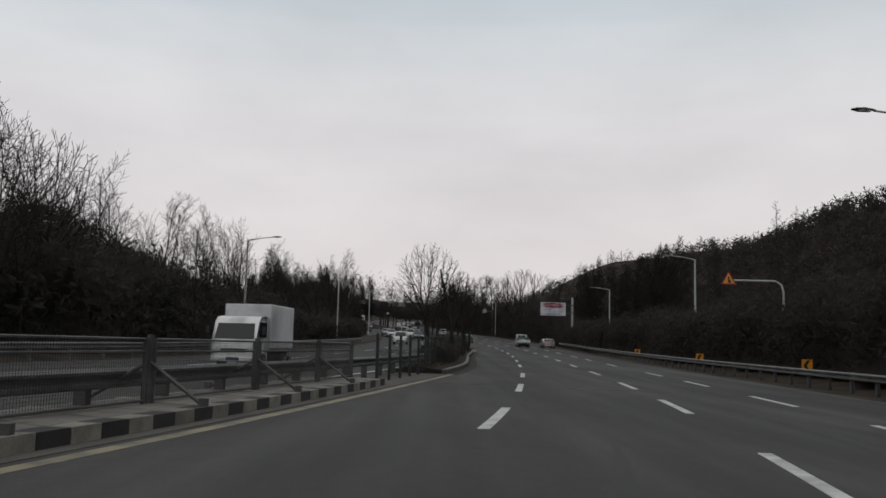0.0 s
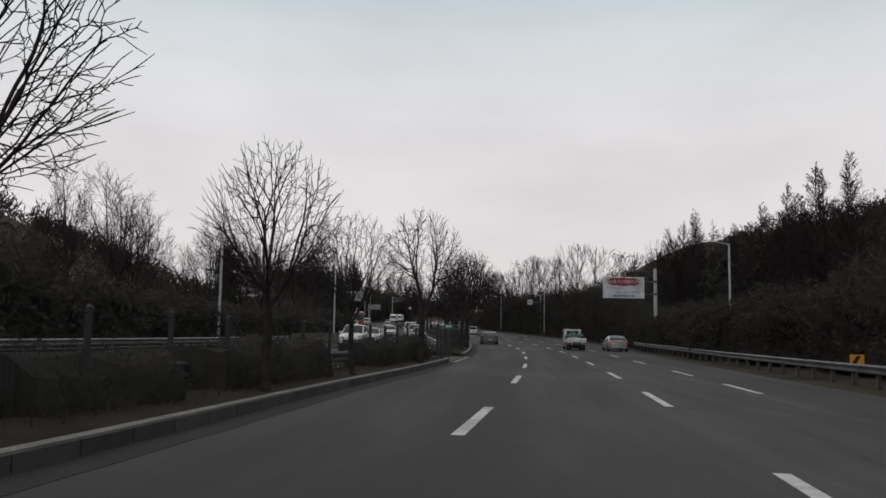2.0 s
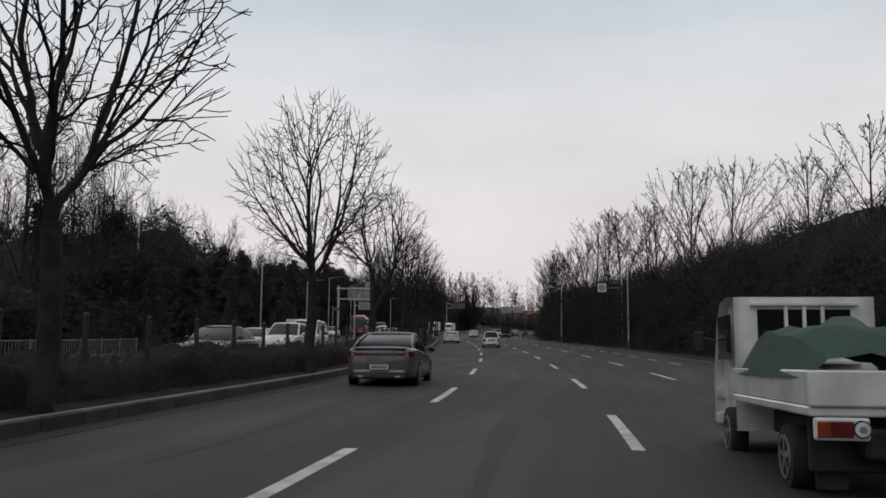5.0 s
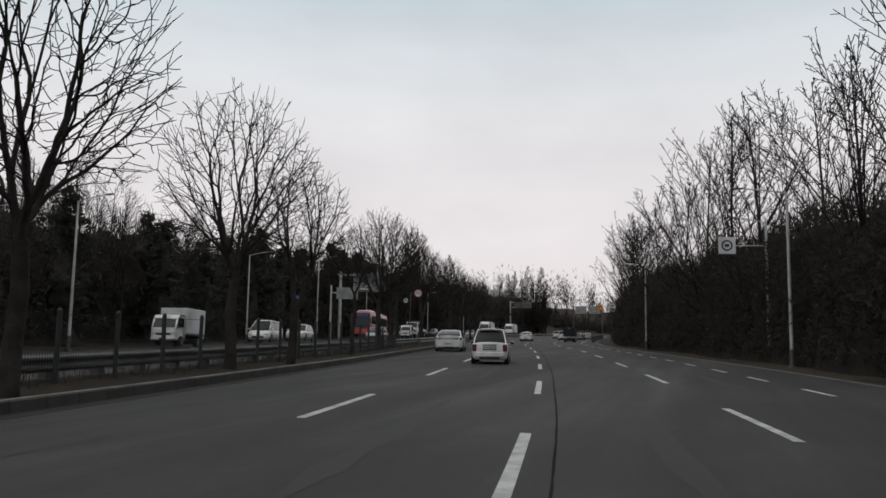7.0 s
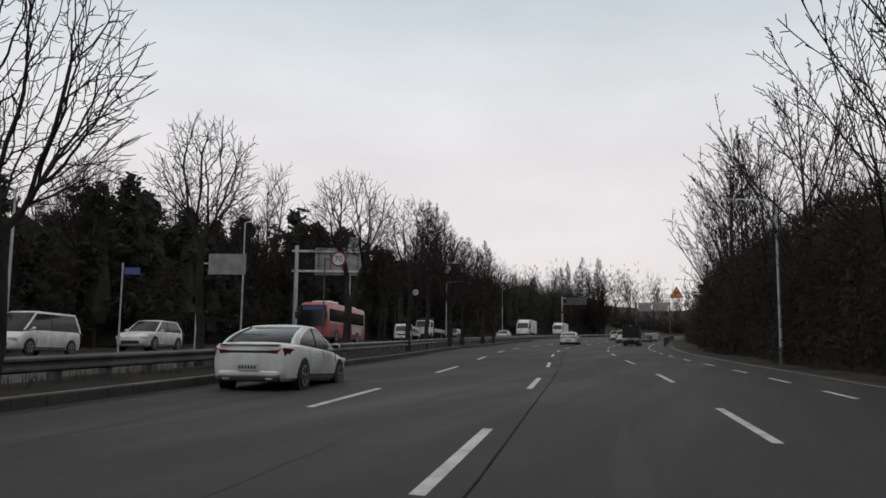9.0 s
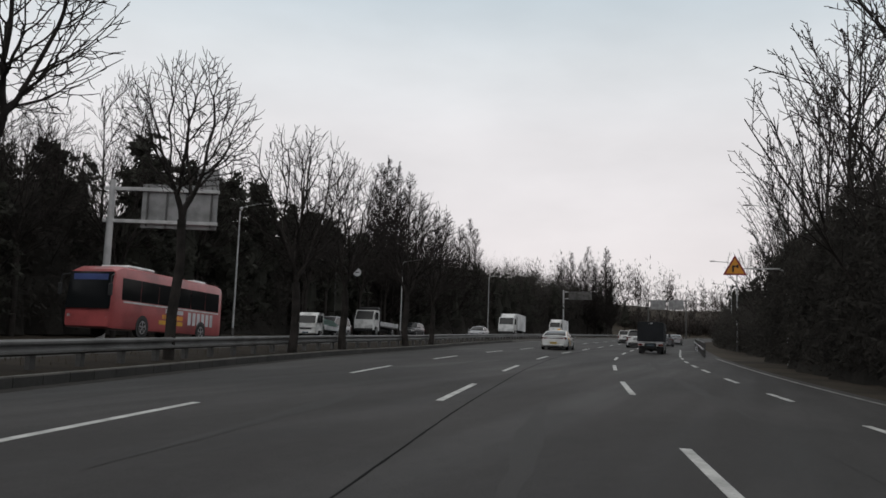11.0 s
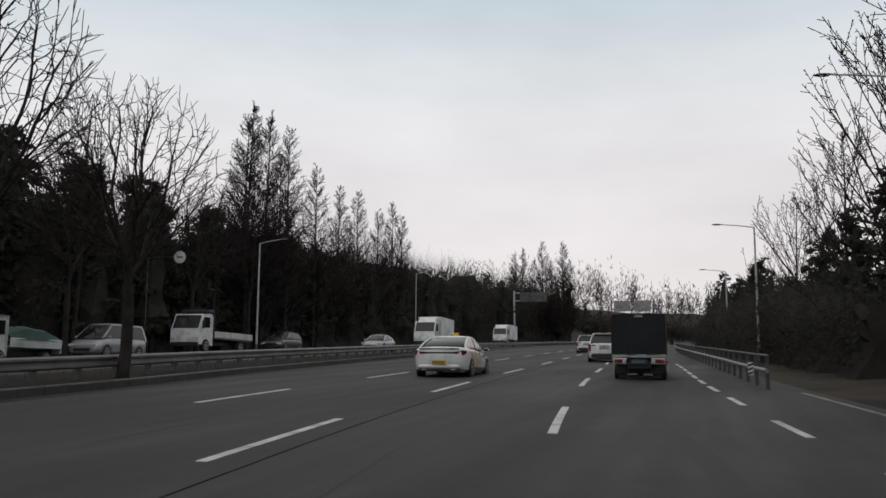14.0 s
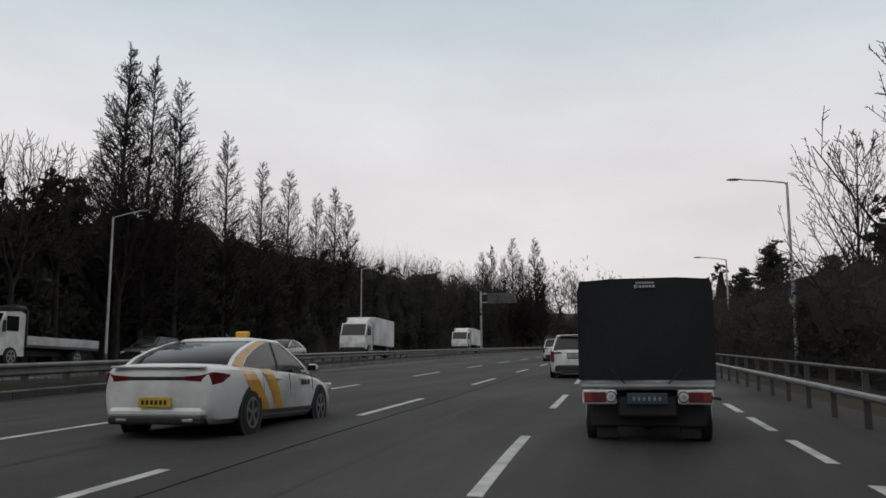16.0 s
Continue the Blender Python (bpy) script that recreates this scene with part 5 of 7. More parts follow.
def lamp(h, reach):
    """A street lamp whose arm points to +x."""
    t = thing("street_lamp", "grey steel street lamp with one slim arm", "street lamp", group="street lamps")
    b = Build()
    b.tube([(0, 0, -0.1), (0, 0, h * 0.5), (0, 0, h)], [0.10, 0.082, 0.06], 10)
    part("pole", b, M_POLE, t, smooth=True)
    b = Build()
    b.tube([(0, 0, 0), (0, 0, 0.9)], [0.13, 0.12], 10)
    b.box(-0.17, 0.17, -0.17, 0.17, -0.1, 0.05, 0.02)
    part("base", b, M_STEEL_D, t)
    b = Build()
    b.tube([(0, 0, h - 0.12), (0.12, 0, h + 0.0), (reach * 0.5, 0, h + 0.14), (reach, 0, h + 0.24)], [0.045, 0.042, 0.036, 0.032], 7)
    part("arm", b, M_POLE, t, smooth=True)
    b = Build()
    prof = [(0.0, 0.05, 0.03), (0.12, 0.09, 0.05), (0.35, 0.14, 0.075), (0.6, 0.13, 0.06), (0.72, 0.06, 0.03)]
    b.loft([[(reach - 0.05 + u, w * c, h + 0.25 + z * s * (1.0 if s > 0 else 0.5)) for c, s in ((1, 0), (0.7, 0.7), (0, 1), (-0.7, 0.7), (-1, 0), (-0.7, -0.7), (0, -1), (0.7, -0.7))] for u, w, z in prof])
    hd = part("lamp_head", b, M_STEEL_D, t, "flat dark lamp head", smooth=True)
    b = Build()
    b.box(reach + 0.1, reach + 0.5, -0.09, 0.09, h + 0.205, h + 0.222)
    part("lens", b, M_LENS, hd)
    return t


lamps = {8: lamp(8.1, 1.9), 9: lamp(9.0, 2.1), 10: lamp(9.5, 2.2), 12: lamp(11.6, 2.3)}
for x, y, k in ((-15.1, 60.5, 8), (-13.6, 94.0, 8), (-13.8, 127, 8), (-22.0, 160, 9), (-28.3, 196, 9), (-35.3, 230, 9), (-42.5, 264.6, 12), (-47.2, 299.4, 12), (-46.0, 336.0, 10), (-53.5, 400.9, 12)):
    copy_thing(lamps[k], pose(x, y, 0, 0, 0, -8))
for x, y, k in ((14.3, 24.7, 8), (18.8, 62.8, 8), (20.2, 101.0, 8), (12.1, 199, 9), (3.6, 245, 9), (-1.9, 304.5, 12), (-6.0, 334.4, 10), (-7.6, 371, 9)):
    copy_thing(lamps[k], pose(x, y, 0, 0, 0, 184))
for t in lamps.values():
    drop_source(t)


def words(body, size, x, y, z, material, parent, name="lettering"):
    """Flat lettering that faces -y, centred at x, z."""
    cu = bpy.data.curves.new(name, "FONT")
    cu.body, cu.size, cu.align_x, cu.align_y, cu.extrude = body, size, "CENTER", "CENTER", 0.002
    tmp = bpy.data.objects.new("tmp", cu)
    scene.collection.objects.link(tmp)
    dg = bpy.context.evaluated_depsgraph_get()
    me = bpy.data.meshes.new_from_object(tmp.evaluated_get(dg))
    bpy.data.objects.remove(tmp, do_unlink=True)
    me.transform(pose(x, y, z, 90, 0, 0))
    me.materials.clear()
    me.materials.append(material)
    ob = new(name, me)
    ob.parent = parent
    return ob


def billboard():
    t = thing("warning_billboard", "white billboard with a red starburst banner on a pole", "billboard", pose(15.75, 121.2, 0, 0, 0, 3) @ Matrix.Diagonal((1.02, 1, 1.10, 1)))
    b = Build()
    b.tube([(3.05, 0.35, -0.1), (3.05, 0.35, 3.5), (3.05, 0.35, 7.2)], [0.20, 0.18, 0.155], 12)
    part("pole", b, M_POLE, t, smooth=True)
    for z in (4.95, 6.05):
        b = Build()
        b.tube([(1.6, 0.12, z), (3.05, 0.35, z)], 0.05, 7)
        b.box(2.82, 3.28, 0.12, 0.58, z - 0.09, z + 0.09, 0.02)
        part("bracket", b, M_STEEL_D, t)
    b = Build()
    b.tube([(1.3, 0.35, 7.0), (3.05, 0.35, 6.98)], 0.035, 6)
    b.box(1.2, 1.4, 0.28, 0.42, 6.95, 7.12, 0.02)
    part("camera_arm", b, M_STEEL_D, t)
    b = Build()
    b.box(-1.95, 1.95, 0, 0.09, 4.55, 6.42, 0.02)
    panel = part("panel", b, M_SIGN_W, t)
    rr = random.Random(4)
    ring = []
    n = 44
    for i in range(n):
        a = 2 * math.pi * i / n
        e = abs(math.cos(a)) ** 0.35 * (1 if math.cos(a) > 0 else -1), abs(math.sin(a)) ** 0.6 * (1 if math.sin(a) > 0 else -1)
        k = 1.06 if i % 2 else 0.80 + rr.uniform(-0.06, 0.06)
        ring.append((e[0] * 1.62 * k, 6.0 + e[1] * 0.37 * k))
    b = Build()
    b.loft([[(x, -0.002, z) for x, z in ring], [(x, -0.006, z) for x, z in ring]])
    part("red_banner", b, M_SIGN_R, panel, "dark red starburst banner")
    words("교통사고위험지구", 0.36, 0.0, -0.010, 5.97, M_SIGN_W, panel)
    words("속도를 줄이고", 0.27, -0.9, -0.005, 5.42, M_SIGN_B, panel)
    words("차선.신호를 지킵시다", 0.27, 0.35, -0.005, 5.07, M_SIGN_B, panel)
    for i in range(7):
        b = Build()
        b.box(-0.95 + i * 0.29, -0.76 + i * 0.29, -0.006, -0.001, 4.67, 4.84)
        part("bar", b, M_SIGN_B, panel)


billboard()


def arm_sign(name, label, x, y, z, reach, size, symbol, lean=0.0):
    """A yellow triangle with a dark red edge, hung from a bent pole that stands to the right."""
    t = thing(name, label, "road sign", pose(x, y, 0, 0, 0, lean))
    b = Build()
    b.tube([(reach, 0.06, -0.1), (reach, 0.06, z - 0.55), (reach - 0.1, 0.06, z - 0.2), (reach - 0.4, 0.06, z), (0.0, 0.06, z)], [0.06, 0.055, 0.05, 0.045, 0.04], 8)
    part("bent_pole", b, M_POLE, t, smooth=True)
    tri = lambda k: [(-k * 0.57, -k * 0.33), (k * 0.57, -k * 0.33), (0, k * 0.66)]
    b = Build()
    b.loft([[(u, 0.02, z + v) for u, v in tri(size)], [(u, 0.0, z + v) for u, v in tri(size)]])
    part("border", b, M_SIGN_R, t, "dark red triangular border")
    b = Build()
    b.loft([[(u, -0.001, z + v) for u, v in tri(size * 0.76)], [(u, -0.005, z + v) for u, v in tri(size * 0.76)]])
    face = part("face", b, M_SIGN_O, t, "yellow-orange triangular face")
    b = Build()
    for u0, u1, v0, v1 in symbol:
        b.box(u0 * size, u1 * size, -0.010, -0.006, z + v0 * size, z + v1 * size)
    part("symbol", b, M_INK, face)


arm_sign("merge_sign", "orange triangular merge warning sign on a bent pole", 14.5, 43.4, 4.85, 2.85, 0.72, [(-0.05, 0.05, -0.2, 0.25), (0.05, 0.16, -0.2, -0.02)])
arm_sign("bend_sign", "orange triangular right-bend warning sign on a bent pole", -5.0, 286.0, 5.55, 2.9, 1.2, [(-0.13, -0.05, -0.2, 0.12), (-0.13, 0.12, 0.06, 0.14), (0.08, 0.17, 0.02, 0.18)], 8)


def chevron(x, y):
    t = thing("chevron_sign", "yellow sign with a black bend arrow on a post", "road sign", pose(x, y, height(x, y), 0, 0, 4), group="chevron signs")
    b = Build()
    b.tube([(0, 0.03, -0.2), (0, 0.03, 0.95)], 0.03, 6)
    part("post", b, M_STEEL_D, t)
    b = Build()
    b.box(-0.24, 0.24, 0, 0.015, 0.45, 1.02)
    face = part("face", b, M_SIGN_O, t)
    b = Build()
    b.add([(0.13, -0.004, 0.97), (-0.02, -0.004, 0.97), (-0.17, -0.004, 0.735), (-0.02, -0.004, 0.5), (0.13, -0.004, 0.5), (-0.02, -0.004, 0.735)], [(0, 1, 2, 5), (5, 2, 3, 4)])
    part("arrow", b, M_INK, face)


chevron(15.7, 37.1)
chevron(15.6, 51.8)
chevron(16.5, 71.6)


def round_sign(name, label, x, y, z, r, face_label, body="", arm=0.0, plain=False):
    t = thing(name, label, "road sign", pose(x, y, 0, 0, 0, 10))
    b = Build()
    b.tube([(arm, 0.05, -0.1), (arm, 0.05, z + 0.1)], 0.045, 8)
    if arm:
        b.tube([(arm, 0.05, z), (0, 0.05, z)], 0.035, 6)
    part("post", b, M_STEEL_D, t)
    b = Build().disc((0, 0, z), "y", 0, r, 0.02, 24)
    rim = part("rim", b, M_SIGN_R if body else M_SIGN_W, t)
    b = Build().disc((0, -0.012, z), "y", 0, r * 0.78, 0.008, 24)
    face = part("face", b, M_SIGN_W, t)
    if body:
        words(body, r * 1.05, 0, -0.018, z, M_INK, face)
    else:
        b = Build().box(-r * 0.5, r * 0.5, -0.02, -0.017, z - r * 0.12, z + r * 0.12)
        part("bar", b, M_INK, face)


round_sign("speed_limit_sign", "round white speed limit sign with a red rim", -19.5, 237.2, 5.4, 0.44, "", "70", arm=-0.8)
round_sign("round_sign", "round white sign with a dark bar on an arm", -48.6, 328, 7.7, 0.48, "", "", arm=-2.6)


def camera_sign():
    t = thing("enforcement_sign", "square white sign on a lamp pole arm", "road sign", pose(9.5, 205.2, 0, 0, 0, 9))
    b = Build()
    b.tube([(2.3, 0.1, -0.1), (2.3, 0.1, 8.4)], [0.11, 0.07], 10)
    part("pole", b, M_POLE, t, smooth=True)
    b = Build()
    b.tube([(2.3, 0.1, 8.3), (0.6, 0.1, 8.62)], 0.035, 6)
    b.tube([(2.3, 0.1, 6.9), (0, 0.05, 6.9)], 0.03, 6)
    part("arm", b, M_POLE, t)
    b = Build().box(-0.5, 0.5, 0, 0.02, 6.4, 7.4, 0.01)
    face = part("face", b, M_SIGN_W, t)
    b = Build().disc((0, -0.006, 6.9), "y", 0.24, 0.33, 0.008, 24)
    part("ring", b, M_INK, face)
    b = Build().box(-0.13, 0.13, -0.01, -0.004, 6.82, 6.98)
    part("symbol", b, M_INK, face)


camera_sign()


def gantry_sign():
    """A big direction sign for the oncoming lanes, seen from behind."""
    t = thing("direction_sign", "back of a large direction sign on a steel cantilever", "road sign", pose(-44.7, 279.4, 0, 0, 0, 20))
    b = Build()
    b.tube([(0, 0, -0.1), (0, 0, 10.8)], [0.28, 0.2], 12)
    part("pole", b, M_POLE, t, smooth=True)
    b = Build()
    for z in (8.0, 10.2):
        b.box(-0.5, 7.2, -0.1, 0.1, z - 0.12, z + 0.12, 0.02)
    part("cantilever", b, M_POLE, t)
    b = Build()
    b.box(2.0, 7.1, 0.12, 0.2, 7.6, 10.6, 0.02)
    panel = part("panel", b, M_SIGN_BACK, t)
    for x in (2.4, 3.7, 5.0, 6.7):
        b = Build().box(x - 0.05, x + 0.05, 0.0, 0.11, 7.7, 10.5)
        part("stiffener", b, M_STEEL_D, panel)
    b = Build().box(5.6, 7.1, 0.12, 0.18, 10.65, 11.8, 0.02)
    part("top_panel", b, M_SIGN_BACK, t)


gantry_sign()


def small_boards():
    t = thing("distance_sign", "small green distance sign on the median fence", "road sign", pose(1.6, 87.0, 0, 0, 0, 4))
    b = Build().tube([(0, 0.03, -0.1), (0, 0.03, 1.75)], 0.025, 7)
    part("post", b, M_STEEL_D, t)
    b = Build().box(-0.22, 0.22, 0, 0.015, 1.52, 1.78, 0.006)
    face = part("face", b, M_SIGN_G, t)
    for i in range(4):
        b = Build().box(-0.16 + i * 0.085, -0.10 + i * 0.085, -0.005, -0.001, 1.60, 1.70)
        part("bar", b, M_SIGN_W, face)
    t = thing("direction_sign", "white direction sign beside the oncoming lanes", "road sign", pose(-30.5, 240, 0, 0, 0, 14))
    b = Build().tube([(0, 0.1, -0.1), (0, 0.1, 6.4)], [0.13, 0.1], 9)
    b.tube([(0, 0.1, 5.6), (2.6, 0.1, 5.6)], 0.05, 6)
    part("post", b, M_POLE, t)
    b = Build().box(0.6, 3.0, 0, 0.05, 4.9, 6.2, 0.02)
    part("face", b, M_SIGN_BACK, t)
    t = thing("street_name_sign", "small blue street sign on a thin post", "road sign", pose(-33.0, 236, 0, 0, 0, 14))
    b = Build().tube([(0, 0.05, -0.1), (0, 0.05, 5.4)], 0.05, 7)
    part("post", b, M_POLE, t)
    b = Build().box(0.1, 1.1, 0, 0.03, 4.7, 5.1, 0.01)
    part("face", b, M_SIGN_B, t)
    t = thing("pole_signs", "small blue and white plates on a pole", "road sign", pose(-5.5, 336.2, 0, 0, 0, 4))
    b = Build().box(-0.55, 0.05, -0.12, -0.1, 3.5, 3.9, 0.01)
    part("white_plate", b, M_SIGN_W, t)
    b = Build().box(-0.45, 0.05, -0.12, -0.1, 4.0, 4.45, 0.01)
    part("blue_plate", b, M_SIGN_B, t)
    b = Build().tube([(0.0, -0.06, -0.1), (0.0, -0.06, 4.5)], 0.03, 6)
    part("post", b, M_STEEL_D, t)
    t = thing("concrete_slab", "flat pale concrete slab on the paving", "slab", pose(1.3, 84.2, 0.008, 0, 0, 12))
    b = Build().box(-0.5, 0.5, -0.22, 0.22, 0, 0.09, 0.02)
    part("slab", b, M_CONC, t)
    b = Build().box(-0.35, 0.4, -0.18, 0.2, 0.09, 0.13, 0.01)
    part("upper_slab", b, M_CONC, t)


small_boards()


def far_signs():
    """An overhead portal and a cantilever sign where the road bends out of sight."""
    y = 520.0
    x0, x1 = KL(y) - 8.5, KL(y) + 3.0
    t = thing("sign_portal", "dark overhead sign portal far along the road", "road sign", pose(x0, y, 0))
    x0, x1 = 0.0, x1 - x0
    b = Build()
    for x in (x0, x1):
        b.tube([(x, 0, -0.5), (x, 0, 12.2)], 0.22, 8)
    part("legs", b, M_STEEL_D, t)
    b = Build()
    for z in (9.4, 11.4):
        b.box(x0, x1, -0.15, 0.15, z, z + 0.3, 0.03)
    part("girder", b, M_STEEL_D, t)
    for a, c in ((0.06, 0.46), (0.54, 0.94)):
        b = Build().box(x0 + (x1 - x0) * a, x0 + (x1 - x0) * c, -0.3, -0.2, 8.9, 11.9, 0.03)
        part("panel", b, M_SIGN_BACK, t)
    y = 470.0
    x0 = KL(y) - OF(y) - 2.5
    t = thing("cantilever_sign", "grey cantilever sign beside the far oncoming lanes", "road sign", pose(x0, y, 0))
    b = Build().tube([(0, 0, -0.5), (0, 0, 12.4)], [0.28, 0.2], 9)
    part("pole", b, M_POLE, t)
    b = Build()
    for z in (10.0, 11.8):
        b.box(0, 7.6, -0.1, 0.1, z, z + 0.2, 0.02)
    part("arm", b, M_POLE, t)
    b = Build().box(1.4, 7.6, -0.25, -0.15, 9.8, 12.0, 0.03)
    part("panel", b, M_STEEL_D, t)


far_signs()


def nests():
    for x, y, z in ((-53.55, 347.3, 17.6), (-52.95, 349.7, 16.4)):
        rr = random.Random(int(y))
        b = Build()
        for _ in range(90):
            d = Vector((rr.gauss(0, 1), rr.gauss(0, 1), rr.gauss(0, 0.8))).normalized()
            u = rand_perp(rr, d)
            p = d * 0.4 * rr.uniform(0.5, 1)
            b.tube([p - u * 0.3, p + u * 0.3], 0.02, 3, cap=False)
        t = part("bird_nest", b, M_BARK)
        t.matrix_basis = pose(x, y, z)
        tagged(t, "round twig nest high in a bare conifer", "nest", group="bird nests")


nests()


# ---------------------------------------------------------------- vehicles
# local axes: +y ahead, rear at y = 0, wheels on z = 0
def wheel(parent, x, y, r, w, side):
    b = Build()
    prof = [(-0.5, 0.80), (-0.48, 0.95), (-0.34, 1.0), (0.34, 1.0), (0.48, 0.95), (0.5, 0.80)]
    ang = [2 * math.pi * k / 20 for k in range(20)]
    b.loft([[(x + u * w, y + r * q * math.cos(a), r + r * q * math.sin(a)) for a in ang] for u, q in prof], True, True)
    ty = part("wheel", b, M_RUBBER, parent, smooth=True)
    b = Build()
    xo = x + side * w * 0.5
    b.disc((xo + side * 0.004, y, r), "x", 0, r * 0.16, 0.012, 10)
    b.disc((xo + side * 0.004, y, r), "x", r * 0.58, r * 0.68, 0.012, 20)
    for k in range(5):
        a = 2 * math.pi * k / 5 + 0.3
        c, s = math.cos(a), math.sin(a)
        p = [(xo + side * 0.006, y + r * (c * q - s * e), r + r * (s * q + c * e)) for q, e in ((0.12, -0.07), (0.62, -0.10), (0.62, 0.10), (0.12, 0.07))]
        b.add(p, [(0, 1, 2, 3)])
    part("rim", b, M_RIM, ty)


CAR = {
    # shoulder line (share of the length from the rear, height), glass foot rear/front, roof rear/front, roof height
    "hatch": dict(belt=[(0, 0.82), (0.05, 0.90), (0.5, 0.90), (0.72, 0.86), (0.9, 0.74), (1, 0.58)], foot=(0.035, 0.80), roof=(0.13, 0.56), H=1.49, r=0.27, axle=(0.16, 0.84)),
    "sedan": dict(belt=[(0, 0.90), (0.025, 0.99), (0.16, 1.0), (0.5, 0.94), (0.72, 0.90), (0.9, 0.78), (1, 0.58)], foot=(0.12, 0.765), roof=(0.40, 0.56), H=1.46, r=0.33, axle=(0.21, 0.81)),
    "suv": dict(belt=[(0, 1.0), (0.04, 1.08), (0.5, 1.06), (0.74, 1.04), (0.92, 0.95), (1, 0.70)], foot=(0.03, 0.77), roof=(0.11, 0.58), H=1.72, r=0.37, axle=(0.19, 0.80)),
    "van": dict(belt=[(0, 1.05), (0.03, 1.10), (0.6, 1.10), (0.84, 1.06), (0.93, 0.92), (1, 0.66)], foot=(0.02, 0.90), roof=(0.06, 0.70), H=1.95, r=0.34, axle=(0.2, 0.82)),
}


def car(style, label, paint, m, L, W, name="car", plate=None, braking=False, taxi=False, group=""):
    p = CAR[style]
    t = thing(name, label, "car", m, group)
    hw, H, r = W / 2, p["H"], p["r"]
    by, bz = [q[0] for q in p["belt"]], [q[1] for q in p["belt"]]
    st = [0, 0.006, 0.016, 0.035, 0.065, 0.11, 0.18, 0.28, 0.42, 0.56, 0.68, 0.78, 0.86, 0.92, 0.955, 0.98, 0.993, 1.0]
    rings = []
    for s in st:
        z1 = float(np.interp(s, by, bz))
        e = min(s, 1 - s)
        k = 0.74 + 0.26 * min(e / 0.10, 1) ** 0.42
        zb = 0.20 + 0.10 * max(0, 1 - e / 0.03)
        if e < 0.004:
            z1 -= 0.05
        w = hw * k
        zm = zb + (z1 - zb) * 0.50
        half = [(0.84, zb), (0.95, zb + 0.07), (0.99, zm - 0.12), (1.0, zm + 0.04), (0.985, z1 - 0.17), (0.955, z1 - 0.06), (0.88, z1 - 0.01), (0.66, z1 + 0.018), (0.3, z1 + 0.03)]
        rings.append([(-w * u, s * L, z) for u, z in half] + [(w * u, s * L, z) for u, z in reversed(half)])
    b = Build()
    b.loft(rings)
    body = part("body", b, paint, t, smooth=True)
    # cabin: glass between the shoulder and the roof
    f0, f1, r0, r1 = p["foot"][0] * L, p["foot"][1] * L, p["roof"][0] * L, p["roof"][1] * L
    zb0 = float(np.interp((p["foot"][0] + p["foot"][1]) / 2, by, bz)) - 0.05

    def plan(y0, y1, w, z, c):
        return [(-w + c, y0, z), (w - c, y0, z), (w, y0 + c, z), (w, y1 - c * 1.5, z), (w - c * 1.5, y1, z), (-w + c * 1.5, y1, z), (-w, y1 - c * 1.5, z), (-w, y0 + c, z)]

    levels = []
    US = (0, 0.2, 0.4, 0.6, 0.74, 0.84, 0.91)
    side = lambda u: hw * (0.89 - 0.19 * u ** 1.4)
    for u in US:
        qr, qf = (u ** 2.1, u ** 1.25) if style == "sedan" else (min(u ** 1.15, 0.95), min(u ** 1.08, 0.95))
        levels.append(plan(f0 + (r0 - f0) * qr, f1 + (r1 - f1) * qf, side(u), zb0 + (H - 0.03 - zb0) * u, 0.10 + 0.07 * u))
    b = Build()
    b.loft(levels)
    part("cabin_glass", b, M_GLASS, t, "dark tinted cabin glass", smooth=True)
    top = levels[-1]
    b = Build()
    zc = top[0][2]
    ins = lambda k, z: [(x * k, (y - (r0 + r1) / 2) * (1 - (1 - k) * 0.9) + (r0 + r1) / 2, z) for x, y, _ in top]
    b.loft([ins(1.012, zc - 0.03), ins(1.012, zc + 0.01), ins(0.96, zc + (H - zc) * 0.55), ins(0.82, H - 0.02), ins(0.5, H)])
    part("roof", b, paint, t, smooth=True)

    def pillar(i, wd, nm):
        b = Build()
        pts = [Vector(l[i]) for l in levels]
        c = Vector((0, (f0 + f1) / 2, 0))
        q = [v + Vector((v.x * 0.012, (v.y - c.y) * 0.008, 0)) for v in pts]
        b.loft([[v + Vector((0, -wd, 0)), v + Vector((0, wd, 0)), v + Vector((-0.06 * (1 if v.x > 0 else -1), wd, 0)), v + Vector((-0.06 * (1 if v.x > 0 else -1), -wd, 0))] for v in q])
        part(nm, b, paint, t)

    for i in (2, 7):
        pillar(i, 0.07 if style != "sedan" else 0.20, "rear_pillar")
    for i in (3, 6):
        pillar(i, 0.045, "front_pillar")
    for sx in (-1, 1):
        b = Build()
        yy = f0 + (f1 - f0) * 0.52
        q = [Vector((sx * (side(u) + 0.008), yy, zb0 + (H - 0.03 - zb0) * u)) for u in US]
        b.loft([[v + Vector((0, -0.035, 0)), v + Vector((0, 0.035, 0)), v + Vector((-sx * 0.04, 0.035, 0)), v + Vector((-sx * 0.04, -0.035, 0))] for v in q])
        part("door_pillar", b, M_TRIM, t)
        b = Build()
        b.box(sx * hw * 0.99 - 0.004, sx * hw * 0.99 + 0.006, L * 0.30, L * 0.75, 0.30, 0.36, 0.005)
        part("sill", b, M_TRIM, t)
        for u in (0.40, 0.60):
            b = Build()
            b.box(min(sx * hw * 0.985, sx * (hw * 0.985 + 0.025)), max(sx * hw * 0.985, sx * (hw * 0.985 + 0.025)), L * u, L * u + 0.18, zb0 - 0.10, zb0 - 0.07, 0.008)
            part("door_handle", b, paint, t)
        b = Build()
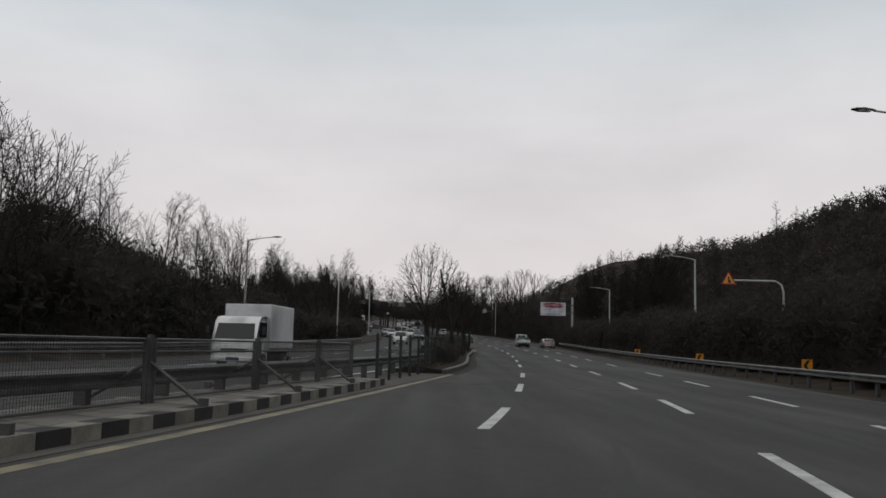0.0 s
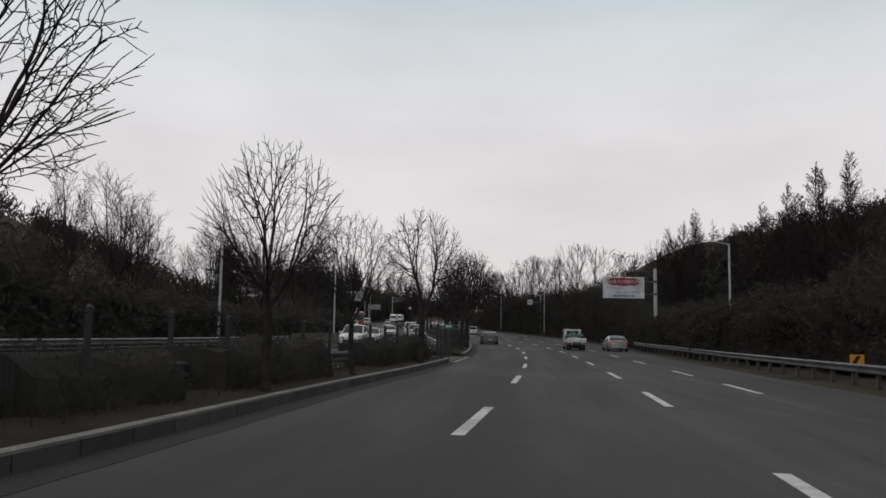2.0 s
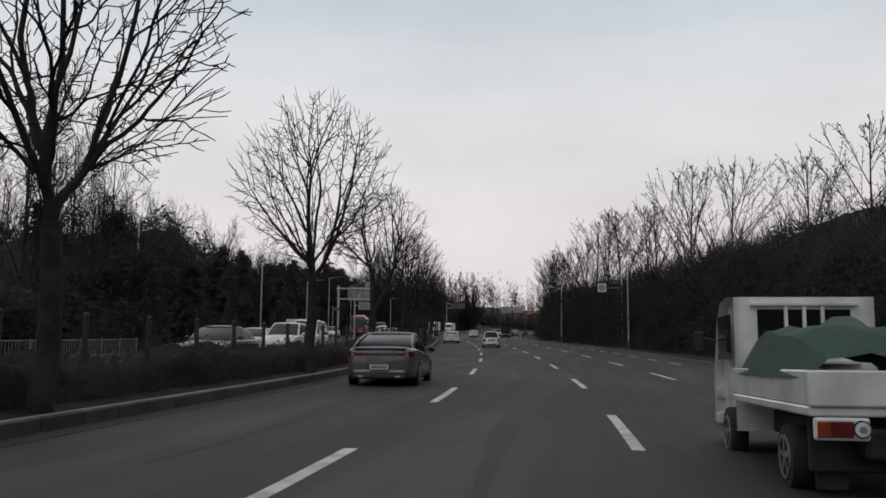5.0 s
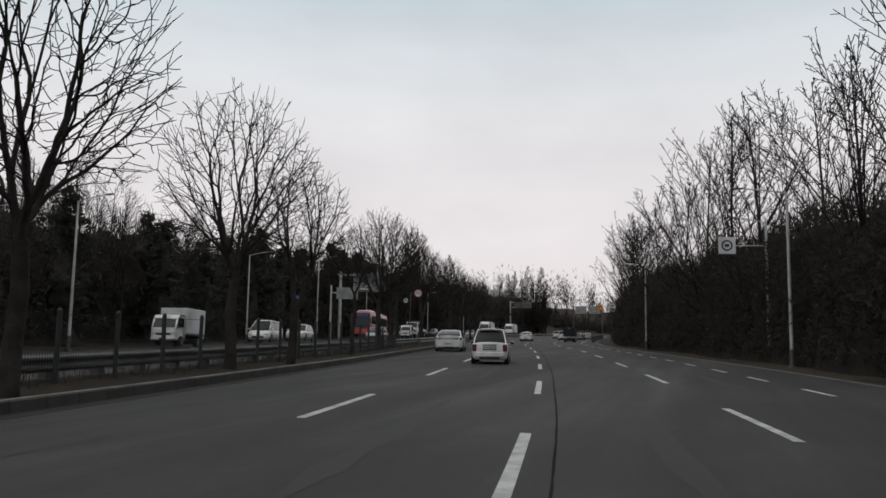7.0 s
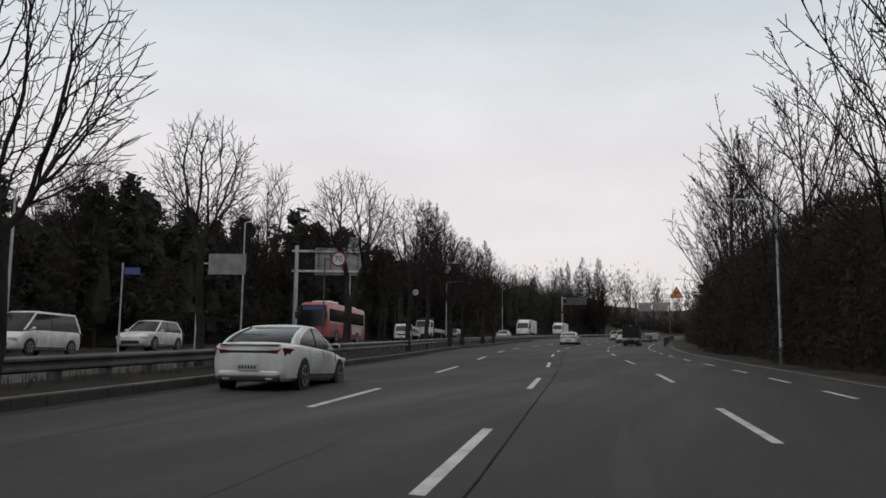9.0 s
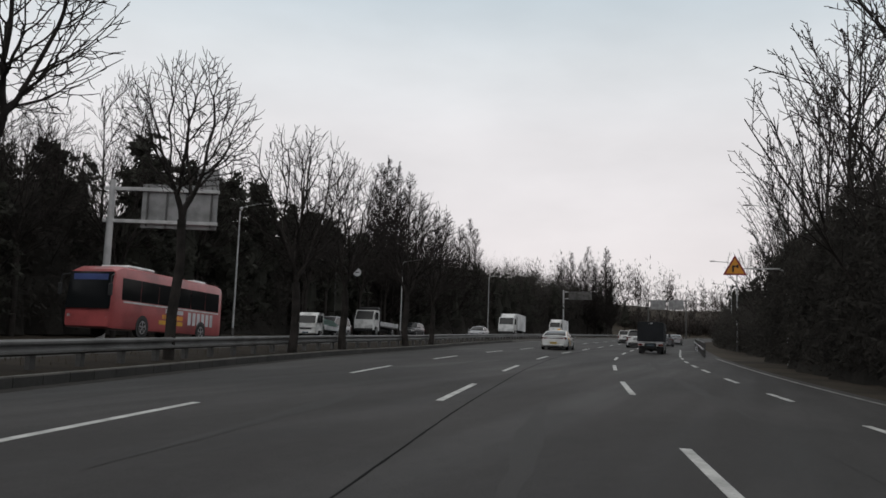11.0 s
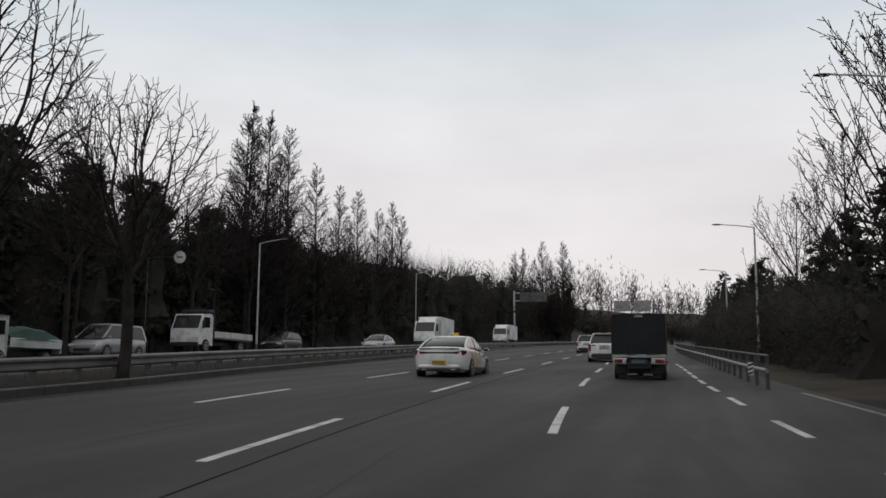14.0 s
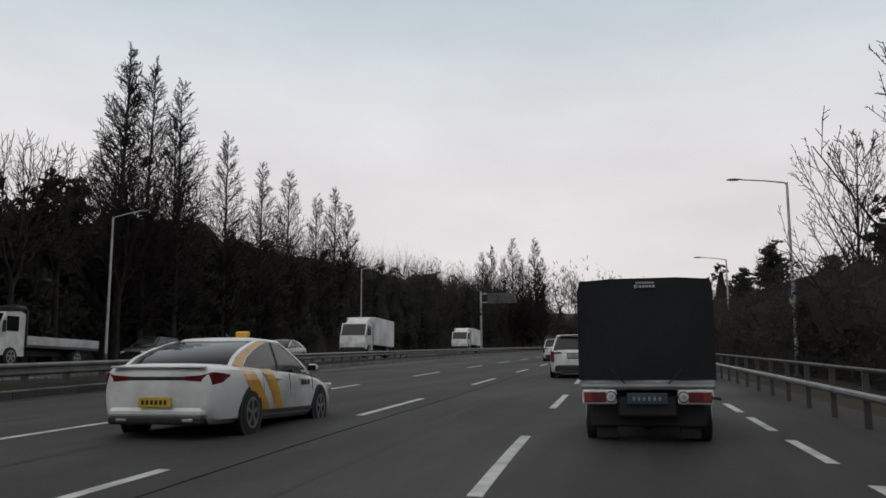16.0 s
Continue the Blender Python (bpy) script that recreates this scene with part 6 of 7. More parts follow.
        b.box(*sorted((sx * hw * 0.86, sx * (hw + 0.03))), f1 - 0.47, f1 - 0.41, zb0 + 0.02, zb0 + 0.06, 0.01)
        b.box(*sorted((sx * (hw + 0.0), sx * (hw + 0.19))), f1 - 0.52, f1 - 0.40, zb0 + 0.03, zb0 + 0.16, 0.045)
        wm = part("wing_mirror", b, paint, t, smooth=True)
        b = Build().box(*sorted((sx * (hw + 0.02), sx * (hw + 0.17))), f1 - 0.524, f1 - 0.516, zb0 + 0.05, zb0 + 0.14, 0.0)
        part("mirror_glass", b, M_GLASS, wm)
        # shut lines of the doors follow the swell of the flank
        flk = lambda z: hw * float(np.interp(z, [0.27, 0.48, 0.64, zb0 - 0.1, zb0 + 0.02], [0.955, 0.99, 1.0, 0.985, 0.955])) + 0.0025
        for u in (0.30, 0.52, 0.735):
            b = Build()
            zz = [0.36 + (zb0 - 0.36) * i / 7 for i in range(8)]
            b.loft([[(sx * flk(z), L * u - 0.005, z), (sx * flk(z), L * u + 0.005, z), (sx * (flk(z) - 0.01), L * u + 0.005, z), (sx * (flk(z) - 0.01), L * u - 0.005, z)] for z in zz])
            part("shut_line", b, M_TRIM, t)
        # lamps wrap the corners
        zt = float(np.interp(0.03, by, bz))
        b = Build()
        if style == "sedan":
            x0, x1 = hw * 0.42, hw * 0.90
            ring = lambda x, y0, za, zc: [(sx * x, y0, za), (sx * x, y0, zc), (sx * x * 0.98, y0 + 0.16, zc), (sx * x * 0.98, y0 + 0.16, za)]
            b.loft([ring(x0, -0.006, zt - 0.20, zt - 0.15), ring(hw * 0.70, 0.0, zt - 0.22, zt - 0.13), ring(hw * 0.845, 0.06, zt - 0.26, zt - 0.09), ring(hw * 0.915, 0.20, zt - 0.23, zt - 0.10), ring(hw * 0.95, 0.36, zt - 0.15, zt - 0.12)])
        elif style == "suv":
            b.box(*sorted((sx * hw * 0.80, sx * hw * 0.94)), -0.014, 0.16, zt - 0.42, zt - 0.03, 0.03)
            b.box(*sorted((sx * hw * 0.50, sx * hw * 0.82)), -0.010, 0.10, zt - 0.12, zt - 0.05, 0.015)
        else:
            b.box(min(sx * hw * 0.66, sx * hw * 0.93), max(sx * hw * 0.66, sx * hw * 0.93), -0.014, 0.16, zt - 0.34, zt - 0.05, 0.04)
        part("tail_light", b, M_BRAKE if braking else M_RED, t, "lit red tail light" if braking else "red tail light")
        b = Build()
        b.box(min(sx * hw * 0.52, sx * hw * 0.90), max(sx * hw * 0.52, sx * hw * 0.90), L - 0.22, L - 0.004, 0.60, 0.74, 0.03)
        part("headlight", b, M_LENS, t, "clear headlight")
        for ya in p["axle"]:
            b = Build()
            b.disc((sx * (hw * 0.985), ya * L, r), "x", 0, r * 1.17, 0.03, 20)
            part("wheel_arch", b, M_TRIM, t)
            wheel(t, sx * (hw - 0.083), ya * L, r, 0.19, sx)
    b = Build()
    b.box(-hw * 0.78, hw * 0.78, -0.028, 0.12, 0.28, 0.44 if style == 'sedan' else 0.52, 0.06)
    part("rear_bumper", b, paint if style != "suv" else M_TRIM, t)
    b = Build()
    b.box(-hw * 0.55, hw * 0.55, -0.042, 0.1, 0.22, 0.31, 0.02)
    part("rear_skirt", b, M_TRIM, t)
    b = Build()
    b.box(-hw * 0.55, hw * 0.55, L - 0.08, L + 0.012, 0.32, 0.52, 0.03)
    part("grille", b, M_TRIM, t)
    if style == "sedan":
        zt = float(np.interp(0.03, by, bz))
        b = Build().box(-hw * 0.45, hw * 0.45, -0.008, 0.05, zt - 0.20, zt - 0.15, 0.01)
        part("tail_garnish", b, M_TRIM, t)
        b = Build().box(-hw * 0.74, hw * 0.74, -0.03, 0.08, zt - 0.035, zt - 0.008, 0.01)
        part("boot_lip", b, paint, t)
        b = Build().box(-hw * 0.75, hw * 0.75, -0.040, 0.2, 0.20, 0.315, 0.03)
        part("diffuser", b, M_TRIM, t)
        for sx in (-1, 1):
            b = Build().box(*sorted((sx * hw * 0.42, sx * hw * 0.62)), -0.045, 0.05, 0.225, 0.29, 0.02)
            part("exhaust_trim", b, M_RIM, t)
    zp = 0.62 if style == "hatch" else 0.36 if style == "sedan" else 0.78
    if style == "sedan":
        zp = 0.43
    b = Build()
    b.box(-0.24, 0.24, -0.052, -0.03, zp, zp + 0.13, 0.006)
    pl = part("number_plate", b, plate or M_PLATE_W, t)
    for i in range(6):
        b = Build().box(-0.19 + i * 0.066, -0.15 + i * 0.066, -0.055, -0.0525, zp + 0.035, zp + 0.095)
        part("bar", b, M_INK, pl)
    if style == "hatch":
        b = Build()
        for sx in (-1, 1):
            b.tube([(sx * hw * 0.66, r0 + 0.1, H), (sx * hw * 0.66, r0 + 0.2, H + 0.05), (sx * hw * 0.66, r1 - 0.2, H + 0.05), (sx * hw * 0.66, r1 - 0.1, H)], 0.018, 6)
        part("roof_rails", b, M_TRIM, t)
    if style in ("suv", "hatch", "van"):
        b = Build().box(-hw * 0.60, hw * 0.60, r0 - 0.16, r0 + 0.06, H - 0.075, H - 0.035, 0.015)
        sp = part("roof_spoiler", b, paint, t)
        b = Build().box(-0.16, 0.16, r0 - 0.168, r0 - 0.158, H - 0.065, H - 0.045, 0.0)
        part("brake_lamp", b, M_RED, sp)
        b = Build()
        b.tube([(0.0, f0 - 0.015, zb0 + 0.10), (0.30, f0 + 0.02, zb0 + 0.14)], 0.010, 5)
        part("rear_wiper", b, M_TRIM, t)
        b = Build().box(-0.27, 0.27, -0.012, 0.02, zp - 0.03, zp + 0.16, 0.01)
        part("plate_recess", b, M_TRIM, t)
        b = Build().box(-0.30, 0.30, -0.022, 0.01, zp + 0.17, zp + 0.20, 0.006)
        part("tailgate_trim", b, M_RIM, t)
    if taxi:
        b = Build()
        b.box(-0.11, 0.11, (r0 + r1) / 2 + 0.3, (r0 + r1) / 2 + 0.42, H - 0.01, H + 0.13, 0.02)
        part("roof_sign", b, M_YELLOW, t, "yellow taxi roof sign")
        # livery: slanting bands over the flank
        flank = lambda z: hw * float(np.interp(z, [0.27, 0.48, 0.64, 0.83, 0.94, 0.99], [0.95, 0.99, 1.0, 0.985, 0.955, 0.88])) + 0.007
        for y0, y1, y2, y3 in ((0.265, 0.365, 0.14, 0.225), (0.41, 0.47, 0.29, 0.37)):
            b = Build()
            b.loft([[(flank(z), L * (y2 + (y0 - y2) * (1 - k)), z), (flank(z), L * (y3 + (y1 - y3) * (1 - k)), z)] for z, k in ((0.32 + 0.08 * i, i / 8) for i in range(9))], False, False, closed=False)
            part("yellow_band", b, M_YELLOW, t, "yellow livery band")
        b = Build()
        b.loft([[Vector(l[2]) + Vector((0.016, -0.16, 0)), Vector(l[2]) + Vector((0.016, 0.14, 0))] for l in levels], False, False, closed=False)
        part("yellow_band", b, M_YELLOW, t, "yellow livery band")
        for i in range(3):
            b = Build().box(hw + 0.002, hw + 0.008, L * 0.62 + i * 0.14, L * 0.62 + i * 0.14 + 0.09, 0.72, 0.80)
            part("bar", b, M_INK, t)
        b = Build()
        b.loft([[(0.02, r0 + 0.12, H - 0.03), (-0.02, r0 + 0.12, H - 0.03), (0, r0 + 0.3, H - 0.01)], [(0.004, r0 + 0.10, H + 0.07), (-0.004, r0 + 0.10, H + 0.07), (0, r0 + 0.13, H + 0.07)]])
        part("roof_aerial", b, M_TRIM, t)
    return t


def mini_truck(label, m, cover, paint=M_WHITE, bed_m=None, group=""):
    """A small forward-control lorry with a drop-side bed. cover: 'tarp', 'heap' or 'box'."""
    t = thing("small_truck", label, "truck", m, group)
    bed_m = bed_m or M_ALU
    L, hw = 4.75, 0.86
    # cab
    prof = [(3.30, 0.62), (3.30, 1.95), (3.75, 1.98), (4.20, 1.93), (4.45, 1.72), (4.70, 1.12), (4.75, 0.9), (4.75, 0.42), (4.6, 0.36), (3.30, 0.36)]
    b = Build()
    b.loft([[(sx * hw * 0.80, y, z - (0.02 if z > 1.5 else 0)) for y, z in prof] if abs(sx) == 1 else [(sx * hw, y, z) for y, z in prof] for sx in (-1, -0.94, 0.94, 1)])
    part("cab", b, paint, t, smooth=True)
    b = Build().box(-hw * 0.62, hw * 0.62, 3.288, 3.30, 1.28, 1.80, 0.0)
    part("rear_window", b, M_GLASS, t)
    for i in range(3):
        b = Build().box(-0.21 + i * 0.21 - 0.02, -0.21 + i * 0.21 + 0.02, 3.25, 3.285, 1.15, 1.86)
        part("guard_bar", b, paint, t)
    b = Build().box(-0.62, 0.62, 3.24, 3.285, 1.84, 1.89, 0.01)
    b.box(-0.62, 0.62, 3.24, 3.285, 1.15, 1.20, 0.01)
    part("guard_frame", b, paint, t)
    b = Build()
    b.add([(-hw * 0.78, 4.475, 1.70), (hw * 0.78, 4.475, 1.70), (hw * 0.84, 4.71, 1.14), (-hw * 0.84, 4.71, 1.14), (-hw * 0.78, 4.46, 1.70), (hw * 0.78, 4.46, 1.70), (hw * 0.84, 4.695, 1.14), (-hw * 0.84, 4.695, 1.14)], [(0, 1, 2, 3), (7, 6, 5, 4), (0, 3, 7, 4), (1, 5, 6, 2)])
    part("windscreen", b, M_GLASS, t)
    for sx in (-1, 1):
        b = Build().box(sx * hw * 0.945 - 0.006, sx * hw * 0.945 + 0.006, 3.5, 4.35, 1.2, 1.75, 0.0)
        part("side_window", b, M_GLASS, t)
        b = Build()
        b.tube([(sx * hw * 0.94, 4.45, 1.45), (sx * (hw + 0.16), 4.55, 1.5)], 0.014, 5)
        b.box(sx * (hw + 0.17) - 0.07, sx * (hw + 0.17) + 0.07, 4.52, 4.57, 1.30, 1.58, 0.02)
        part("wing_mirror", b, M_TRIM, t)
        b = Build().box(min(sx * hw * 0.55, sx * hw * 0.92), max(sx * hw * 0.55, sx * hw * 0.92), 4.70, 4.76, 0.68, 0.84, 0.02)
        part("headlight", b, M_LENS, t)
        # tail lamp cluster: amber and red with a clear reversing lamp inside
        x0, x1 = sorted((sx * 0.40, sx * 0.82))
        b = Build().box(x0 - 0.015, x1 + 0.01, -0.03, 0.02, 0.53, 0.715, 0.02)
        cl = part("lamp_housing", b, M_WHITE, t)
        b = Build().box(*sorted((sx * 0.70, sx * 0.81)), -0.047, -0.028, 0.555, 0.685, 0.035)
        part("amber_lens", b, M_AMBER, cl)
        b = Build().box(*sorted((sx * 0.525, sx * 0.715)), -0.045, -0.029, 0.555, 0.685, 0.01)
        part("red_lens", b, M_RED, cl)
        b = Build().disc((sx * 0.46, -0.034, 0.622), "y", 0.05, 0.074, 0.014, 18)
        part("lens_ring", b, M_TRIM, cl)
        b = Build().disc((sx * 0.46, -0.040, 0.622), "y", 0, 0.060, 0.022, 16)
        part("reversing_lens", b, M_LENS, cl)
        b = Build().disc((sx * 0.46, -0.054, 0.622), "y", 0, 0.028, 0.008, 12)
        part("lamp_bulb", b, M_RIM, cl)
        wheel(t, sx * (hw - 0.12), 3.75, 0.31, 0.20, sx)
        wheel(t, sx * (hw - 0.17), 0.95, 0.30, 0.30, sx)
    b = Build().box(-hw * 0.55, hw * 0.55, 4.735, 4.768, 0.66, 0.80, 0.01)
    part("grille", b, M_TRIM, t)
    b = Build().box(-hw * 0.94, hw * 0.94, 4.70, 4.80, 0.34, 0.52, 0.04)
    part("front_bumper", b, paint, t)
    b = Build().box(-0.24, 0.24, 4.80, 4.812, 0.38, 0.49, 0.004)
    part("number_plate", b, M_PLATE_G, t)
    # bed
    b = Build().box(-hw, hw, 0.02, 3.2, 0.72, 0.80, 0.015)
    part("bed_floor", b, bed_m, t)
    for x0, x1, y0, y1, nm in ((-hw, -hw + 0.04, 0.03, 3.2, "bed_side"), (hw - 0.04, hw, 0.03, 3.2, "bed_side"), (-hw, hw, -0.01, 0.03, "tailgate")):
        if cover == "box":
            continue
        b = Build()
        if nm == "tailgate" and cover == "tarp":
            b.box(x0, x1, y0, y1, 0.745, 0.90, 0.012)
            b.box(x0 + 0.01, x1 - 0.01, y0 - 0.012, y0, 0.80, 0.845, 0.005)
        elif cover == "tarp":
            b.box(x0, x1, y0, y1, 0.74, 0.86, 0.012)
        else:
            b.box(x0, x1, y0, y1, 0.80, 1.10, 0.015)
        part(nm, b, bed_m, t)
    b = Build()
    b.box(-hw * 0.45, hw * 0.45, 0.1, 4.3, 0.36, 0.62, 0.03)
    b.box(-hw * 0.88, hw * 0.88, 0.42, 0.50, 0.22, 0.70, 0.02)
    b.tube([(-0.62, 0.95, 0.30), (0.62, 0.95, 0.30)], 0.06, 8)
    b.ball((0, 0.95, 0.30), 0.16, 0.16, 0.14, 6, 10)
    part("chassis", b, M_TRIM, t)
    b = Build().box(-0.26, 0.26, -0.035, -0.015, 0.53, 0.67, 0.006)
    pl = part("number_plate", b, M_PLATE_G, t, "blue-green number plate")
    for i in range(6):
        b = Build().box(-0.185 + i * 0.066, -0.155 + i * 0.066, -0.040, -0.036, 0.575, 0.625)
        part("bar", b, M_STEEL, pl)
    for sx in (-1, 1):
        b = Build().box(sx * 0.55 - 0.14, sx * 0.55 + 0.14, 0.52, 0.55, 0.06, 0.42, 0.01)
        part("mud_flap", b, M_TRIM, t)
    b = Build().tube([(0.80, -0.02, 0.62), (0.92, -0.05, 0.60)], 0.02, 6)
    part("marker_stalk", b, M_TRIM, t)
    if cover == "tarp":
        # tarpaulin over hoops: softly sagging between them, round shoulders
        rings = []
        for i in range(19):
            u = i / 18
            y = -0.02 + 3.22 * u
            sag = 0.018 * math.sin(u * math.pi * 5) ** 2
            top = 2.19 - sag - 0.03 * (1 if i in (0, 18) else 0)
            e = 0.02 if i in (0, 18) else 0.0
            half = [(hw + 0.01 - e, 0.86), (hw + 0.02 - e - sag * 0.6, 1.2), (hw + 0.02 - e - sag, 1.6), (hw + 0.01 - e - sag * 0.6, 1.95), (hw - 0.005, top - 0.07), (hw - 0.055, top - 0.012), (hw * 0.5, top + 0.015)]
            rg = [(-x, z) for x, z in half] + [(x, z) for x, z in reversed(half)]
            rings.append([(x + 0.006 * noise.noise(Vector((x * 4, y * 3, z * 4))), y + (0.012 * noise.noise(Vector((x * 3, 7, z * 3)))), z + 0.006 * noise.noise(Vector((y * 5, x * 3, 2)))) for x, z in rg])
        b = Build()
        b.loft(rings, True, True)
        tp = part("tarpaulin", b, M_TARP, t, "dark charcoal tarpaulin cover stretched over hoops", smooth=True)
        # rear curtain with soft folds
        nx, nz = 26, 16
        v = []
        for j in range(nz + 1):
            z = 0.84 + (2.15 - 0.84) * j / nz
            for i in range(nx + 1):
                x = (-1 + 2 * i / nx) * (hw + 0.012 - (0.035 if j == nz else 0.01 if j == nz - 1 else 0))
                fold = 0.016 * math.sin(x * 9 + 0.6 * math.sin(z * 2)) * (1 - j / nz) + 0.02 * noise.noise(Vector((x * 1.6, z * 1.6, 4)))
                v.append((x, -0.045 + fold, z))
        b = Build()
        b.add(v, [(j * (nx + 1) + i, j * (nx + 1) + i + 1, (j + 1) * (nx + 1) + i + 1, (j + 1) * (nx + 1) + i) for j in range(nz) for i in range(nx)])
        cu = part("rear_curtain", b, M_TARP, tp, smooth=True)
        # unreadable marks near the top edge
        for i in range(9):
            b = Build().box(-0.10 + i * 0.027, -0.082 + i * 0.027, -0.085, -0.08, 2.095, 2.12)
            part("bar", b, M_SIGN_W, tp)
        for i in range(5):
            b = Build().box(-0.06 + i * 0.043, -0.03 + i * 0.043, -0.085, -0.08, 2.045, 2.075)
            part("bar", b, M_SIGN_W, tp)
        b = Build().disc((-0.10, -0.083, 2.06), "y", 0.012, 0.024, 0.006, 14)
        part("ring_mark", b, M_SIGN_W, tp)
        for sx in (-1, 1):
            b = Build()
            b.tube([(sx * 0.45, -0.06, 0.98), (sx * 0.36, -0.05, 0.88), (sx * 0.27, -0.05, 0.79)], 0.008, 5)
            part("tie_rope", b, M_TRIM, tp)
    elif cover == "heap":
        rr = random.Random(2)
        rings = []
        for i in range(13):
            u = i / 12
            y = 0.05 + 3.05 * u
            e = math.sin(math.pi * min(max(u, 0.02), 0.98)) ** 0.35
            rings.append([((-1 + 2 * j / 10) * (hw + 0.03) * (0.92 + 0.08 * e), y, 0.97 + (0.52 * e * (1 - abs(-1 + 2 * j / 10) ** 6) + 0.06) * (1 + 0.35 * noise.noise(Vector((j * 0.55, y * 1.3, 5))))) for j in range(11)])
        b = Build()
        b.loft(rings, False, False, closed=False)
        part("tarpaulin", b, M_GREEN, t, "green tarpaulin over a low heap on the bed", smooth=True)
        b = Build().box(-hw + 0.04, hw - 0.04, 0.03, 3.2, 0.80, 0.97)
        part("load", b, M_GREEN, t)
    elif cover == "box":
        b = Build().box(-hw - 0.03, hw + 0.03, 0.0, 3.22, 0.78, 2.45, 0.03)
        bx = part("box_body", b, M_BOX, t)
        b = Build()
        for sx in (-1, 1):
            for i in range(16):
                b.box(sx * (hw + 0.03) - 0.014, sx * (hw + 0.03) + 0.014, 0.12 + i * 0.19, 0.19 + i * 0.19, 0.86, 2.38, 0.004)
        part("side_ribs", b, M_BOX, bx, kind="stuff")
        b = Build()
        for sx in (-1, 1):
            b.box(sx * (hw + 0.03) - 0.02, sx * (hw + 0.03) + 0.02, 0.0, 3.22, 0.76, 0.84, 0.005)
        part("lower_rails", b, M_STEEL_D, bx, kind="stuff")
        for sx in (-0.45, 0.45):
            b = Build().box(sx - 0.38, sx + 0.38, -0.014, -0.002, 0.9, 2.35, 0.01)
            part("rear_door", b, M_BOX, bx)
    return t


def lorry(label, m, box):
    """A medium lorry, with a box body or a flat bed."""
    t = thing("lorry", label, "truck", m)
    hw, L = 1.12, 8.2
    prof = [(6.2, 0.95), (6.2, 2.55), (6.5, 2.68), (7.6, 2.60), (8.05, 1.75), (8.2, 1.5), (8.2, 0.55), (6.2, 0.5)]
    b = Build()
    b.loft([[(sx * hw * (0.9 if abs(sx) == 1 else 1.0), y, z) for y, z in prof] for sx in (-1, -0.93, 0.93, 1)])
    part("cab", b, M_WHITE, t, smooth=True)
    b = Build()
    b.add([(-hw * 0.82, 7.685, 2.52), (hw * 0.82, 7.685, 2.52), (hw * 0.84, 8.15, 1.62), (-hw * 0.84, 8.15, 1.62), (-hw * 0.82, 7.60, 2.5), (hw * 0.82, 7.60, 2.5), (hw * 0.84, 8.0, 1.62), (-hw * 0.84, 8.0, 1.62)], [(0, 1, 2, 3), (7, 6, 5, 4), (0, 3, 7, 4), (1, 5, 6, 2)])
    part("windscreen", b, M_GLASS, t)
    for sx in (-1, 1):
        b = Build().box(sx * hw * 0.935 - 0.01, sx * hw * 0.935 + 0.008, 6.7, 7.55, 1.7, 2.4)
        part("side_window", b, M_GLASS, t)
        b = Build().box(*sorted((sx * hw * 0.55, sx * hw * 0.9)), 8.17, 8.22, 0.8, 1.02, 0.03)
        part("headlight", b, M_LENS, t)
        b = Build().box(sx * (hw + 0.12) - 0.08, sx * (hw + 0.12) + 0.08, 7.95, 8.02, 1.6, 2.15, 0.02)
        part("wing_mirror", b, M_TRIM, t)
        wheel(t, sx * (hw - 0.15), 7.2, 0.46, 0.26, sx)
        wheel(t, sx * (hw - 0.22), 1.9, 0.46, 0.40, sx)
    b = Build().box(-hw * 0.45, hw * 0.45, 0.1, 7.8, 0.55, 0.9, 0.03)
    b.box(-hw * 0.9, hw * 0.9, 8.18, 8.26, 0.4, 0.7, 0.04)
    part("chassis", b, M_TRIM, t)
    if box:
        b = Build().box(-hw - 0.05, hw + 0.05, 0, 6.1, 0.95, 3.15, 0.04)
        part("box_body", b, M_BOX, t)
        b = Build()
        b.loft([[(-hw * 0.8, 6.3, 2.6), (hw * 0.8, 6.3, 2.6), (hw * 0.8, 6.3, 3.1), (-hw * 0.8, 6.3, 3.1)], [(-hw * 0.8, 7.4, 2.6), (hw * 0.8, 7.4, 2.6), (hw * 0.7, 7.0, 2.75), (-hw * 0.7, 7.0, 2.75)]])
        part("wind_deflector", b, M_WHITE, t)
    else:
        b = Build().box(-hw, hw, 0, 6.1, 0.95, 1.08, 0.02)
        part("bed_floor", b, M_STEEL_D, t)
        for x0, x1, y0, y1 in ((-hw, -hw + 0.05, 0, 6.1), (hw - 0.05, hw, 0, 6.1), (-hw, hw, -0.02, 0.03)):
            b = Build().box(x0, x1, y0, y1, 1.08, 1.5, 0.015)
            part("bed_side", b, M_ALU, t)
        b = Build()
        for sx in (-1, 1):
            b.tube([(sx * (hw - 0.05), 6.12, 1.0), (sx * (hw - 0.05), 6.12, 2.75), (sx * 0.5, 6.12, 2.95)], 0.05, 6)
        b.tube([(-0.5, 6.12, 2.95), (0.5, 6.12, 2.95)], 0.05, 6)
        b.box(-hw + 0.05, hw - 0.05, 6.1, 6.14, 1.05, 2.7)
        b.box(-hw * 0.95, hw * 0.95, 6.1, 6.9, 2.68, 2.95, 0.08)
        part("headboard", b, M_TRIM, t)
    return t


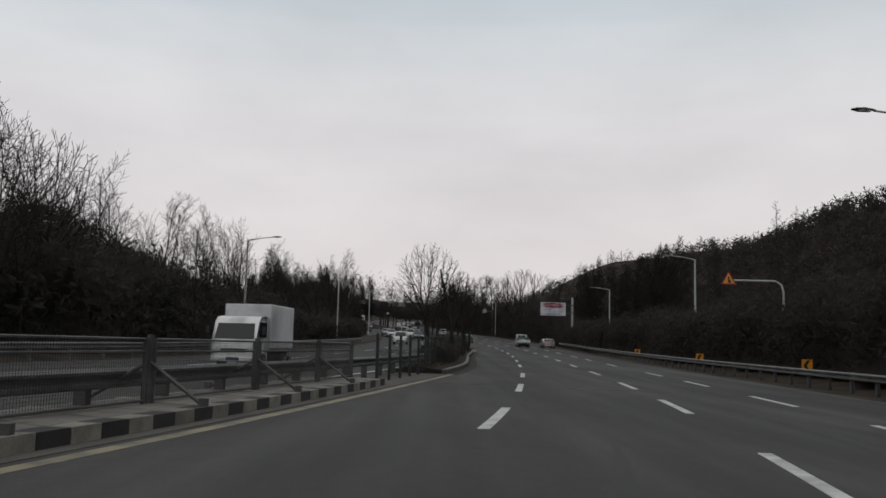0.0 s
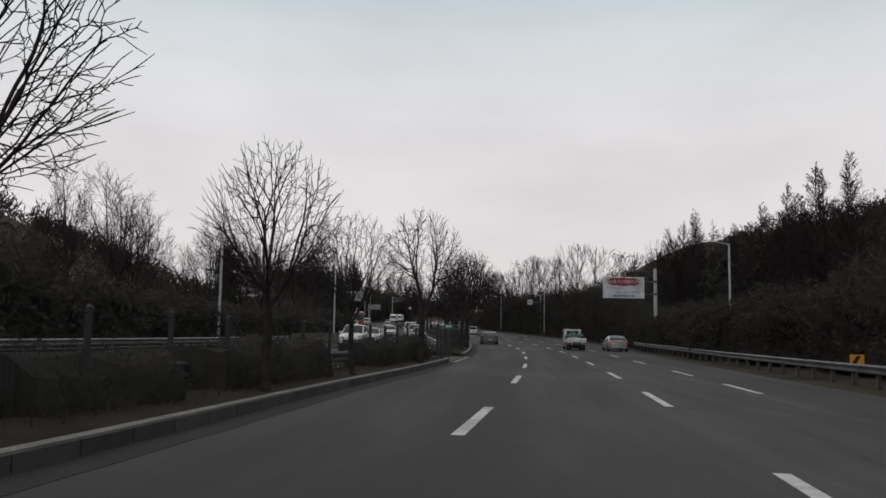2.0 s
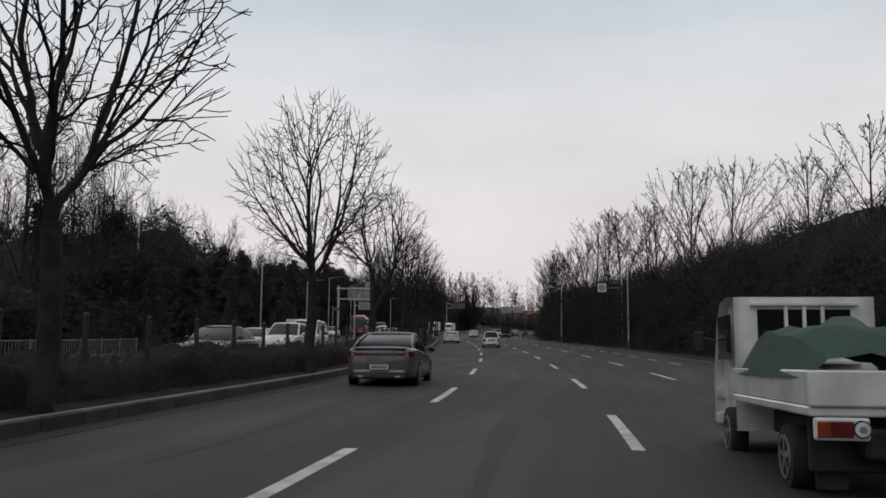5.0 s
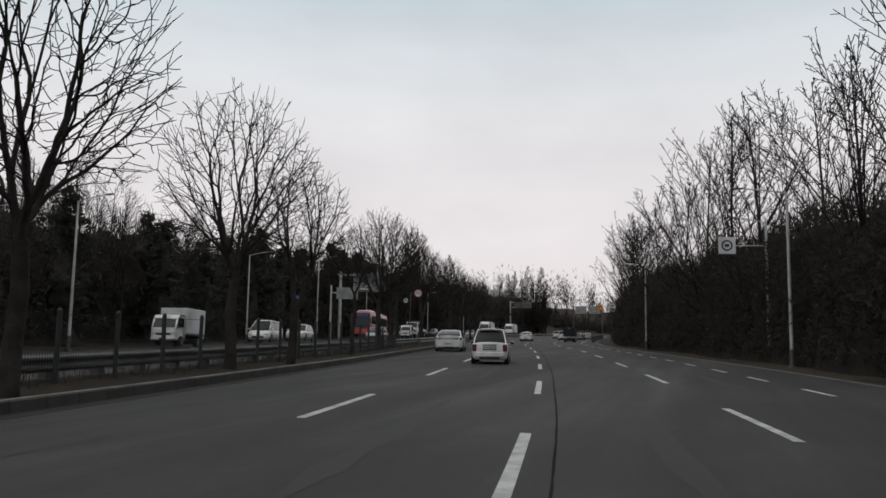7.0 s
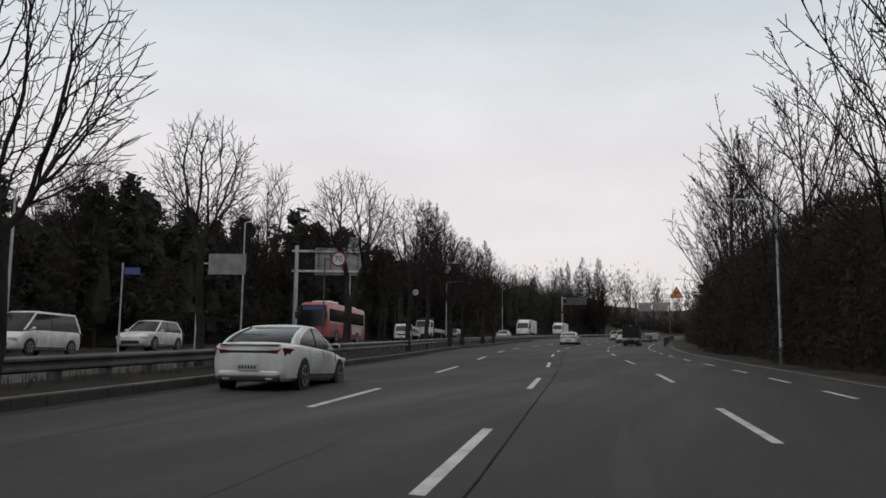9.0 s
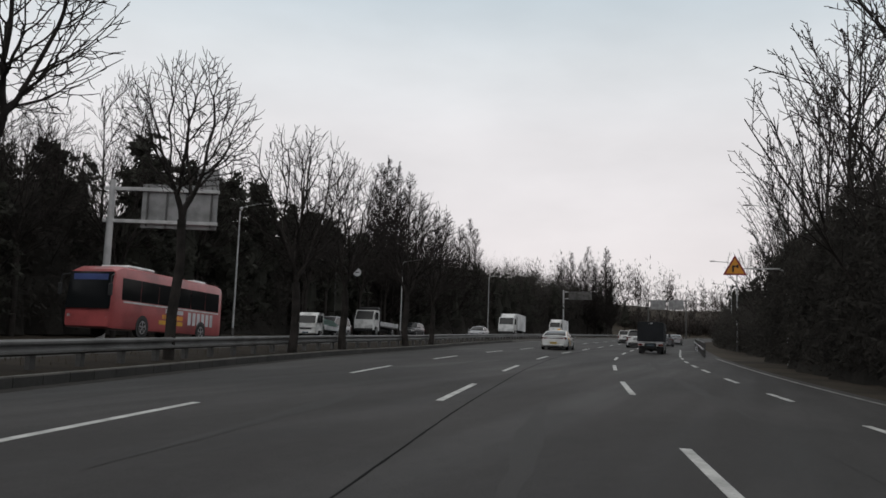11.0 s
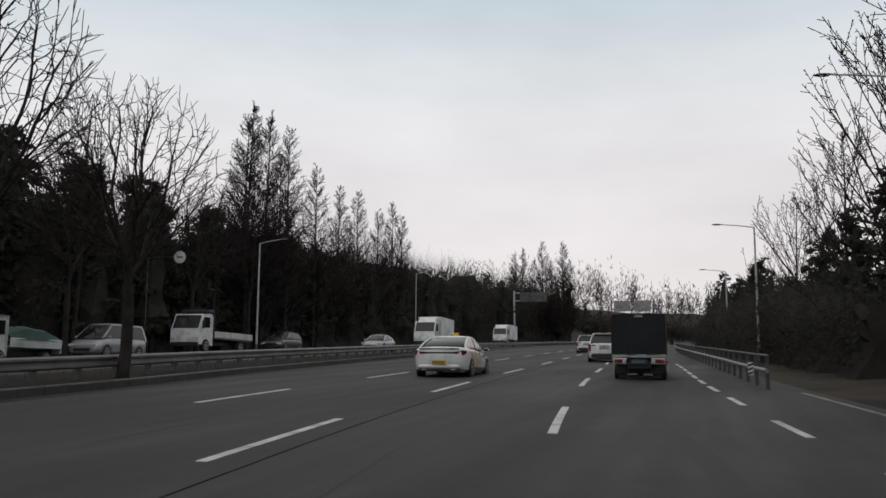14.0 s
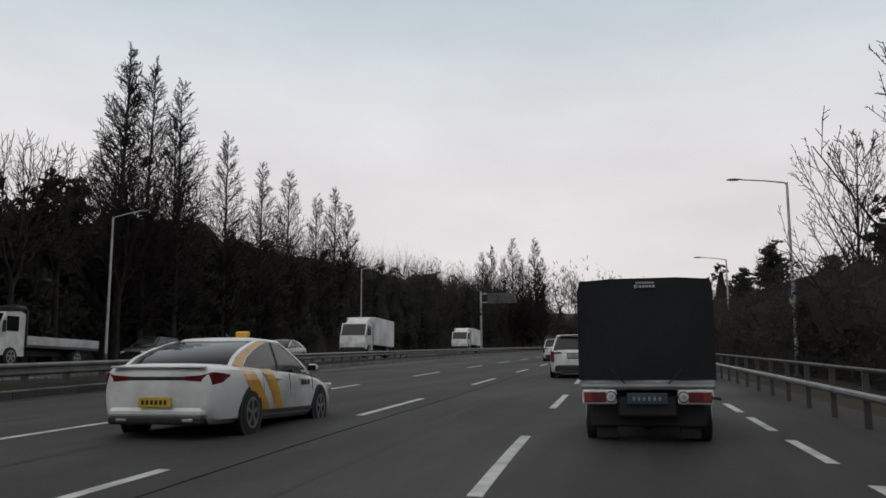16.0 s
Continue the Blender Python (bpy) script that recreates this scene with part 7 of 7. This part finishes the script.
def bus(m):
    t = thing("coach", "salmon-red and white touring coach with dark windows", "bus", m)
    hw, L, H = 1.25, 11.6, 3.35
    rings = []
    for y, k, zb, zt in ((0, 0.94, 0.5, 3.05), (0.12, 0.99, 0.38, 3.22), (0.5, 1, 0.34, H - 0.04), (3, 1, 0.34, H - 0.04), (8, 1, 0.34, H), (10.8, 1, 0.34, H - 0.02), (11.3, 0.99, 0.34, 3.15), (11.5, 0.95, 0.36, 2.4), (11.6, 0.92, 0.42, 1.2)):
        w = hw * k
        rings.append([(-w * 0.96, y, zb), (-w, y, zb + 0.15), (-w, y, 1.3), (-w * 0.99, y, zt - 0.35), (-w * 0.93, y, zt - 0.10), (-w * 0.75, y, zt), (w * 0.75, y, zt), (w * 0.93, y, zt - 0.10), (w * 0.99, y, zt - 0.35), (w, y, 1.3), (w, y, zb + 0.15), (w * 0.96, y, zb)])
    b = Build().loft(rings)
    part("body", b, M_PINK, t, smooth=True)
    for sx in (-1, 1):
        for i in range(6):
            y0 = 0.5 + i * 1.72
            b = Build().box(sx * (hw - 0.012) - 0.016, sx * (hw - 0.012) + 0.016, y0, y0 + 1.68, 1.72, 2.78)
            part("side_window", b, M_GLASS, t)
        b = Build().box(sx * hw - 0.008, sx * hw + 0.008, 0.5, 10.6, 1.60, 1.68)
        part("white_band", b, M_WHITE, t, "thin white band under the windows")
        # lettering on the flank as plain shapes
        for i in range(6):
            y0 = 1.2 + i * 0.52
            b = Build().box(sx * hw - 0.006, sx * hw + 0.010, y0, y0 + 0.34, 0.82, 1.52, 0.0)
            part("bar", b, M_SIGN_W, t)
        for i in range(3):
            b = Build().box(sx * hw - 0.006, sx * hw + 0.010, 4.7, 7.2 - i * 0.3, 0.72 + i * 0.3, 0.94 + i * 0.3)
            part("stripe", b, (M_YELLOW, M_SIGN_O, M_SIGN_W)[i], t)
        for y in (2.6, 8.8):
            b = Build().disc((sx * hw, y, 0.5), "x", 0, 0.58, 0.03, 20)
            part("wheel_arch", b, M_TRIM, t)
            wheel(t, sx * (hw - 0.13), y, 0.48, 0.30, sx)
        b = Build()
        b.tube([(sx * 1.15, 11.4, 2.9), (sx * 1.3, 11.85, 2.8), (sx * 1.32, 11.9, 2.4)], 0.03, 6)
        b.box(sx * 1.32 - 0.11, sx * 1.32 + 0.11, 11.85, 11.95, 1.85, 2.42, 0.03)
        part("wing_mirror", b, M_TRIM, t)
        b = Build().box(*sorted((sx * 0.65, sx * 1.08)), 11.50, 11.60, 0.82, 1.02, 0.03)
        part("headlight", b, M_LENS, t)
    b = Build()
    b.add([(-1.12, 11.43, 3.02), (1.12, 11.43, 3.02), (1.14, 11.69, 1.25), (-1.14, 11.69, 1.25), (-1.12, 11.2, 3.02), (1.12, 11.2, 3.02), (1.14, 11.5, 1.25), (-1.14, 11.5, 1.25)], [(0, 1, 2, 3), (7, 6, 5, 4), (0, 3, 7, 4), (1, 5, 6, 2)])
    part("windscreen", b, M_GLASS, t)
    b = Build().box(-0.9, 0.9, 11.46, 11.52, 2.62, 2.9)
    part("destination_board", b, M_SIGN_B, t)
    b = Build().box(-0.85, 0.85, 7.2, 9.6, H - 0.02, H + 0.17, 0.08)
    part("roof_unit", b, M_WHITE, t, "white roof air-conditioning unit")
    b = Build().box(-0.7, 0.7, 1.2, 2.6, H - 0.06, H + 0.10, 0.06)
    part("roof_unit", b, M_WHITE, t)


def heading(y, fn=None):
    fn = fn or L2
    return math.degrees(math.atan2(-(fn(y + 3) - fn(y - 3)), 6))


def ahead(x, y, turn=0.0):
    return pose(x, y, 0.0, 0, 0, heading(y + 2) + turn)


def oncoming(x, y, L):
    """A vehicle whose front is at y, coming the other way."""
    h = heading(y + L / 2) + 180
    return pose(x, y, 0.0, 0, 0, h) @ Matrix.Translation((0, -L, 0))


car("hatch", "small white hatchback with roof rails in its lane", M_WHITE, ahead(-1.70, 190.4), 3.5, 1.52)
mini_truck("white small truck with a green-covered load", ahead(10.75, 115.4), "heap", bed_m=M_WHITE)
car("sedan", "silver saloon car in the outer lane", M_SILVER, ahead(14.45, 115.4), 4.6, 1.80, plate=M_PLATE_W, braking=True)
mini_truck("small truck with a dark tarpaulin-covered bed", ahead(-11.56, 301.5, -2), "tarp")
car("sedan", "white taxi saloon with yellow livery bands", M_WHITE, ahead(-18.75, 300.0), 4.95, 1.86, plate=M_PLATE_Y, taxi=True, name="taxi")
car("suv", "white sport utility vehicle with a dark bumper", M_WHITE, ahead(-15.7, 326.0), 4.8, 1.9)
car("sedan", "dark grey saloon car in the inner lane", M_GREY, ahead(2.7, 129.5), 4.7, 1.82)
car("sedan", "white saloon car far ahead in the inner lane", M_WHITE, ahead(-9.4, 212), 4.6, 1.8)
car("sedan", "dark grey saloon car in the queue ahead", M_GREY, ahead(-14.6, 345), 4.7, 1.82)
car("sedan", "white saloon car in the queue ahead", M_WHITE, ahead(-18.4, 352), 4.7, 1.82, group="queue ahead")
car("suv", "white sport utility vehicle in the queue ahead", M_WHITE, ahead(-21.8, 362), 4.6, 1.85, group="queue ahead")
car("sedan", "silver saloon car in the queue ahead", M_SILVER, ahead(-15.2, 366), 4.6, 1.82, group="queue ahead")
mini_truck("white small box truck in the far oncoming lane", oncoming(-6.2, 24.0, 4.75), "box")
car("hatch", "white hatchback in the far oncoming lane", M_WHITE, oncoming(-7.6, 32.5, 4.2), 4.2, 1.78)
car("suv", "white people carrier in the oncoming lane", M_WHITE, oncoming(-6.8, 101.1, 4.6), 4.6, 1.85)
car("sedan", "white saloon car following in the oncoming lane", M_WHITE, oncoming(-8.0, 115.6, 4.7), 4.7, 1.82)
car("sedan", "dark saloon car in the oncoming lane", M_BLACK, oncoming(-6.0, 137, 4.7), 4.7, 1.82)
for i, (dx, y, s, c) in enumerate(((-6.5, 150, "suv", M_WHITE), (-10, 156, "sedan", M_WHITE), (-7.0, 158, "van", M_WHITE), (-10.5, 164, "sedan", M_SILVER))):
    car(s, ("white sport utility vehicle in the oncoming queue", "white saloon car in the oncoming queue", "white van in the oncoming queue", "silver saloon car in the oncoming queue")[i], c, oncoming(KL(y) + dx, y, 4.7), 4.7, 1.85, group="oncoming queue")
mini_truck("white small box truck in the oncoming lane", oncoming(-28.5, 205.9, 4.75), "box")
car("van", "white van in the oncoming lane", M_WHITE, oncoming(-32.5, 227.3, 5.1), 5.1, 1.92)
car("suv", "white sport utility vehicle with a dark grille", M_WHITE, oncoming(-34.1, 238.9, 4.8), 4.8, 1.9)
bus(oncoming(-37.9, 271.7, 11.6))
car("sedan", "silver saloon car behind the median trees", M_SILVER, oncoming(-25.6, 241, 4.6), 4.6, 1.8)
car("van", "silver van in the oncoming lane", M_SILVER, oncoming(-45.5, 314.0, 5.1), 5.1, 1.92)
car("suv", "dark sport utility vehicle in the oncoming lane", M_BLACK, oncoming(-46.5, 340.0, 4.7), 4.7, 1.86)
mini_truck("white small truck with an open bed", oncoming(-39.5, 299.0, 4.75), "heap")
lorry("white flatbed lorry with a dark headboard", oncoming(-46.6, 327.0, 8.2), False)
car("sedan", "silver saloon car beside the flatbed lorry", M_SILVER, oncoming(-38.6, 344, 4.6), 4.6, 1.8)
lorry("white box lorry in the oncoming lane", oncoming(-38.6, 360, 8.2), True)
lorry("white box lorry far away in the oncoming lane", oncoming(-42.5, 412, 8.2), True)

lay_out()
